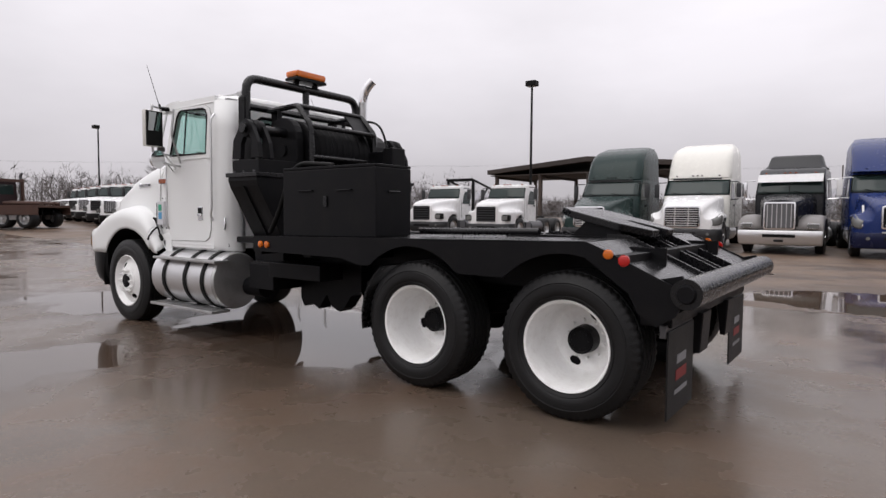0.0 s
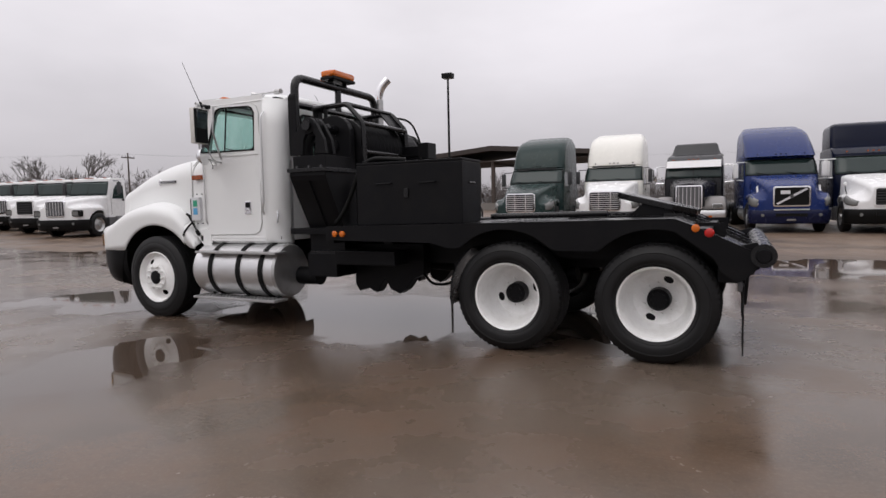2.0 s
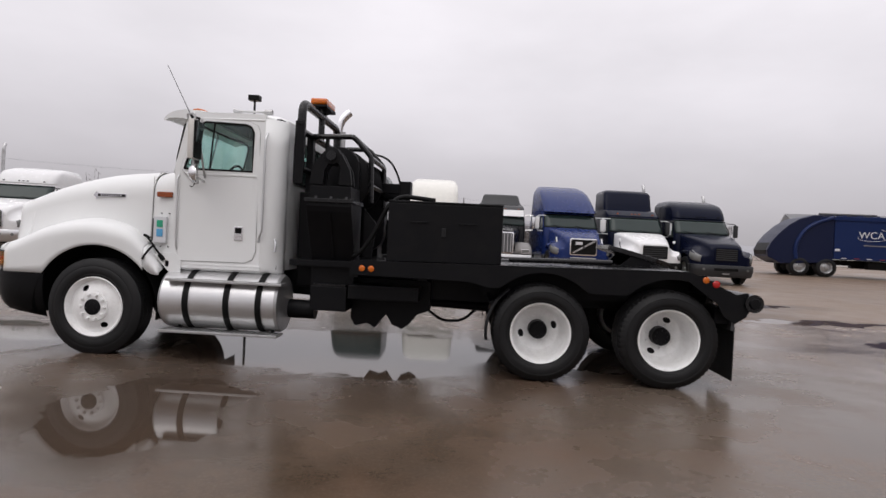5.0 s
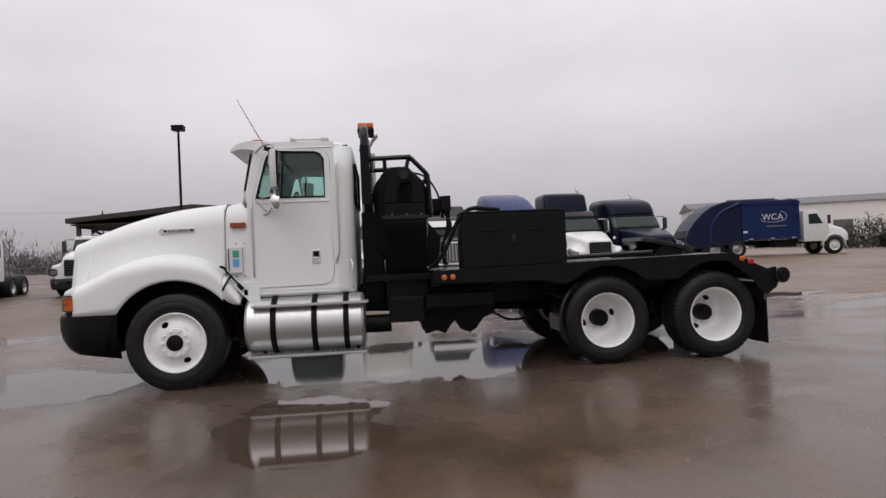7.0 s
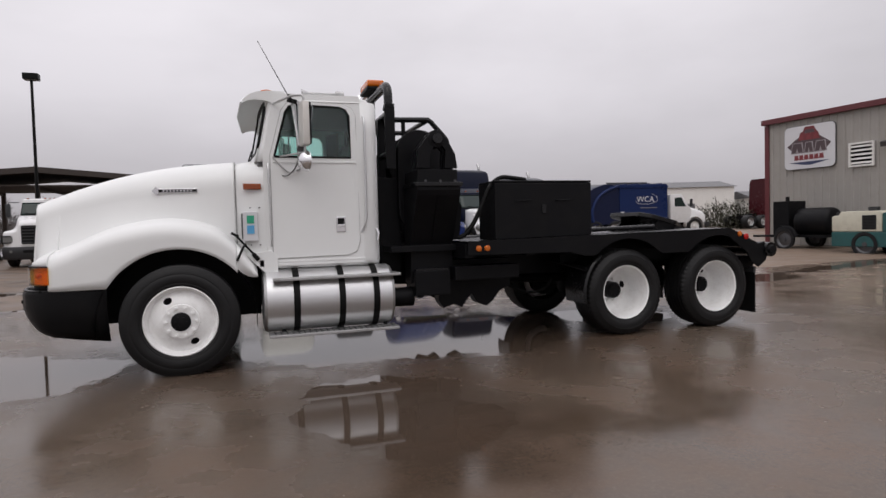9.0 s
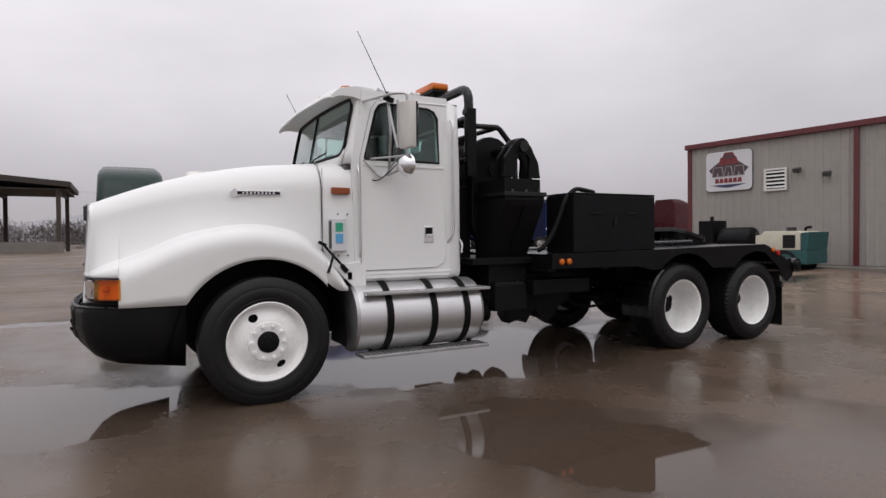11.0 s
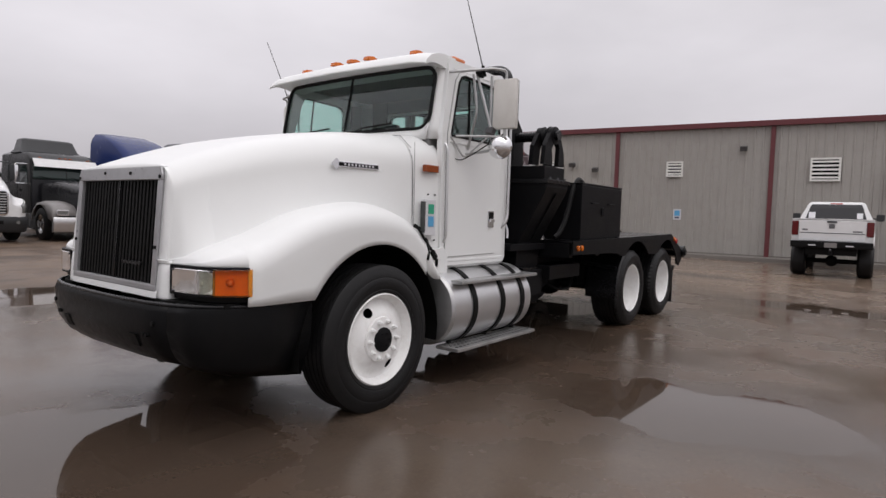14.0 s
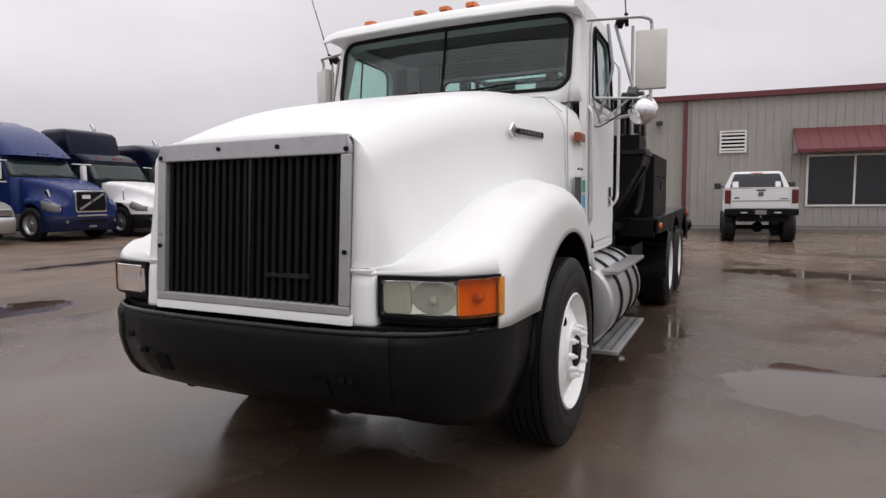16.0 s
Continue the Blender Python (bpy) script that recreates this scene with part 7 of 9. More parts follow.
        part("hood", bm, hood_paint, t, "moulded hood with rounded fenders", smooth=50)
        part("cowl", prism(bmesh.new(), [(hood_len - 0.03, 0.75), (hood_len + 0.25, 0.75), (hood_len + 0.25, hood_rear - 0.05), (hood_len - 0.03, hood_rear - 0.06)], "y", -1.0, 1.0), hood_paint, t, bevel=0.08, smooth=40)
        for s in (-1, 1):
            # lamp glass laid on the fender's rounded front corner
            x0, x1, k0, k1 = {"slant": (0.12, 0.62, 20, 30), "square": (0.052, 0.20, 22, 30)}[lamp]
            if lamp == "slant":
                grid = []
                for i in range(9):
                    x = x0 + (x1 - x0) * i / 8
                    p = prof(x)
                    zt_l = p[k0][1] - 0.03 + 0.02 * i / 8
                    zb_l = 0.86 + 0.13 * (i / 8) ** 2
                    fo_l = max(q[0] for q in p)
                    row = []
                    for j in range(6):
                        z = zb_l + (max(zt_l, zb_l + 0.02) - zb_l) * j / 5
                        cand = [q for q in p[22:] if q[1] >= z]
                        y = cand[-1][0] if cand else fo_l - 0.10
                        row.append((x - 0.014, s * (y + 0.012), z))
                    grid.append(row)
                l = part("head_lamp", loft(bmesh.new(), grid), LAMP, t, "swept clear head lamp", smooth=60)
                l.modifiers.new("t", "SOLIDIFY").thickness = 0.012
                y = front_half + 0.20
                part("bulb", ball(bmesh.new(), (0.13, s * (y + 0.06), 0.955), 0.055, 12, 0.5, 1, 1), CHROME, l, smooth=60)
            else:
                l = part("head_lamp", prism(bmesh.new(), rounded(s * 0.93 - 0.21, s * 0.93 + 0.21, 0.88, 1.16, 0.04), "x", 0.07, 0.30), TRIM, t, "square head lamp in a dark bezel", bevel=0.01)
                part("lamp_lens", box(bmesh.new(), 0.055, 0.069, s * 0.93 - 0.15, s * 0.93 + 0.15, 0.92, 1.11), LAMP, l)
            if vents:
                part("side_vent", prism(bmesh.new(), [(0.52, 1.30), (0.58, 1.24), (0.80, 1.52), (0.66, 1.56)], "y", s * 0.90, s * 0.955), ALU_DULL, t, "slanted silver hood vent", bevel=0.01)
                part("vent_mesh", prism(bmesh.new(), [(0.56, 1.31), (0.59, 1.28), (0.76, 1.51), (0.68, 1.53)], "y", s * 0.956, s * 0.962), TRIM, t)
    # grille
    gz, gw, gh = grille_z, grille_w / 2, grille_h
    g = part("grille", bmesh.new(), CHROME, t, "chrome framed grille")
    bm = prism(bmesh.new(), rounded(-gw - 0.05, gw + 0.05, gz - 0.05, gz + gh + 0.05, 0.14 if grille == "h" else 0.08), "x", 0.015, 0.16)
    part("grille_frame", bm, CHROME if grille != "black" else hood_paint, g, bevel=0.012, smooth=40)
    part("grille_screen", prism(bmesh.new(), rounded(-gw, gw, gz, gz + gh, 0.05), "x", 0.003, 0.013), TRIM, g)
    if grille == "h":
        for k in range(8):
            z = gz + gh * (k + 0.6) / 8.4
            w = gw - 0.02 - 0.10 * max(0.0, 0.25 - k / 8.4)
            part("grille_bar", box(bmesh.new(), -0.02, 0.001, -w, w, z - 0.016, z + 0.012), ALU, g)
        for y in (-gw * 0.40, gw * 0.40):
            part("grille_post", box(bmesh.new(), -0.022, 0.001, y - 0.014, y + 0.014, gz + 0.01, gz + gh - 0.01), ALU, g)
    elif grille == "v":
        for k in range(6):
            y = -gw + 2 * gw * (k + 0.5) / 6
            part("grille_bar", box(bmesh.new(), -0.014, 0.001, y - 0.011, y + 0.011, gz + 0.02, gz + gh - 0.02), ALU, g)
        part("mesh", box(bmesh.new(), -0.004, 0.0025, -gw + 0.02, gw - 0.02, gz + 0.02, gz + gh - 0.02), P_GREY, g)
    elif grille == "d":
        v = [(gw * 0.80, gz + gh * 0.04), (gw * 0.92, gz + gh * 0.12), (-gw * 0.80, gz + gh * 0.96), (-gw * 0.92, gz + gh * 0.88)]
        part("grille_bar", prism(bmesh.new(), [v[1], v[0], v[3], v[2]], "x", -0.016, 0.001), CHROME, g)
        part("badge", rod(bmesh.new(), (-0.03, 0, gz + gh * 0.5), (-0.016, 0, gz + gh * 0.5), 0.06, seg=20), STEEL, g)
        part("plate_bar", box(bmesh.new(), -0.014, 0.001, gw * 0.10, gw * 0.66, gz + gh * 0.64, gz + gh * 0.84), SIGN_WHITE, g)
        part("lower_bar", box(bmesh.new(), -0.02, 0.02, -gw - 0.02, gw + 0.02, gz - 0.17, gz - 0.12), ALU_DULL, g, bevel=0.01)
    else:
        for k in range(6):
            z = gz + gh * (k + 0.5) / 6
            part("grille_bar", box(bmesh.new(), -0.010, 0.001, -gw + 0.02, gw - 0.02, z - 0.02, z + 0.02), P_DARK, g)
    # cab, sleeper and roof: one shell in rising outlines
    day = roof == "day"
    zc = 2.50 if day else 2.60
    x_end = x_ws + 1.25
    xs_end = x_end + sleeper
    c = part("cab", bmesh.new(), cab_paint, t)
    wide = 1.06 if classic else (1.02 if day else 1.18)
    rc = 0.10 if classic or day else 0.30
    def front(z):
        """Front of the shell at a height: cowl, raked screen, then the roof's brow."""
        if z <= hood_rear - 0.05:
            return x_ws - 0.04
        if z <= zc:
            return x_ws - 0.04 + (0.22 if classic or day else 0.46) * (z - hood_rear + 0.05) / (zc - hood_rear + 0.05)
        u = (z - zc) / max(0.01, top - zc)
        x_b = x_ws - 0.04 + (0.22 if classic or day else 0.46)
        if roof == "high":
            return x_b - 0.05 + 1.35 * (0.35 * u + 0.65 * u**4)
        if roof == "swept":
            return x_b - 0.30 + 1.95 * (0.72 * u + 0.28 * u**3)
        if roof == "mid":
            return x_b - 0.05 + 0.9 * (0.3 * u + 0.7 * u**3)
        return x_b + 0.5 * u**2
    def width(z):
        return wide - 0.05 * max(0.0, z - hood_rear) / (zc - hood_rear) * (1 if z <= zc else 1.0) + (0.0 if z <= zc else 0.03 * (z - zc))
    t_shell = top if roof in ("high", "mid", "swept") else zc + (0.12 if day else 0.34)
    zs = [0.78, 1.2, hood_rear - 0.05, hood_rear + 0.1, 0.5 * (hood_rear + zc), zc - 0.06, zc, zc + 0.03]
    zs += [zc + (t_shell - zc) * k / 7 for k in range(1, 8) if zc + (t_shell - zc) * k / 7 > zc + 0.05]
    rows = []
    n_z = len(zs)
    for i, z in enumerate(zs):
        f, w, lift = front(z), width(z), 0.0
        if z > zc + 0.04 and roof in ("two", "flat", "day"):
            f = front(zc) - 0.04 + 0.10 * ((z - zc) / (t_shell - zc)) ** 3 + (0.5 if roof != "day" else 0.1) * ((z - zc) / (t_shell - zc))
        edge = max(0, i - (n_z - 3))
        w -= (0.0, 0.05, 0.16)[edge]
        ring = plan_ring(f + (0.0, 0.05, 0.2)[edge], xs_end, w, rc)
        rows.append([(x, y, z) for x, y in ring] + [(x, -y, z) for x, y in ring[::-1][:-1]])
    bm = loft(bmesh.new(), rows, close=True, caps=True)
    part("cab_shell", bm, cab_paint, c, smooth=38)
    # windscreen wraps the front corners
    n_f = 5 if rc < 0.2 else 7
    rows = []
    for k in range(7):
        z = hood_rear + 0.02 + (zc - 0.07 - hood_rear - 0.02) * k / 6
        ring = plan_ring(front(z) - 0.008, xs_end, width(z) + 0.006, rc)[:n_f]
        rows.append([(x, -y, z) for x, y in ring[::-1]] + [(x, y, z) for x, y in ring[1:]])
    w = part("windscreen", loft(bmesh.new(), rows), WIND, c, "dark tinted windscreen", smooth=50)
    w.modifiers.new("t", "SOLIDIFY").thickness = 0.006
    rim = rows[0] + [r[-1] for r in rows[1:]] + rows[-1][::-1][1:] + [r[0] for r in rows[::-1][1:]]
    part("windscreen_seal", pipe(bmesh.new(), [(x - 0.004, y, z) for x, y, z in rim], 0.014, 6), TRIM, c, smooth=50)
    if classic or day:
        part("windscreen_post", rod(bmesh.new(), (front(hood_rear) - 0.012, 0, hood_rear), (front(zc) - 0.012, 0, zc - 0.06), 0.016, seg=8), TRIM, c)
    for y0 in (-0.55, 0.40):
        za, zb = hood_rear + 0.02, hood_rear + 0.12
        part("wiper", pipe(bmesh.new(), [(front(za) - 0.03, y0, za), (front(zb) - 0.01, y0 + 0.42, zb)], 0.011, 6), TRIM, c)
    for s in (-1, 1):
        so = [(x_ws + 0.30, 1.80), (x_ws + 1.02, 1.80), (x_ws + 1.02, 2.40), (x_ws + 0.60, 2.44), (x_ws + 0.42, 2.20)]
        so = [(x, z - 0.14 * day) for x, z in so]
        rows = [[(x, s * (width(z) + 0.004), z), (x, s * (width(z) + 0.016), z)] for x, z in so]
        bm = bmesh.new()
        bm.faces.new([bm.verts.new(r[1]) for r in rows])
        part("side_window", bm, WIND, c).modifiers.new("t", "SOLIDIFY").thickness = 0.012
        part("door_line", prism(bmesh.new(), [(x_ws + 0.22, 0.95), (x_ws + 0.235, 0.95), (x_ws + 0.235, 1.8), (x_ws + 0.22, 1.8)], "y", s * wide, s * (wide + 0.005)), TRIM, c)
        part("door_handle", box(bmesh.new(), x_ws + 0.92, x_ws + 1.04, s * wide, s * (wide + 0.02), 1.56, 1.64), TRIM, c)
        if sleeper:
            part("sleeper_seam", box(bmesh.new(), x_end, x_end + 0.03, s * (wide - 0.01), s * (wide + 0.004), 0.80, 2.5), TRIM, c)
        # mirrors
        mm = mirror_mat or P_DARK
        mi = part("mirror", box(bmesh.new(), x_ws + 0.20, x_ws + 0.34, s * 1.36, s * 1.52, 1.88, 2.40), mm, t, "tall side mirror", bevel=0.03, smooth=40)
        part("mirror_arm", pipe(bmesh.new(), [(x_ws + 0.35, s * 1.08, 2.46), (x_ws + 0.28, s * 1.40, 2.45), (x_ws + 0.28, s * 1.44, 2.40)], 0.018, 8), mm, mi)
        part("mirror_arm", pipe(bmesh.new(), [(x_ws + 0.30, s * 1.10, 1.80), (x_ws + 0.28, s * 1.40, 1.81), (x_ws + 0.28, s * 1.44, 1.86)], 0.018, 8), mm, mi)
        if hood_mirrors:
            part("hood_mirror", ball(bmesh.new(), (0.98, s * 1.10, 1.56), 0.06, 12, 0.6, 1, 1.1), mm, mi, smooth=60)
            part("hood_mirror_arm", pipe(bmesh.new(), [(1.0, s * 1.09, 1.55), (1.02, s * 1.07, 1.36), (1.05, s * 1.02, 1.20)], 0.016, 6), TRIM, mi)
        part("fuel_tank", rod(bmesh.new(), (x_ws + 0.45, s * 0.90, 0.60), (x_ws + 1.75, s * 0.90, 0.60), 0.29, seg=24), STEEL if day else ALU, t, smooth=40)
        part("cab_step", box(bmesh.new(), x_ws - 0.10, x_ws + 0.40, s * 0.80, s * 1.16, 0.34, 0.82), P_GREY, t, bevel=0.02)
    if sleeper_window:
        for s in (-1, 1):
            part("sleeper_window", prism(bmesh.new(), rounded(x_end + 0.95, x_end + 1.4, 1.75, 2.35, 0.06), "y", s * (wide - 0.02), s * (wide + 0.008)), WIND, t)
    if roof == "two":
        rows = []
        x_w = x_end + 0.05
        for z, f, w in ((zc + 0.30, 0.0, 1.06), (zc + 0.5, 0.08, 1.06), (top - 0.20, 0.22, 1.05), (top - 0.08, 0.34, 1.0), (top, 0.6, 0.86)):
            ring = plan_ring(x_w + f, xs_end, w, 0.16)
            rows.append([(x, y, z) for x, y in ring] + [(x, -y, z) for x, y in ring[::-1][:-1]])
        part("wind_box", loft(bmesh.new(), rows, close=True, caps=True), roof_paint or cab_paint, t, "tall roof wind deflector box", smooth=40)
    elif classic:
        rows = []
        for z, f, w in ((zc + 0.30, 0.0, 1.02), (zc + 0.42, 0.12, 0.90), (top - 0.05, 0.30, 0.80), (top, 0.40, 0.74)):
            ring = plan_ring(x_end - 0.1 + f, x_end + 0.9, w, 0.12)
            rows.append([(x, y, z) for x, y in ring] + [(x, -y, z) for x, y in ring[::-1][:-1]])
        part("roof_deflector", loft(bmesh.new(), rows, close=True, caps=True), P_DARK, t, "low dark roof air deflector", smooth=35)
    elif day:
        part("air_horn", rod(bmesh.new(), (x_ws + 0.5, 0.3, zc + 0.18), (x_ws + 0.9, 0.3, zc + 0.18), 0.035, 0.02), CHROME, t)
    elif roof == "high":
        part("visor_band", loft(bmesh.new(), [[(front(z) - 0.05, -0.86 + 1.72 * k / 8, z) for k in range(9)] for z in (zc - 0.05, zc + 0.01)]), P_DARK, c, "dark sun visor lip").modifiers.new("t", "SOLIDIFY").thickness = 0.02
    for y in (-0.75, -0.16, 0.0, 0.16, 0.75):
        zz = zc + 0.10
        xf = (front(zz) + 0.06 if roof == "swept" else front(zc)) + (0.02 if roof in ("high", "mid") else 0.0) + (0.05 if abs(y) > 0.5 else 0.0)
        part("roof_marker", box(bmesh.new(), xf - 0.07, xf + 0.03, y - 0.03, y + 0.03, zz - 0.02, zz + 0.02), AMBER_DARK if classic or day or roof == "two" else TRIM, t)
    if visor is not None:
        part("sun_visor", prism(bmesh.new(), [(front(zc) - 0.02, zc + 0.06), (front(zc) - 0.05, zc + 0.06), (front(zc) - 0.25, zc - 0.22), (front(zc) - 0.23, zc - 0.22)], "y", -0.98, 0.98), visor, t, "bright sun visor")
    for k in range(stacks):
        s = (-1, 1)[k]
        part("exhaust_stack", pipe(bmesh.new(), [(xs_end + 0.12, s * 1.24, 1.0), (xs_end + 0.12, s * 1.24, max(top, 3.3) + 0.25), (xs_end + 0.24, s * 1.24, max(top, 3.3) + 0.42)], 0.07, 12, bend=0.1), ALU_DULL, t, "dull chrome exhaust stack", smooth=40)
    # frame and wheels
    end = xs_end + 2.6
    for s in (-1, 1):
        part("frame_rail", box(bmesh.new(), 0.6, end, s * 0.42 - 0.04, s * 0.42 + 0.04, 0.72, 0.98), TRIM, t)
        yard_wheel(t, wb, s * 1.05, 0.51, s, disc=wheel_disc)
        for x in (end - 1.75, end - 0.45):
            yard_wheel(t, x, s * 0.92, 0.51, s, w=0.58, disc=wheel_disc)
    part("fifth_wheel", box(bmesh.new(), end - 1.6, end - 0.6, -0.5, 0.5, 1.02, 1.12), TRIM, t, bevel=0.03)
    part("engine_block", box(bmesh.new(), 0.2, x_ws, -0.8, 0.8, 0.42, 0.9), TRIM, t)
    part("axle", rod(bmesh.new(), (wb, -1, 0.51), (wb, 1, 0.51), 0.06), TRIM, t)
    if rack:
        for y in (-0.8, 0.8):
            part("rack_post", box(bmesh.new(), x_end + 0.4, x_end + 0.52, y - 0.06, y + 0.06, 0.98, 3.0), TRIM, t)
            part("rack_rail", rod(bmesh.new(), (x_end + 0.3, y, 3.0), (end - 0.2, y, 2.55), 0.06), TRIM, t)
            part("rack_brace", rod(bmesh.new(), (x_end + 0.5, y, 1.2), (end - 0.6, y, 2.6), 0.05), TRIM, t)
        part("rack_bar", box(bmesh.new(), x_end + 0.4, x_end + 0.52, -0.74, 0.74, 2.9, 3.05), TRIM, t)
    if bed is not None:
        part("truck_bed", box(bmesh.new(), x_end + 0.3, end + 0.4, -1.22, 1.22, 1.12, 1.24), bed, t, bevel=0.01)
        for s in (-1, 1):
            part("bed_side", box(bmesh.new(), x_end + 0.3, end + 0.4, s * 1.222, s * 1.25, 0.72, 1.26), bed, t)
            part("rack_post", box(bmesh.new(), x_end + 0.34, x_end + 0.46, s * 0.9 - 0.06, s * 0.9 + 0.06, 1.24, 2.75), bed, t)
            part("tool_chest", box(bmesh.new(), x_end + 0.7, x_end + 2.0, s * 0.85, s * 1.18, 0.45, 0.71), P_FENDER, t, bevel=0.02)
        part("rack_bar", box(bmesh.new(), x_end + 0.34, x_end + 0.46, -0.84, 0.84, 2.55, 2.70), bed, t)
        for k in range(4):
            part("pipe_load", rod(bmesh.new(), (x_end + 0.6, -0.7 + 0.42 * k, 1.36 + 0.05 * (k % 2)), (end + 0.2, -0.62 + 0.42 * k, 1.34), 0.09, seg=12), bed, t, smooth=40)
        part("rear_window", box(bmesh.new(), x_end + 0.001, x_end + 0.012, -0.7, 0.7, 1.85, 2.4), WIND, c)
        for s in (-1, 1):
            part("exhaust_stack", pipe(bmesh.new(), [(x_end + 0.14, s * 1.08, 0.9), (x_end + 0.14, s * 1.08, 2.95), (x_end + 0.26, s * 1.08, 3.1)], 0.07, 10, bend=0.1), STEEL, t, smooth=40)
    return t


def place(x, y, turn=90):
    """Stands a truck's bumper at x, y on the ground, its nose to -y at 90 degrees."""
    return pose(x, y, ground_height(x, y + 1.5), 0, 0, turn)


def build_row():
    Y0 = 16.4
    tractor("dark green sleeper truck with a chrome grille", place(-0.5, Y0 - 0.5, 91), P_GREEN, P_GREEN, P_DARK, top=4.0, grille_w=1.1, grille_h=0.66, front_half=0.66)
    tractor("white sleeper truck with a chrome grille and tall roof", place(2.64, Y0 + 0.1, 92), P_CREAM, P_WHITE, P_DARK, top=4.0, grille_w=1.1, grille_h=0.66, front_half=0.66)
    tractor("black sleeper truck with chrome bumper and white sun visor", place(5.6, Y0 + 0.1), P_BLACK, P_BLACK, ALU, top=3.42, hood_len=2.0, hood_front=1.70, grille="v", grille_w=0.80, grille_h=0.78, roof="flat", visor=P_WHITE, fender_paint=P_FENDER, mirror_mat=CHROME, front_half=0.62, wheel_disc=CHROME)
    tractor("blue sleeper truck with a black diagonal-barred grille", place(8.76, Y0 - 0.3, 97), P_BLUE, P_BLUE, P_BLUE_DARK, top=3.86, roof="swept", hood_len=1.5, grille="d", grille_w=1.0, grille_h=0.58, grille_z=0.90, front_half=0.68, vents=True, mirror_mat=P_WHITE)
    tractor("dark navy truck with a white replacement hood", place(11.45, Y0 - 0.6, 94), P_NAVY, P_WHITE, TRIM, top=3.82, roof="two", hood_len=1.9, hood_front=1.46, hood_rear=1.90, fender_front=1.02, fender_top=1.20, grille="black", grille_w=0.96, grille_h=0.50, grille_z=0.88, stacks=1, front_half=0.56, mirror_mat=P_WHITE, hood_mirrors=True)
    tractor("dark navy sleeper truck with a grey bumper", place(14.15, Y0 - 0.6, 93), P_NAVY, P_NAVY, P_DARK, top=3.4, hood_len=1.9, grille="black", grille_w=0.84, grille_h=0.46, grille_z=0.92, roof="mid", stacks=1, front_half=0.60)


build_row()


def build_white_fleet():
    spots = [(-10.2, 18.2, 92), (-6.3, 18.0, 92)]
    for x, y, a in spots:
        tractor("white vocational day-cab truck with a black grille", place(x, y, a), P_WHITE, P_WHITE, P_DARK, sleeper=0, hood_front=1.70, hood_rear=1.93, hood_len=1.65, grille="black", grille_w=1.0, grille_h=0.68, grille_z=0.84, roof="day", group="white fleet trucks", front_half=0.58, fender_front=1.30, fender_top=1.34, lamp="square", rack=x < -9)
    for k in range(8):
        x, y = -18.9 - 3.8 * k, 9.0 + 0.9 * k
        tractor("white vocational day-cab truck parked in a row", place(x, y, 105), P_WHITE, P_WHITE, TRIM, sleeper=0, hood_front=1.55, hood_rear=1.80, hood_len=1.65, grille="black" if k % 2 else "v", grille_w=0.85, grille_h=0.6, grille_z=0.92, roof="day", group="white fleet trucks", front_half=0.58, fender_front=1.26, fender_top=1.32, lamp="square")
    for x, y in ((-18.95, 14.0), (-16.0, 13.3)):
        tractor("white vocational day-cab truck with a ribbed black grille", place(x, y, 104), P_WHITE, P_WHITE, ALU_DULL, sleeper=0, hood_front=1.74, hood_rear=1.95, hood_len=1.65, grille="black", grille_w=1.02, grille_h=0.74, grille_z=0.86, roof="day", group="white fleet trucks", front_half=0.58, fender_front=1.30, fender_top=1.34, lamp="square", stacks=1)
    tractor("white sleeper truck seen side-on at the lot's edge", place(-13.3, 13.3, 101.6), P_WHITE, P_WHITE, ALU, top=3.3, roof="mid", sleeper=1.75, sleeper_window=True, stacks=0, front_half=0.62)
    tractor("dark red old truck with a rusty oilfield bed", place(-34.0, 5.6, 32), P_OLD_RED, P_OLD_RED, RUST, sleeper=0, roof="day", grille="black", bed=RUST, front_half=0.6, lamp="square")
    tractor("maroon sleeper truck beside the metal building", place(45.0, 30.0, 180), P_MAROON, P_MAROON, P_GREY, top=3.9, front_half=0.66)


build_white_fleet()


# ---- refuse truck ----
P_WCA = paint("refuse_body_blue", (0.010, 0.022, 0.085), 0.32)
P_WCA_DARK = paint("refuse_body_dark_blue", (0.007, 0.011, 0.038), 0.4)


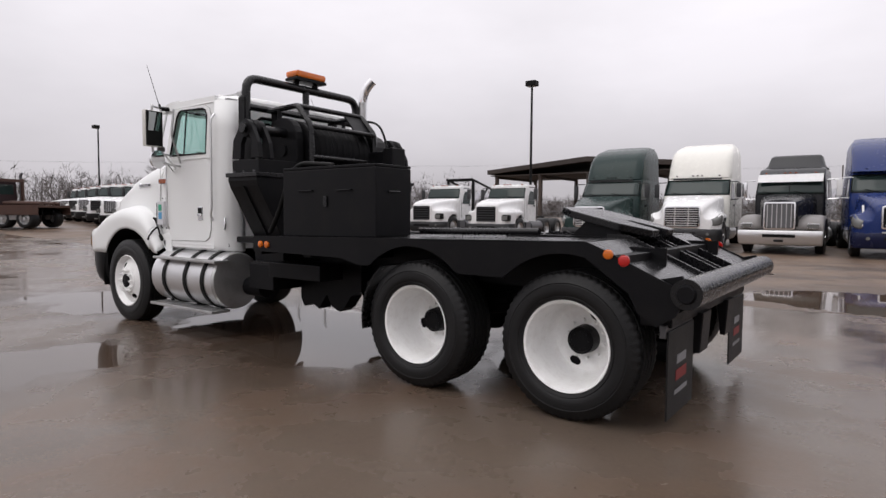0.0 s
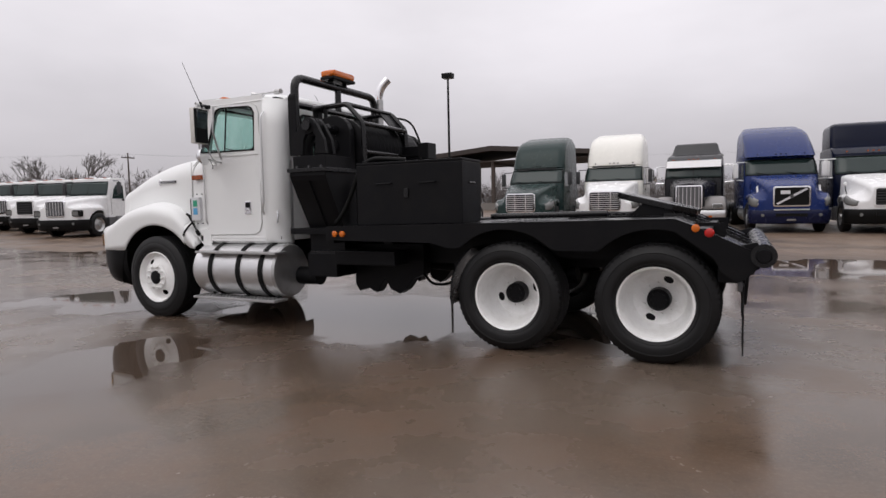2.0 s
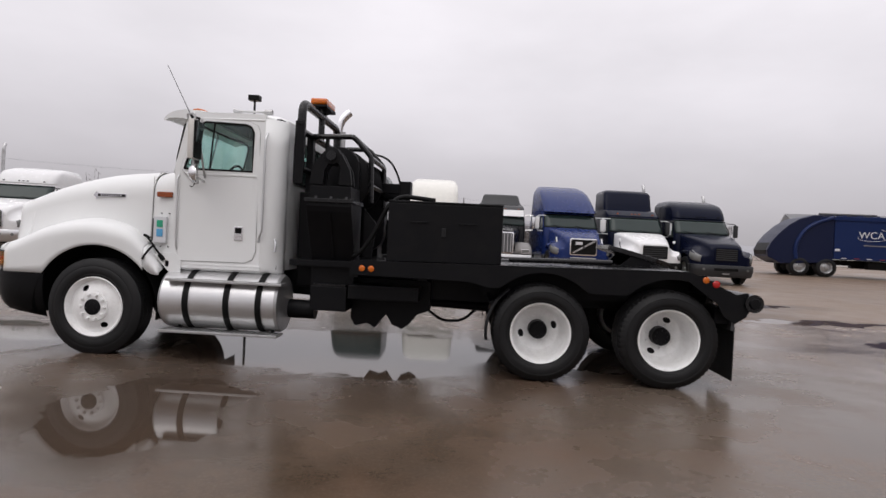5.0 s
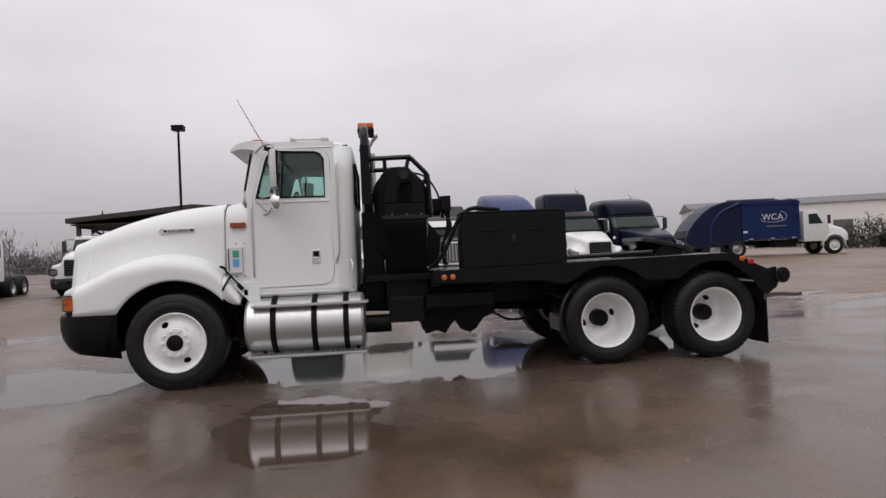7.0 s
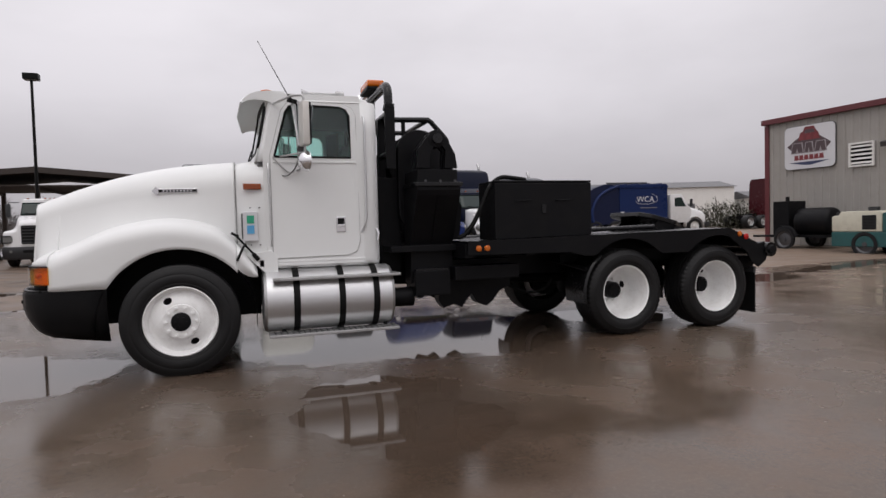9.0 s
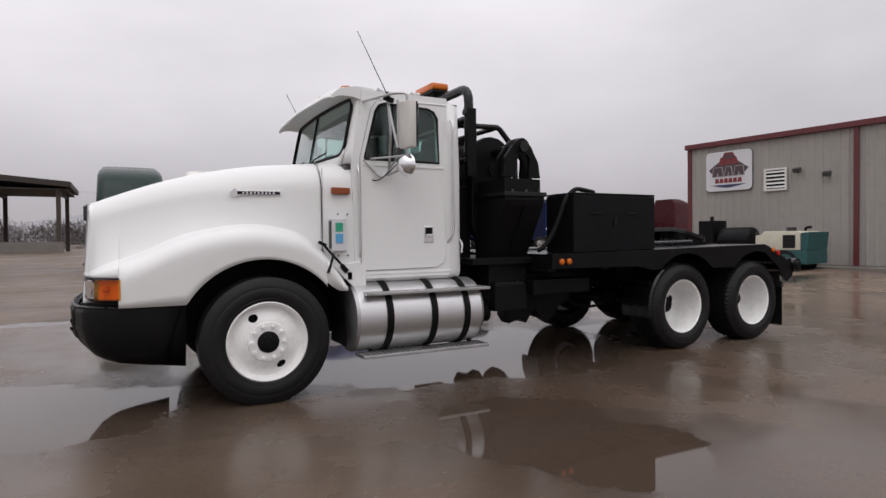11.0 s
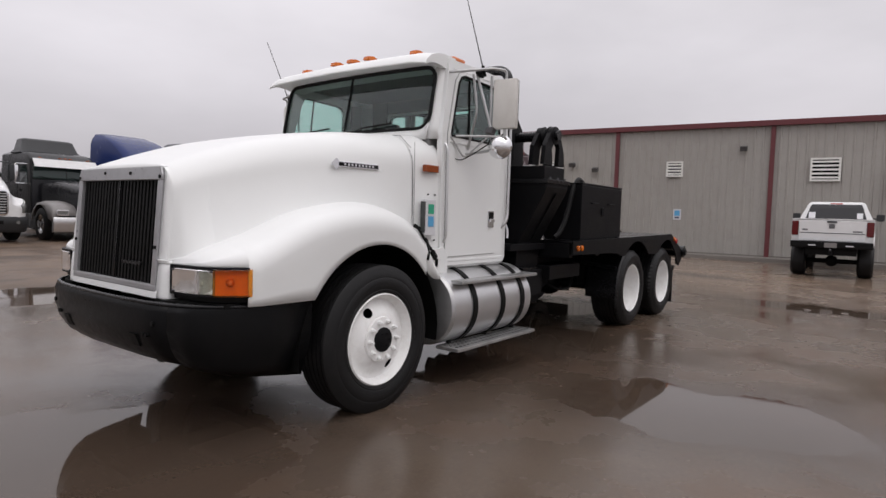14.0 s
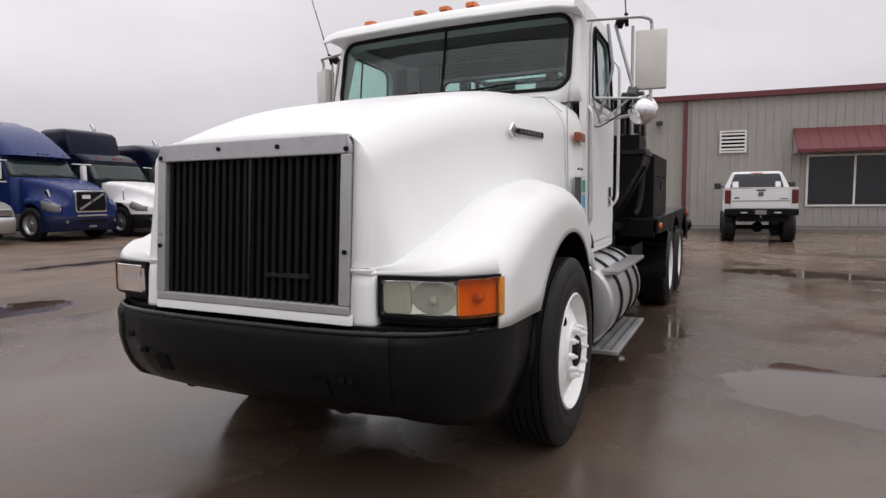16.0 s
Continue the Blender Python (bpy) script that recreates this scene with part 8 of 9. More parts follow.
def build_refuse_truck():
    t = thing("refuse_truck", "blue rear-loading refuse truck with a white cab", "truck", "parked trucks", pose(29.8, 25.2, ground_height(30, 25), 0, 0, 180 - 8))
    # nose to local -x
    part("bumper", box(bmesh.new(), 0.0, 0.3, -1.15, 1.15, 0.45, 0.75), P_DARK, t, bevel=0.03)
    rows = []
    for k in range(7):
        u = k / 6
        x, zt, hw = 0.12 + 1.25 * u, 1.35 + 0.42 * u**0.7, 0.85 + 0.2 * u
        rows.append([(x, -hw, 0.75), (x, -hw, zt - 0.2), (x, -hw + 0.2, zt), (x, hw - 0.2, zt), (x, hw, zt - 0.2), (x, hw, 0.75)])
    part("hood", loft(bmesh.new(), rows, caps=True), P_WHITE, t, smooth=45)
    part("cab", prism(bmesh.new(), [(1.30, 0.75), (2.75, 0.75), (2.75, 2.55), (1.95, 2.60), (1.42, 1.78), (1.30, 1.74)], "y", -1.1, 1.1), P_WHITE, t, bevel=0.06, smooth=40)
    for s in (-1, 1):
        part("side_window", prism(bmesh.new(), [(1.65, 1.78), (2.45, 1.78), (2.45, 2.35), (1.98, 2.38)], "y", s * 1.095, s * 1.108), WIND, t)
        part("mirror", box(bmesh.new(), 1.4, 1.5, s * 1.28, s * 1.46, 1.75, 2.25), P_DARK, t, bevel=0.02)
        rows = []
        for k in range(11):
            a = radians(-5 + 190 * k / 10)
            rows.append([(1.05 - 0.66 * math.cos(a), s * 0.85, 0.5 + 0.64 * math.sin(a)), (1.05 - 0.66 * math.cos(a), s * 1.15, 0.5 + 0.64 * math.sin(a))])
        part("fender", loft(bmesh.new(), rows), P_WHITE, t, smooth=50).modifiers.new("t", "SOLIDIFY").thickness = 0.04
        yard_wheel(t, 1.05, s * 1.0, 0.5, s, disc=P_WHITE)
        for x in (6.6, 7.9):
            yard_wheel(t, x, s * 0.95, 0.5, s, w=0.5)
    part("windscreen", prism(bmesh.new(), [(1.44, 1.84), (1.47, 1.82), (1.93, 2.53), (1.90, 2.55)], "y", -0.98, 0.98), WIND, t)
    b = part("hopper_body", prism(bmesh.new(), [(3.0, 0.95), (3.0, 3.15), (3.1, 3.25), (6.25, 3.24), (6.3, 3.2), (6.3, 0.95)], "y", -1.2, 1.2), P_WCA, t, "blue painted packer body", bevel=0.03)
    part("tailgate", prism(bmesh.new(), [(6.31, 0.78), (6.31, 3.24), (7.3, 3.26), (7.95, 3.06), (8.5, 2.70), (9.0, 2.20), (9.35, 1.72), (9.53, 1.3), (9.48, 0.95), (8.8, 0.6)], "y", -1.18, 1.18), P_WCA_DARK, t, "blue tailgate hopper", bevel=0.05)
    part("hopper_mouth", prism(bmesh.new(), [(9.02, 2.16), (9.37, 1.68), (9.55, 1.28), (9.50, 1.05), (8.9, 1.1)], "y", -0.95, 0.95), TRIM, t)
    for s in (-1, 1):
        part("tailgate_rib", pipe(bmesh.new(), [(6.4, s * 1.2, 3.15), (7.6, s * 1.2, 2.7), (8.2, s * 1.2, 1.7), (8.1, s * 1.2, 0.9)], 0.10, 8, bend=0.7), P_WCA, t, smooth=40)
        part("body_rail", box(bmesh.new(), 3.0, 6.3, s * 1.205, s * 1.26, 0.98, 1.10), P_WCA, t)
        part("top_rail", box(bmesh.new(), 3.0, 7.0, s * 1.205, s * 1.25, 3.02, 3.14), P_WCA, t)
        part("side_tank", box(bmesh.new(), 3.2, 4.6, s * 0.7, s * 1.1, 0.5, 0.9), TRIM, t, bevel=0.03)
        for k in range(5):
            part("reflector", box(bmesh.new(), 3.3 + 0.6 * k, 3.55 + 0.6 * k, s * 1.262, s * 1.266, 1.02, 1.06), SIGN_RED if k % 2 else SIGN_WHITE, t)
    part("frame_rail", box(bmesh.new(), 0.5, 9.0, -0.45, 0.45, 0.65, 0.93), TRIM, t)
    # lettering on the side that faces the yard
    fc = bpy.data.curves.new("letters", "FONT")
    fc.body, fc.size, fc.extrude, fc.align_x = "WCA", 0.50, 0.006, "CENTER"
    tmp = new("letters", fc)
    dg = bpy.context.evaluated_depsgraph_get()
    me = bpy.data.meshes.new_from_object(tmp.evaluated_get(dg))
    bpy.data.objects.remove(tmp)
    me.materials.clear()
    me.materials.append(SIGN_WHITE)
    lo = new("lettering", me)
    lo.parent = t
    lo.matrix_local = pose(4.55, 1.212, 2.12, 90, 0, 180)
    tagged(lo, "white painted letters")
    part("swoosh", pipe(bmesh.new(), [(5.2, 1.212, 2.2), (5.15, 1.212, 2.02), (4.4, 1.212, 1.96), (3.75, 1.212, 2.10), (3.72, 1.212, 2.45), (4.1, 1.212, 2.60)], 0.012, 6, bend=0.3), SIGN_WHITE, t)
    part("writing_bar", box(bmesh.new(), 3.75, 4.9, 1.203, 1.212, 1.72, 1.77), P_FENDER, t)
    for k in range(4):
        part("roof_rib", box(bmesh.new(), 3.4 + 0.8 * k, 3.48 + 0.8 * k, -1.18, 1.18, 3.2, 3.3), P_WCA, t)
    part("roof_cylinder", rod(bmesh.new(), (4.0, 0.4, 3.36), (6.8, 0.4, 3.36), 0.07, seg=12), STEEL, t)
    part("writing_bar", box(bmesh.new(), 6.0, 6.25, 1.203, 1.212, 1.40, 1.52), SIGN_WHITE, t)


build_refuse_truck()


# ---- pickup by the building ----
DARK_RED = lens_material("dark_red_lens", (0.10, 0.005, 0.005))

def build_pickup():
    g = 0.0
    t = thing("pickup_truck", "white lifted pickup truck seen from behind", "truck", "", pose(17.2, -2.62, g - 0.03, 0, 0, 180 + 2))
    # tail to local +x, nose to local -x
    w = 0.99
    bed = part("cargo_bed", prism(bmesh.new(), [(-2.0, 0.75), (-0.03, 0.75), (0.0, 0.82), (0.0, 1.40), (-2.0, 1.42)], "y", -w, w), P_WHITE, t, bevel=0.035, smooth=40)
    tg = part("tailgate", box(bmesh.new(), 0.001, 0.03, -0.80, 0.80, 0.86, 1.38), P_WHITE, t, bevel=0.012)
    part("tailgate_crease", box(bmesh.new(), 0.031, 0.036, -0.78, 0.78, 1.05, 1.07), P_GREY, tg)
    part("emblem", box(bmesh.new(), 0.031, 0.04, -0.07, 0.07, 1.18, 1.30), P_GREY, tg, bevel=0.01)
    part("tailgate_handle", box(bmesh.new(), 0.031, 0.045, -0.12, 0.12, 1.325, 1.37), P_DARK, tg)
    part("writing_bar", box(bmesh.new(), 0.031, 0.034, 0.50, 0.72, 1.10, 1.13), P_GREY, tg)
    part("writing_bar", box(bmesh.new(), 0.031, 0.034, -0.72, -0.58, 1.12, 1.16), P_GREY, tg)
    part("box_rim", box(bmesh.new(), -2.0, 0.02, -w + 0.01, w - 0.01, 1.40, 1.425), P_WHITE, t, bevel=0.01)
    rows = []
    for z, x0, x1, hw in ((0.75, -4.2, -2.02, 0.97), (1.40, -4.2, -2.02, 0.97), (1.46, -4.12, -2.03, 0.955), (1.85, -3.62, -2.16, 0.80), (1.99, -3.45, -2.21, 0.745), (2.04, -3.3, -2.30, 0.69), (2.055, -3.1, -2.5, 0.55)):
        rows.append([(x0, -hw, z), (x1, -hw, z), (x1, hw, z), (x0, hw, z)])
    part("cab", loft(bmesh.new(), rows, close=True, caps=True), P_WHITE, t, bevel=0.03, smooth=40)
    c = part("rear_window", loft(bmesh.new(), [[(x, -h, z), (x, h, z)] for x, z, h in ((-2.012, 1.435, 0.80), (-2.06, 1.60, 0.76), (-2.13, 1.83, 0.70), (-2.175, 1.95, 0.655))]), WINDOW_GLASS, t, "dark tinted rear window")
    c.modifiers.new("t", "SOLIDIFY").thickness = 0.01
    part("sticker", prism(bmesh.new(), [(-2.008, 1.47), (-2.000, 1.47), (-2.062, 1.66), (-2.070, 1.66)], "y", 0.55, 0.70), SIGN_WHITE, c)
    part("sticker", prism(bmesh.new(), [(-2.008, 1.47), (-2.000, 1.47), (-2.070, 1.68), (-2.078, 1.68)], "y", -0.72, -0.54), SIGN_WHITE, c)
    part("brake_lamp", box(bmesh.new(), -2.27, -2.20, -0.16, 0.16, 1.965, 2.0), RED_LENS, t)
    part("hood", prism(bmesh.new(), [(-5.6, 0.75), (-4.1, 0.75), (-4.1, 1.5), (-5.5, 1.38)], "y", -0.95, 0.95), P_WHITE, t, bevel=0.07, smooth=40)
    for s in (-1, 1):
        part("tail_lamp", box(bmesh.new(), -0.10, 0.025, s * 0.815, s * 0.985, 0.99, 1.36), DARK_RED, t, "red tail lamp", bevel=0.02)
        part("mirror", box(bmesh.new(), -3.5, -3.36, s * 1.05, s * 1.27, 1.42, 1.66), P_DARK, t, bevel=0.03)
        part("mirror_arm", box(bmesh.new(), -3.46, -3.40, s * 0.95, s * 1.06, 1.48, 1.53), P_DARK, t)
        for x in (-1.1, -4.75):
            yard_wheel(t, x, s * 0.83, 0.46, s, R=0.47, w=0.40, disc=P_DARK)
        part("fender_flare", pipe(bmesh.new(), [(-1.62, s * 0.985, 0.76), (-1.5, s * 0.99, 1.0), (-1.1, s * 0.99, 1.1), (-0.7, s * 0.99, 1.0), (-0.58, s * 0.985, 0.76)], 0.03, 6, bend=0.25), P_WHITE, t, smooth=40)
        part("step_lamp", box(bmesh.new(), 0.205, 0.212, s * 0.45 - 0.09, s * 0.45 + 0.09, 0.735, 0.765), SIGN_WHITE, t)
        part("window_trim", prism(bmesh.new(), [(-3.85, 1.5), (-2.3, 1.5), (-2.42, 1.52), (-3.55, 1.52)], "y", s * 0.94, s * 0.95), TRIM, t)
    part("rear_bumper", box(bmesh.new(), 0.01, 0.20, -0.99, 0.99, 0.68, 0.85), TRIM, t, bevel=0.03)
    # black disc added to fill the dark space under the bed
    part("spare_tyre", rod(bmesh.new(), (-0.45, 0, 0.52), (-0.45, 0, 0.74), 0.40, seg=28), RUBBER, t, smooth=40)
    part("plate_bar", box(bmesh.new(), 0.201, 0.206, -0.15, 0.15, 0.70, 0.82), P_FENDER, t)
    part("tow_hitch", box(bmesh.new(), 0.0, 0.30, -0.05, 0.05, 0.50, 0.60), TRIM, t)
    part("hitch_ball", ball(bmesh.new(), (0.26, 0, 0.64), 0.035), STEEL, t)
    part("rear_axle", rod(bmesh.new(), (-1.1, -0.8, 0.45), (-1.1, 0.8, 0.45), 0.07), TRIM, t)
    part("differential", ball(bmesh.new(), (-1.1, 0, 0.45), 0.17), TRIM, t, smooth=50)
    # frame drawn as one solid block, widened to darken the underside
    part("frame", box(bmesh.new(), -5.3, 0.0, -0.62, 0.62, 0.5, 0.75), TRIM, t)
    # lifted on its springs: the body rides higher than its wheels
    for o in t.children:
        if o.name.split(".")[0] not in ("wheel", "rear_axle", "differential"):
            for m in [o] + list(o.children):
                for v in m.data.vertices:
                    v.co.z = 1.69 + (v.co.z - 1.42) * 0.90 if v.co.z > 1.42 else 0.10 + v.co.z * 1.12


build_pickup()


# ---- trailer tank and compressor in front of the building ----
TEAL = material("teal_paint", (0.015, 0.085, 0.085), 0.5, spread=0.15, dirt=(0.03, 0.04, 0.04), dirt_amount=0.4)
IVORY = material("ivory_paint", (0.56, 0.54, 0.44), 0.5, spread=0.06, dirt=(0.3, 0.27, 0.2), dirt_amount=0.3)


def build_yard_gear():
    t = thing("tank_trailer", "black towable tank on a small single-axle trailer", "trailer", "", pose(21.75, 10.3, ground_height(21.5, 10.3), 0, 0, -85))
    part("tank", lathe(bmesh.new(), [(0.0, -0.72), (0.42, -0.70), (0.53, -0.62), (0.55, -0.55), (0.55, 0.55), (0.53, 0.62), (0.42, 0.70), (0.0, 0.72)], Matrix.Translation((0.42, 0, 1.0)) @ Matrix.Rotation(-math.pi / 2, 4, "Z"), 32), BLACK, t, smooth=40)
    part("trailer_frame", box(bmesh.new(), -1.2, 1.15, -0.55, 0.55, 0.42, 0.52), BLACK, t)
    part("tool_cabinet", box(bmesh.new(), -1.1, -0.42, -0.5, 0.5, 0.53, 1.85), BLACK, t, bevel=0.02)
    part("cabinet_post", box(bmesh.new(), -0.55, -0.45, -0.5, -0.4, 1.85, 2.02), BLACK, t)
    part("drawbar", rod(bmesh.new(), (-1.2, 0, 0.47), (-2.4, 0, 0.45), 0.05), BLACK, t)
    part("hub_cap", rod(bmesh.new(), (1.12, 0.1, 1.25), (1.17, 0.1, 1.25), 0.11), STEEL, t)
    for s in (-1, 1):
        yard_wheel(t, -0.3, s * 0.85, 0.36, s, R=0.36, w=0.22, disc=STEEL)
        part("mud_guard", pipe(bmesh.new(), [(-0.72, s * 0.85, 0.45), (-0.55, s * 0.85, 0.80), (-0.05, s * 0.85, 0.80), (0.12, s * 0.85, 0.45)], 0.09, 6, bend=0.2), BLACK, t, smooth=40)
    c = thing("air_compressor", "ivory and teal trailer-mounted air compressor", "compressor", "", pose(21.25, 6.95, ground_height(21.2, 7), 0, 0, -84))
    part("skid", box(bmesh.new(), -1.3, 0.55, -0.8, 0.8, 0.22, 0.72), TEAL, c, bevel=0.03)
    part("canopy", prism(bmesh.new(), [(-1.3, 0.73), (0.32, 0.73), (0.32, 1.36), (0.24, 1.42), (-1.0, 1.42), (-1.06, 1.30), (-1.3, 1.26)], "y", -0.78, 0.78), IVORY, c, bevel=0.04, smooth=40)
    part("end_panel", prism(bmesh.new(), [(0.33, 0.73), (0.55, 0.73), (0.62, 1.38), (0.33, 1.34)], "y", -0.76, 0.76), TEAL, c, bevel=0.02)
    for k in range(9):
        part("louvre", box(bmesh.new(), -0.25, 0.12, -0.80, -0.785, 0.82 + 0.05 * k, 0.842 + 0.05 * k), TRIM, c)
    part("louvre_panel", box(bmesh.new(), -0.29, 0.16, -0.786, -0.781, 0.80, 1.28), P_DARK, c)
    part("exhaust", pipe(bmesh.new(), [(0.1, 0.1, 1.40), (0.1, 0.1, 1.54), (0.3, 0.1, 1.56)], 0.05, 8, bend=0.08), TRIM, c, smooth=40)
    part("filter_can", rod(bmesh.new(), (-0.35, 0, 1.41), (-0.35, 0, 1.56), 0.17), P_DARK, c)
    for s in (-1, 1):
        yard_wheel(c, -0.2, s * 0.72, 0.30, s, R=0.32, w=0.2, disc=STEEL)


build_yard_gear()


# ---- canopy shed, lamp posts, utility poles ----
SHED = material("brown_shed_paint", (0.035, 0.026, 0.022), 0.7, spread=0.2, scale=2)
POST = material("brown_timber_post", (0.06, 0.045, 0.037), 0.8, spread=0.2)


def build_shed():
    s = thing("open_shed", "dark brown open-sided shed with a shallow gable roof", "shed", "", pose(-15.2, 50.0, ground_height(-15, 50), 0, 0, 0))
    part("roof", prism(bmesh.new(), [(-11.3, 5.1), (-11.3, 5.55), (0, 6.5), (10.8, 5.55), (10.8, 5.1), (0, 6.0)], "y", 0, 10), SHED, s, bevel=0.03)
    part("ceiling_lining", prism(bmesh.new(), [(-11.0, 4.9), (-11.0, 5.0), (10.5, 5.0), (10.5, 4.9)], "y", 0.3, 9.7), SHED, s)
    for x in (-10.4, -5.2, 0.0, 5.2, 9.9):
        for y in (0.6, 9.4):
            part("post", box(bmesh.new(), x - 0.16, x + 0.16, y - 0.16, y + 0.16, -0.2, 4.9), POST, s)
        part("beam", box(bmesh.new(), x - 0.1, x + 0.1, 0.3, 9.7, 4.65, 4.9), SHED, s)
    part("knee_wall", box(bmesh.new(), -2.0, 10.2, 0.35, 0.6, -0.2, 0.75), CONCRETE, s)


build_shed()


def lamp_post(x, y, h, heads, label):
    g = ground_height(x, y)
    l = thing("street_lamp", label, "street lamp", "yard lamps", pose(x, y, g))
    part("pole", rod(bmesh.new(), (0, 0, -0.2), (0, 0, h), 0.085, 0.06, 14), TRIM, l, smooth=40)
    part("base", rod(bmesh.new(), (0, 0, -0.2), (0, 0, 0.5), 0.25, seg=18), CONCRETE, l, smooth=40)
    for dx, dz in heads:
        part("lamp_head", box(bmesh.new(), dx - 0.32, dx + 0.32, -0.24, 0.24, h + dz - 0.16, h + dz + 0.14), TRIM, l, bevel=0.03)
        part("lamp_glass", box(bmesh.new(), dx - 0.24, dx + 0.24, -0.18, 0.18, h + dz - 0.175, h + dz - 0.161), LAMP, l)


lamp_post(-8.55, 26.4, 8.55, ((0.0, 0.1),), "tall black yard lamp post with a square head")
lamp_post(-52.0, 21.5, 8.6, ((-0.45, 0.1),), "distant dark yard lamp post with a small head")

WOOD = material("weathered_pole_wood", (0.09, 0.075, 0.065), 0.85, spread=0.2)


def utility_pole(x, y, h):
    p = thing("utility_pole", "weathered wooden utility pole with a crossarm", "utility pole", "utility poles", pose(x, y, 0.3))
    part("pole", rod(bmesh.new(), (0, 0, 0), (0, 0, h), 0.16, 0.10, 10), WOOD, p, smooth=40)
    part("crossarm", box(bmesh.new(), -0.08, 0.08, -1.1, 1.1, h - 0.8, h - 0.65), WOOD, p)
    for y2 in (-1.0, -0.4, 0.4, 1.0):
        part("insulator", rod(bmesh.new(), (0, y2, h - 0.65), (0, y2, h - 0.48), 0.05, seg=8), P_GREY, p)
    return x, y, h - 0.2


POLES = [utility_pole(-130, 20, 10.5), utility_pole(-78, 56, 10.0), utility_pole(-40, 88, 10.0), utility_pole(2, 118, 10.0), utility_pole(60, 150, 10.5)]


def build_wires():
    w = thing("overhead_wires", "thin overhead wires strung between the poles", "wires")
    for a, b2 in zip(POLES, POLES[1:]):
        for off in (-1.0, 1.0):
            pts = []
            for k in range(13):
                u = k / 12
                pts.append((a[0] + (b2[0] - a[0]) * u, a[1] + (b2[1] - a[1]) * u + off, 0.3 + a[2] + (b2[2] - a[2]) * u - 0.9 * 4 * u * (1 - u) * 0.6))
            part("wire", pipe(bmesh.new(), pts, 0.006, 5), STEEL, w)


build_wires()

# ---- distance: bare trees, scrub, hazy ridge, low sheds ----
BARK = material("bare_bark", (0.085, 0.075, 0.07), 0.9, spread=0.25)
# twig colour is lifted towards grey to stand for distance haze
TWIG = material("haze_tinted_twigs", (0.13, 0.12, 0.115), 0.95, spread=0.2)
SCRUB = material("winter_scrub", (0.075, 0.07, 0.06), 0.95, spread=0.3, scale=1)
# haze over the far woods is mixed into their colour
WOODS = material("haze_tinted_woods", (0.115, 0.104, 0.100), 1.0, spread=0.2, scale=0.3, spec=0.0)
SHRUB = material("olive_shrub", (0.045, 0.045, 0.028), 0.9, spread=0.3, scale=2)
# distance haze is put into the ridge's pale flat colour
RIDGE = material("haze_tinted_ridge", (0.34, 0.34, 0.36), 1.0, spread=0.06, scale=0.05, grain=0.6)


def bare_tree(x, y, h, seed, group="bare trees"):
    rng = random.Random(seed)
    t = thing("tree", "leafless winter tree with a spreading crown", "tree", group, pose(x, y, ground_height(x, y) - 0.1))
    trunk, crown = bmesh.new(), bmesh.new()
    def grow(bm, p, d, length, r, depth):
        q = p + d * length
        rod(bm, p, q, r, r * 0.62, 6 if depth < 2 else 4)
        if depth >= 5:
            return
        for k in range(3 if depth < 4 else 4):
            nd = (d + Vector((rng.uniform(-1, 1), rng.uniform(-1, 1), rng.uniform(-0.35, 0.75))) * 0.62).normalized()
            s = q if k < 2 else p + d * length * rng.uniform(0.5, 0.9)
            grow(crown if depth >= 1 else bm, s, nd, length * rng.uniform(0.62, 0.85), r * 0.58, depth + 1)
    grow(trunk, Vector((0, 0, 0)), Vector((rng.uniform(-0.08, 0.08), rng.uniform(-0.08, 0.08), 1)).normalized(), h * 0.26, h * 0.022, 0)
    part("trunk", trunk, BARK, t, smooth=50)
    tagged(part("crown", crown, TWIG, t), kind="stuff")
    return t


TREES = [bare_tree(-107, 59, 9.0, 3), bare_tree(-100, 63, 11.0, 7), bare_tree(-120, 50, 8.0, 11)]
rt = random.Random(5)
for i, (x, y, s) in enumerate([(-95, 20, 1.0), (-102, 8, 0.9), (-90, 32, 0.9), (-86, -4, 1.0), (-110, -14, 1.1), (-45, 95, 0.9), (-33, 100, 0.8), (-58, 84, 0.85), (-24, 110, 0.8), (-4, 104, 0.7), (46, 92, 0.7), (58, 84, 0.75)]):
    src = TREES[i % 3]
    c = copy_thing(src, pose(x, y, ground_height(x, y) - 0.1, 0, 0, rt.uniform(0, 360)))
    for o in c.children:
        o.scale = (s, s, s)


for x, y, s, turn in ((-87.6, 48.4, 1.1, 40), (-84.6, 53.3, 1.25, 200)):
    c = copy_thing(TREES[1], pose(x, y, ground_height(x, y) - 0.1, 0, 0, turn))
    for o in c.children:
        o.scale = (s, s, s)


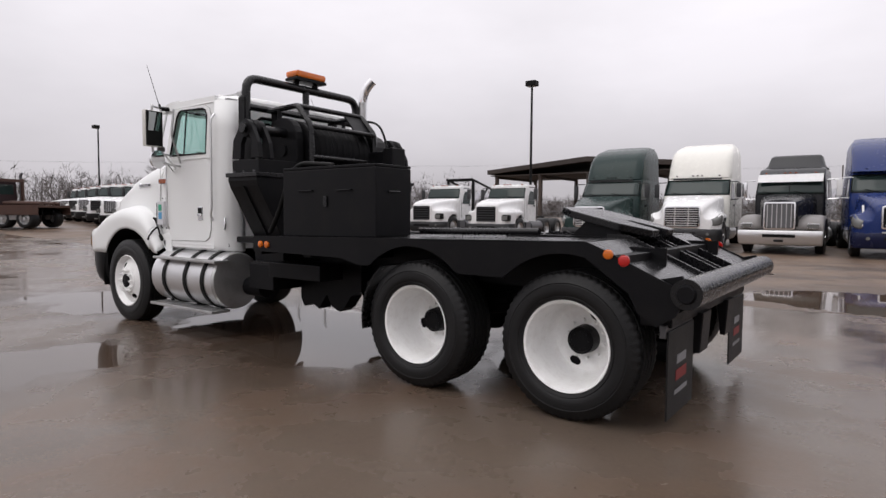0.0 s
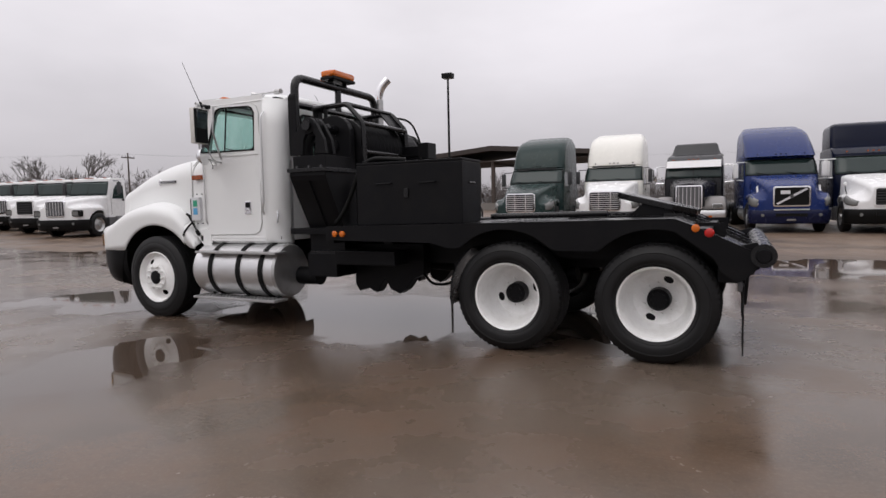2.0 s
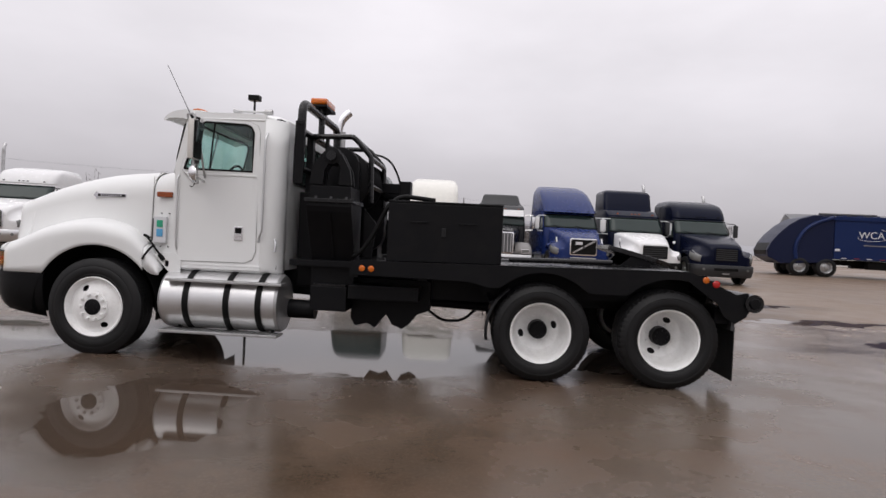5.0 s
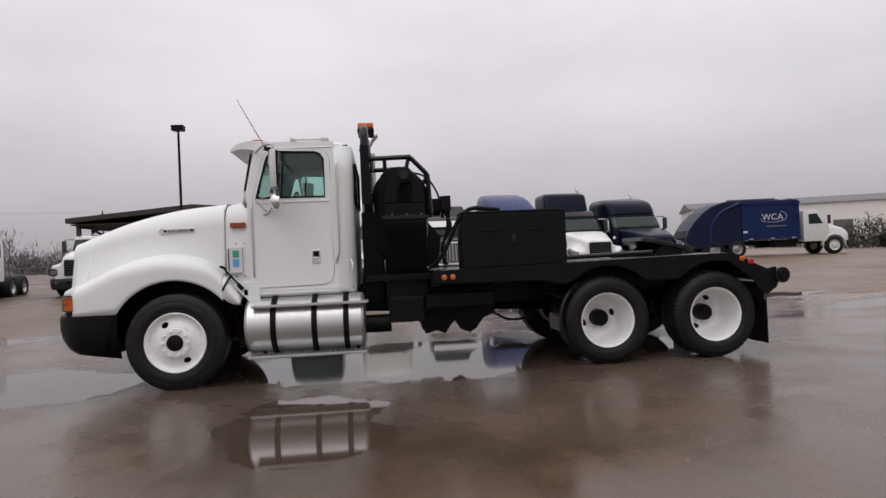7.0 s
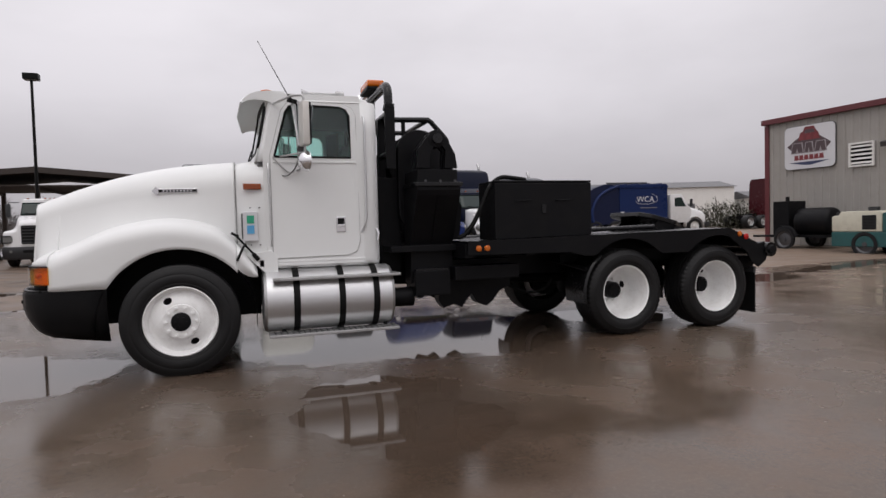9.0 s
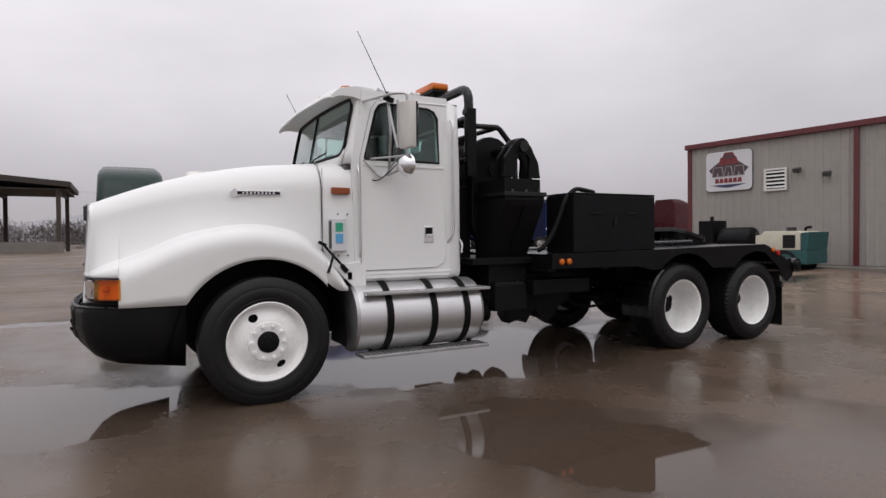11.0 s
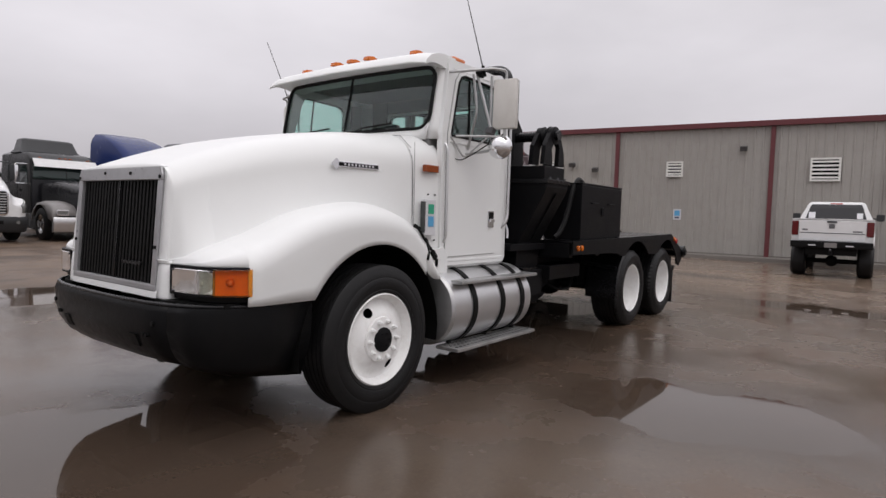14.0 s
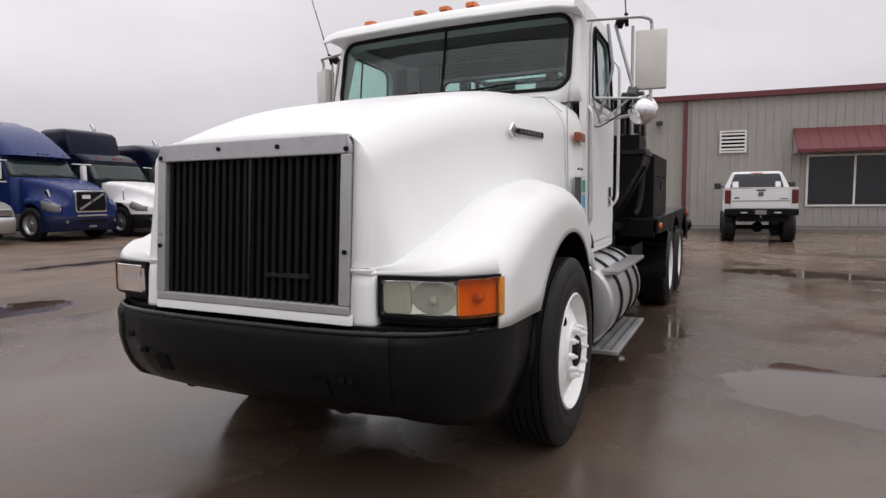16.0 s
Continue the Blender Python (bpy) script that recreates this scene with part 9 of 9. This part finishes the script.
def build_scrub():
    """Low winter brush along the lot's edge: many short twigs in one mesh."""
    rng = random.Random(9)
    bm = bmesh.new()
    spots = [(-120 + 4.2 * k + rng.uniform(-2, 2), 62 + 0.35 * k + rng.uniform(-6, 6)) for k in range(44)] + [(-100 + rng.uniform(-8, 8), -25 + 5 * k) for k in range(15)] + [(44 + rng.uniform(-5, 5), 46 + rng.uniform(-3, 3)) for k in range(9)]
    verts, faces = [], []
    for cx, cy in spots:
        big = rng.uniform(0.6, 1.3)
        for k in range(150):
            a, r, z = rng.uniform(0, 6.28), rng.uniform(0, 3.0) * big, rng.uniform(0, 1.9) * big
            p = Vector((cx + r * math.cos(a), cy + r * math.sin(a), 0.2 + z * (1 - r / (4.4 * big))))
            d = Vector((rng.uniform(-1, 1), rng.uniform(-1, 1), rng.uniform(0.1, 1.2))).normalized() * rng.uniform(0.5, 1.1)
            sd = d.orthogonal().normalized() * 0.035
            n = len(verts)
            verts += [p - sd, p + sd, p + d]
            faces.append((n, n + 1, n + 2))
    me = bpy.data.meshes.new("scrub")
    me.from_pydata(verts, [], faces)
    me.materials.append(SCRUB)
    bm.free()
    tagged(new("scrub", me), "brown leafless brush along the far edge of the lot", "brush", kind="stuff")


build_scrub()


def build_woods():
    """Hazy bare woods beyond the lot: thin upright stems and fans of twigs, joined."""
    rng = random.Random(21)
    verts, faces = [], []
    def blade(p, d, w):
        sd = Vector((-d.y, d.x, 0))
        sd = (sd if sd.length > 1e-3 else Vector((rng.uniform(-1, 1), rng.uniform(-1, 1), 0))).normalized()
        sd = (sd + Vector((rng.uniform(-1, 1), rng.uniform(-1, 1), 0)) * 0.8).normalized() * w
        n = len(verts)
        verts.extend([p - sd, p + sd, p + d])
        faces.append((n, n + 1, n + 2))
    for k in range(1000):
        az = radians(rng.uniform(84, 172))
        R = rng.uniform(98, 150)
        far = math.degrees(az) < 122
        x, y = 5 + R * math.cos(az), -6 + R * math.sin(az)
        h = rng.uniform(4.6, 7.6) * (0.55 if far else 1.0) * (1.25 if rng.random() < 0.15 else 1.0)
        base = Vector((x, y, 0.9))
        blade(base, Vector((rng.uniform(-0.3, 0.3), rng.uniform(-0.3, 0.3), h * 0.8)), 0.09)
        for j in range(95):
            z = h * rng.uniform(0.0, 0.88)
            out = Vector((rng.uniform(-1, 1), rng.uniform(-1, 1), rng.uniform(0.2, 1.3))).normalized() * rng.uniform(0.5, 1.5) * (0.6 + 0.4 * h / 7)
            blade(base + Vector((rng.uniform(-1.1, 1.1), rng.uniform(-1.1, 1.1), z)), out, rng.uniform(0.025, 0.07))
    me = bpy.data.meshes.new("woods")
    me.from_pydata(verts, [], faces)
    me.materials.append(WOODS)
    tagged(new("woods", me), "hazy grey-brown leafless woods beyond the lot", "woods", kind="stuff")
    # a dense dark shrub between the parked trucks
    verts, faces = [], []
    for k in range(2600):
        a, r, z = rng.uniform(0, 6.28), 3.6 * math.sqrt(rng.random()), rng.random()
        p = Vector((r * math.cos(a), r * math.sin(a) * 0.6, 2.4 * z * math.sqrt(max(0.05, 1 - (r / 3.7) ** 2)) * rng.uniform(0.8, 1.1)))
        blade(p, Vector((rng.uniform(-1, 1), rng.uniform(-1, 1), rng.uniform(0, 1))).normalized() * rng.uniform(0.25, 0.6), 0.05)
    me = bpy.data.meshes.new("shrub")
    me.from_pydata(verts, [], faces)
    me.materials.append(SHRUB)
    sh = new("shrub", me)
    sh.matrix_world = pose(38.5, 32.0, 0.5)
    tagged(sh, "dense dark olive shrub at the lot's edge", "shrub", kind="stuff")


build_woods()


def build_distance():
    rows = [[], []]
    for k in range(61):
        a = radians(-60 + 5 * k)
        R = 420
        h = 9 + 5 * math.sin(k * 0.7) + 3.5 * math.sin(k * 1.9 + 1) + (6 if 20 < k < 44 else 0)
        rows[0].append((R * math.cos(a), R * math.sin(a), -1))
        rows[1].append((1.05 * R * math.cos(a), 1.05 * R * math.sin(a), h))
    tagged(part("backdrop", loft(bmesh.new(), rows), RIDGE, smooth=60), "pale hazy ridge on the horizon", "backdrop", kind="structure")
    for x, y, w, d, h, lab in ((52, 62, 22, 10, 5.2, "pale low warehouse beyond the lot"), (70, 52, 16, 8, 3.6, "grey shed far beyond the lot")):
        b = thing("warehouse", lab, "building", "far sheds", pose(x, y, 0.3, 0, 0, -20))
        part("wall", box(bmesh.new(), -w / 2, w / 2, -d / 2, d / 2, 0, h), VENT_WHITE, b)
        part("roof", prism(bmesh.new(), [(-d / 2 - 0.3, h), (0, h + 1.0), (d / 2 + 0.3, h)], "x", -w / 2 - 0.3, w / 2 + 0.3), P_GREY, b)
        for k in range(4):
            part("door", box(bmesh.new(), -w / 2 + 1.5 + 4.5 * k, -w / 2 + 3.5 + 4.5 * k, -d / 2 - 0.05, -d / 2 + 0.02, 0, h * 0.6), P_GREY, b)
    f = thing("pipe_fence", "long steel pipe rail fence at the lot's edge", "fence")
    for z in (0.75, 1.35):
        part("rail", rod(bmesh.new(), (-60, 62, z + 0.5), (30, 66, z + 0.5), 0.05, seg=8), STEEL, f)
    for k in range(26):
        part("post", rod(bmesh.new(), (-60 + 3.6 * k, 62 + 0.16 * k, 0.3), (-60 + 3.6 * k, 62 + 0.16 * k, 1.9), 0.05, seg=8), STEEL, f)


build_distance()
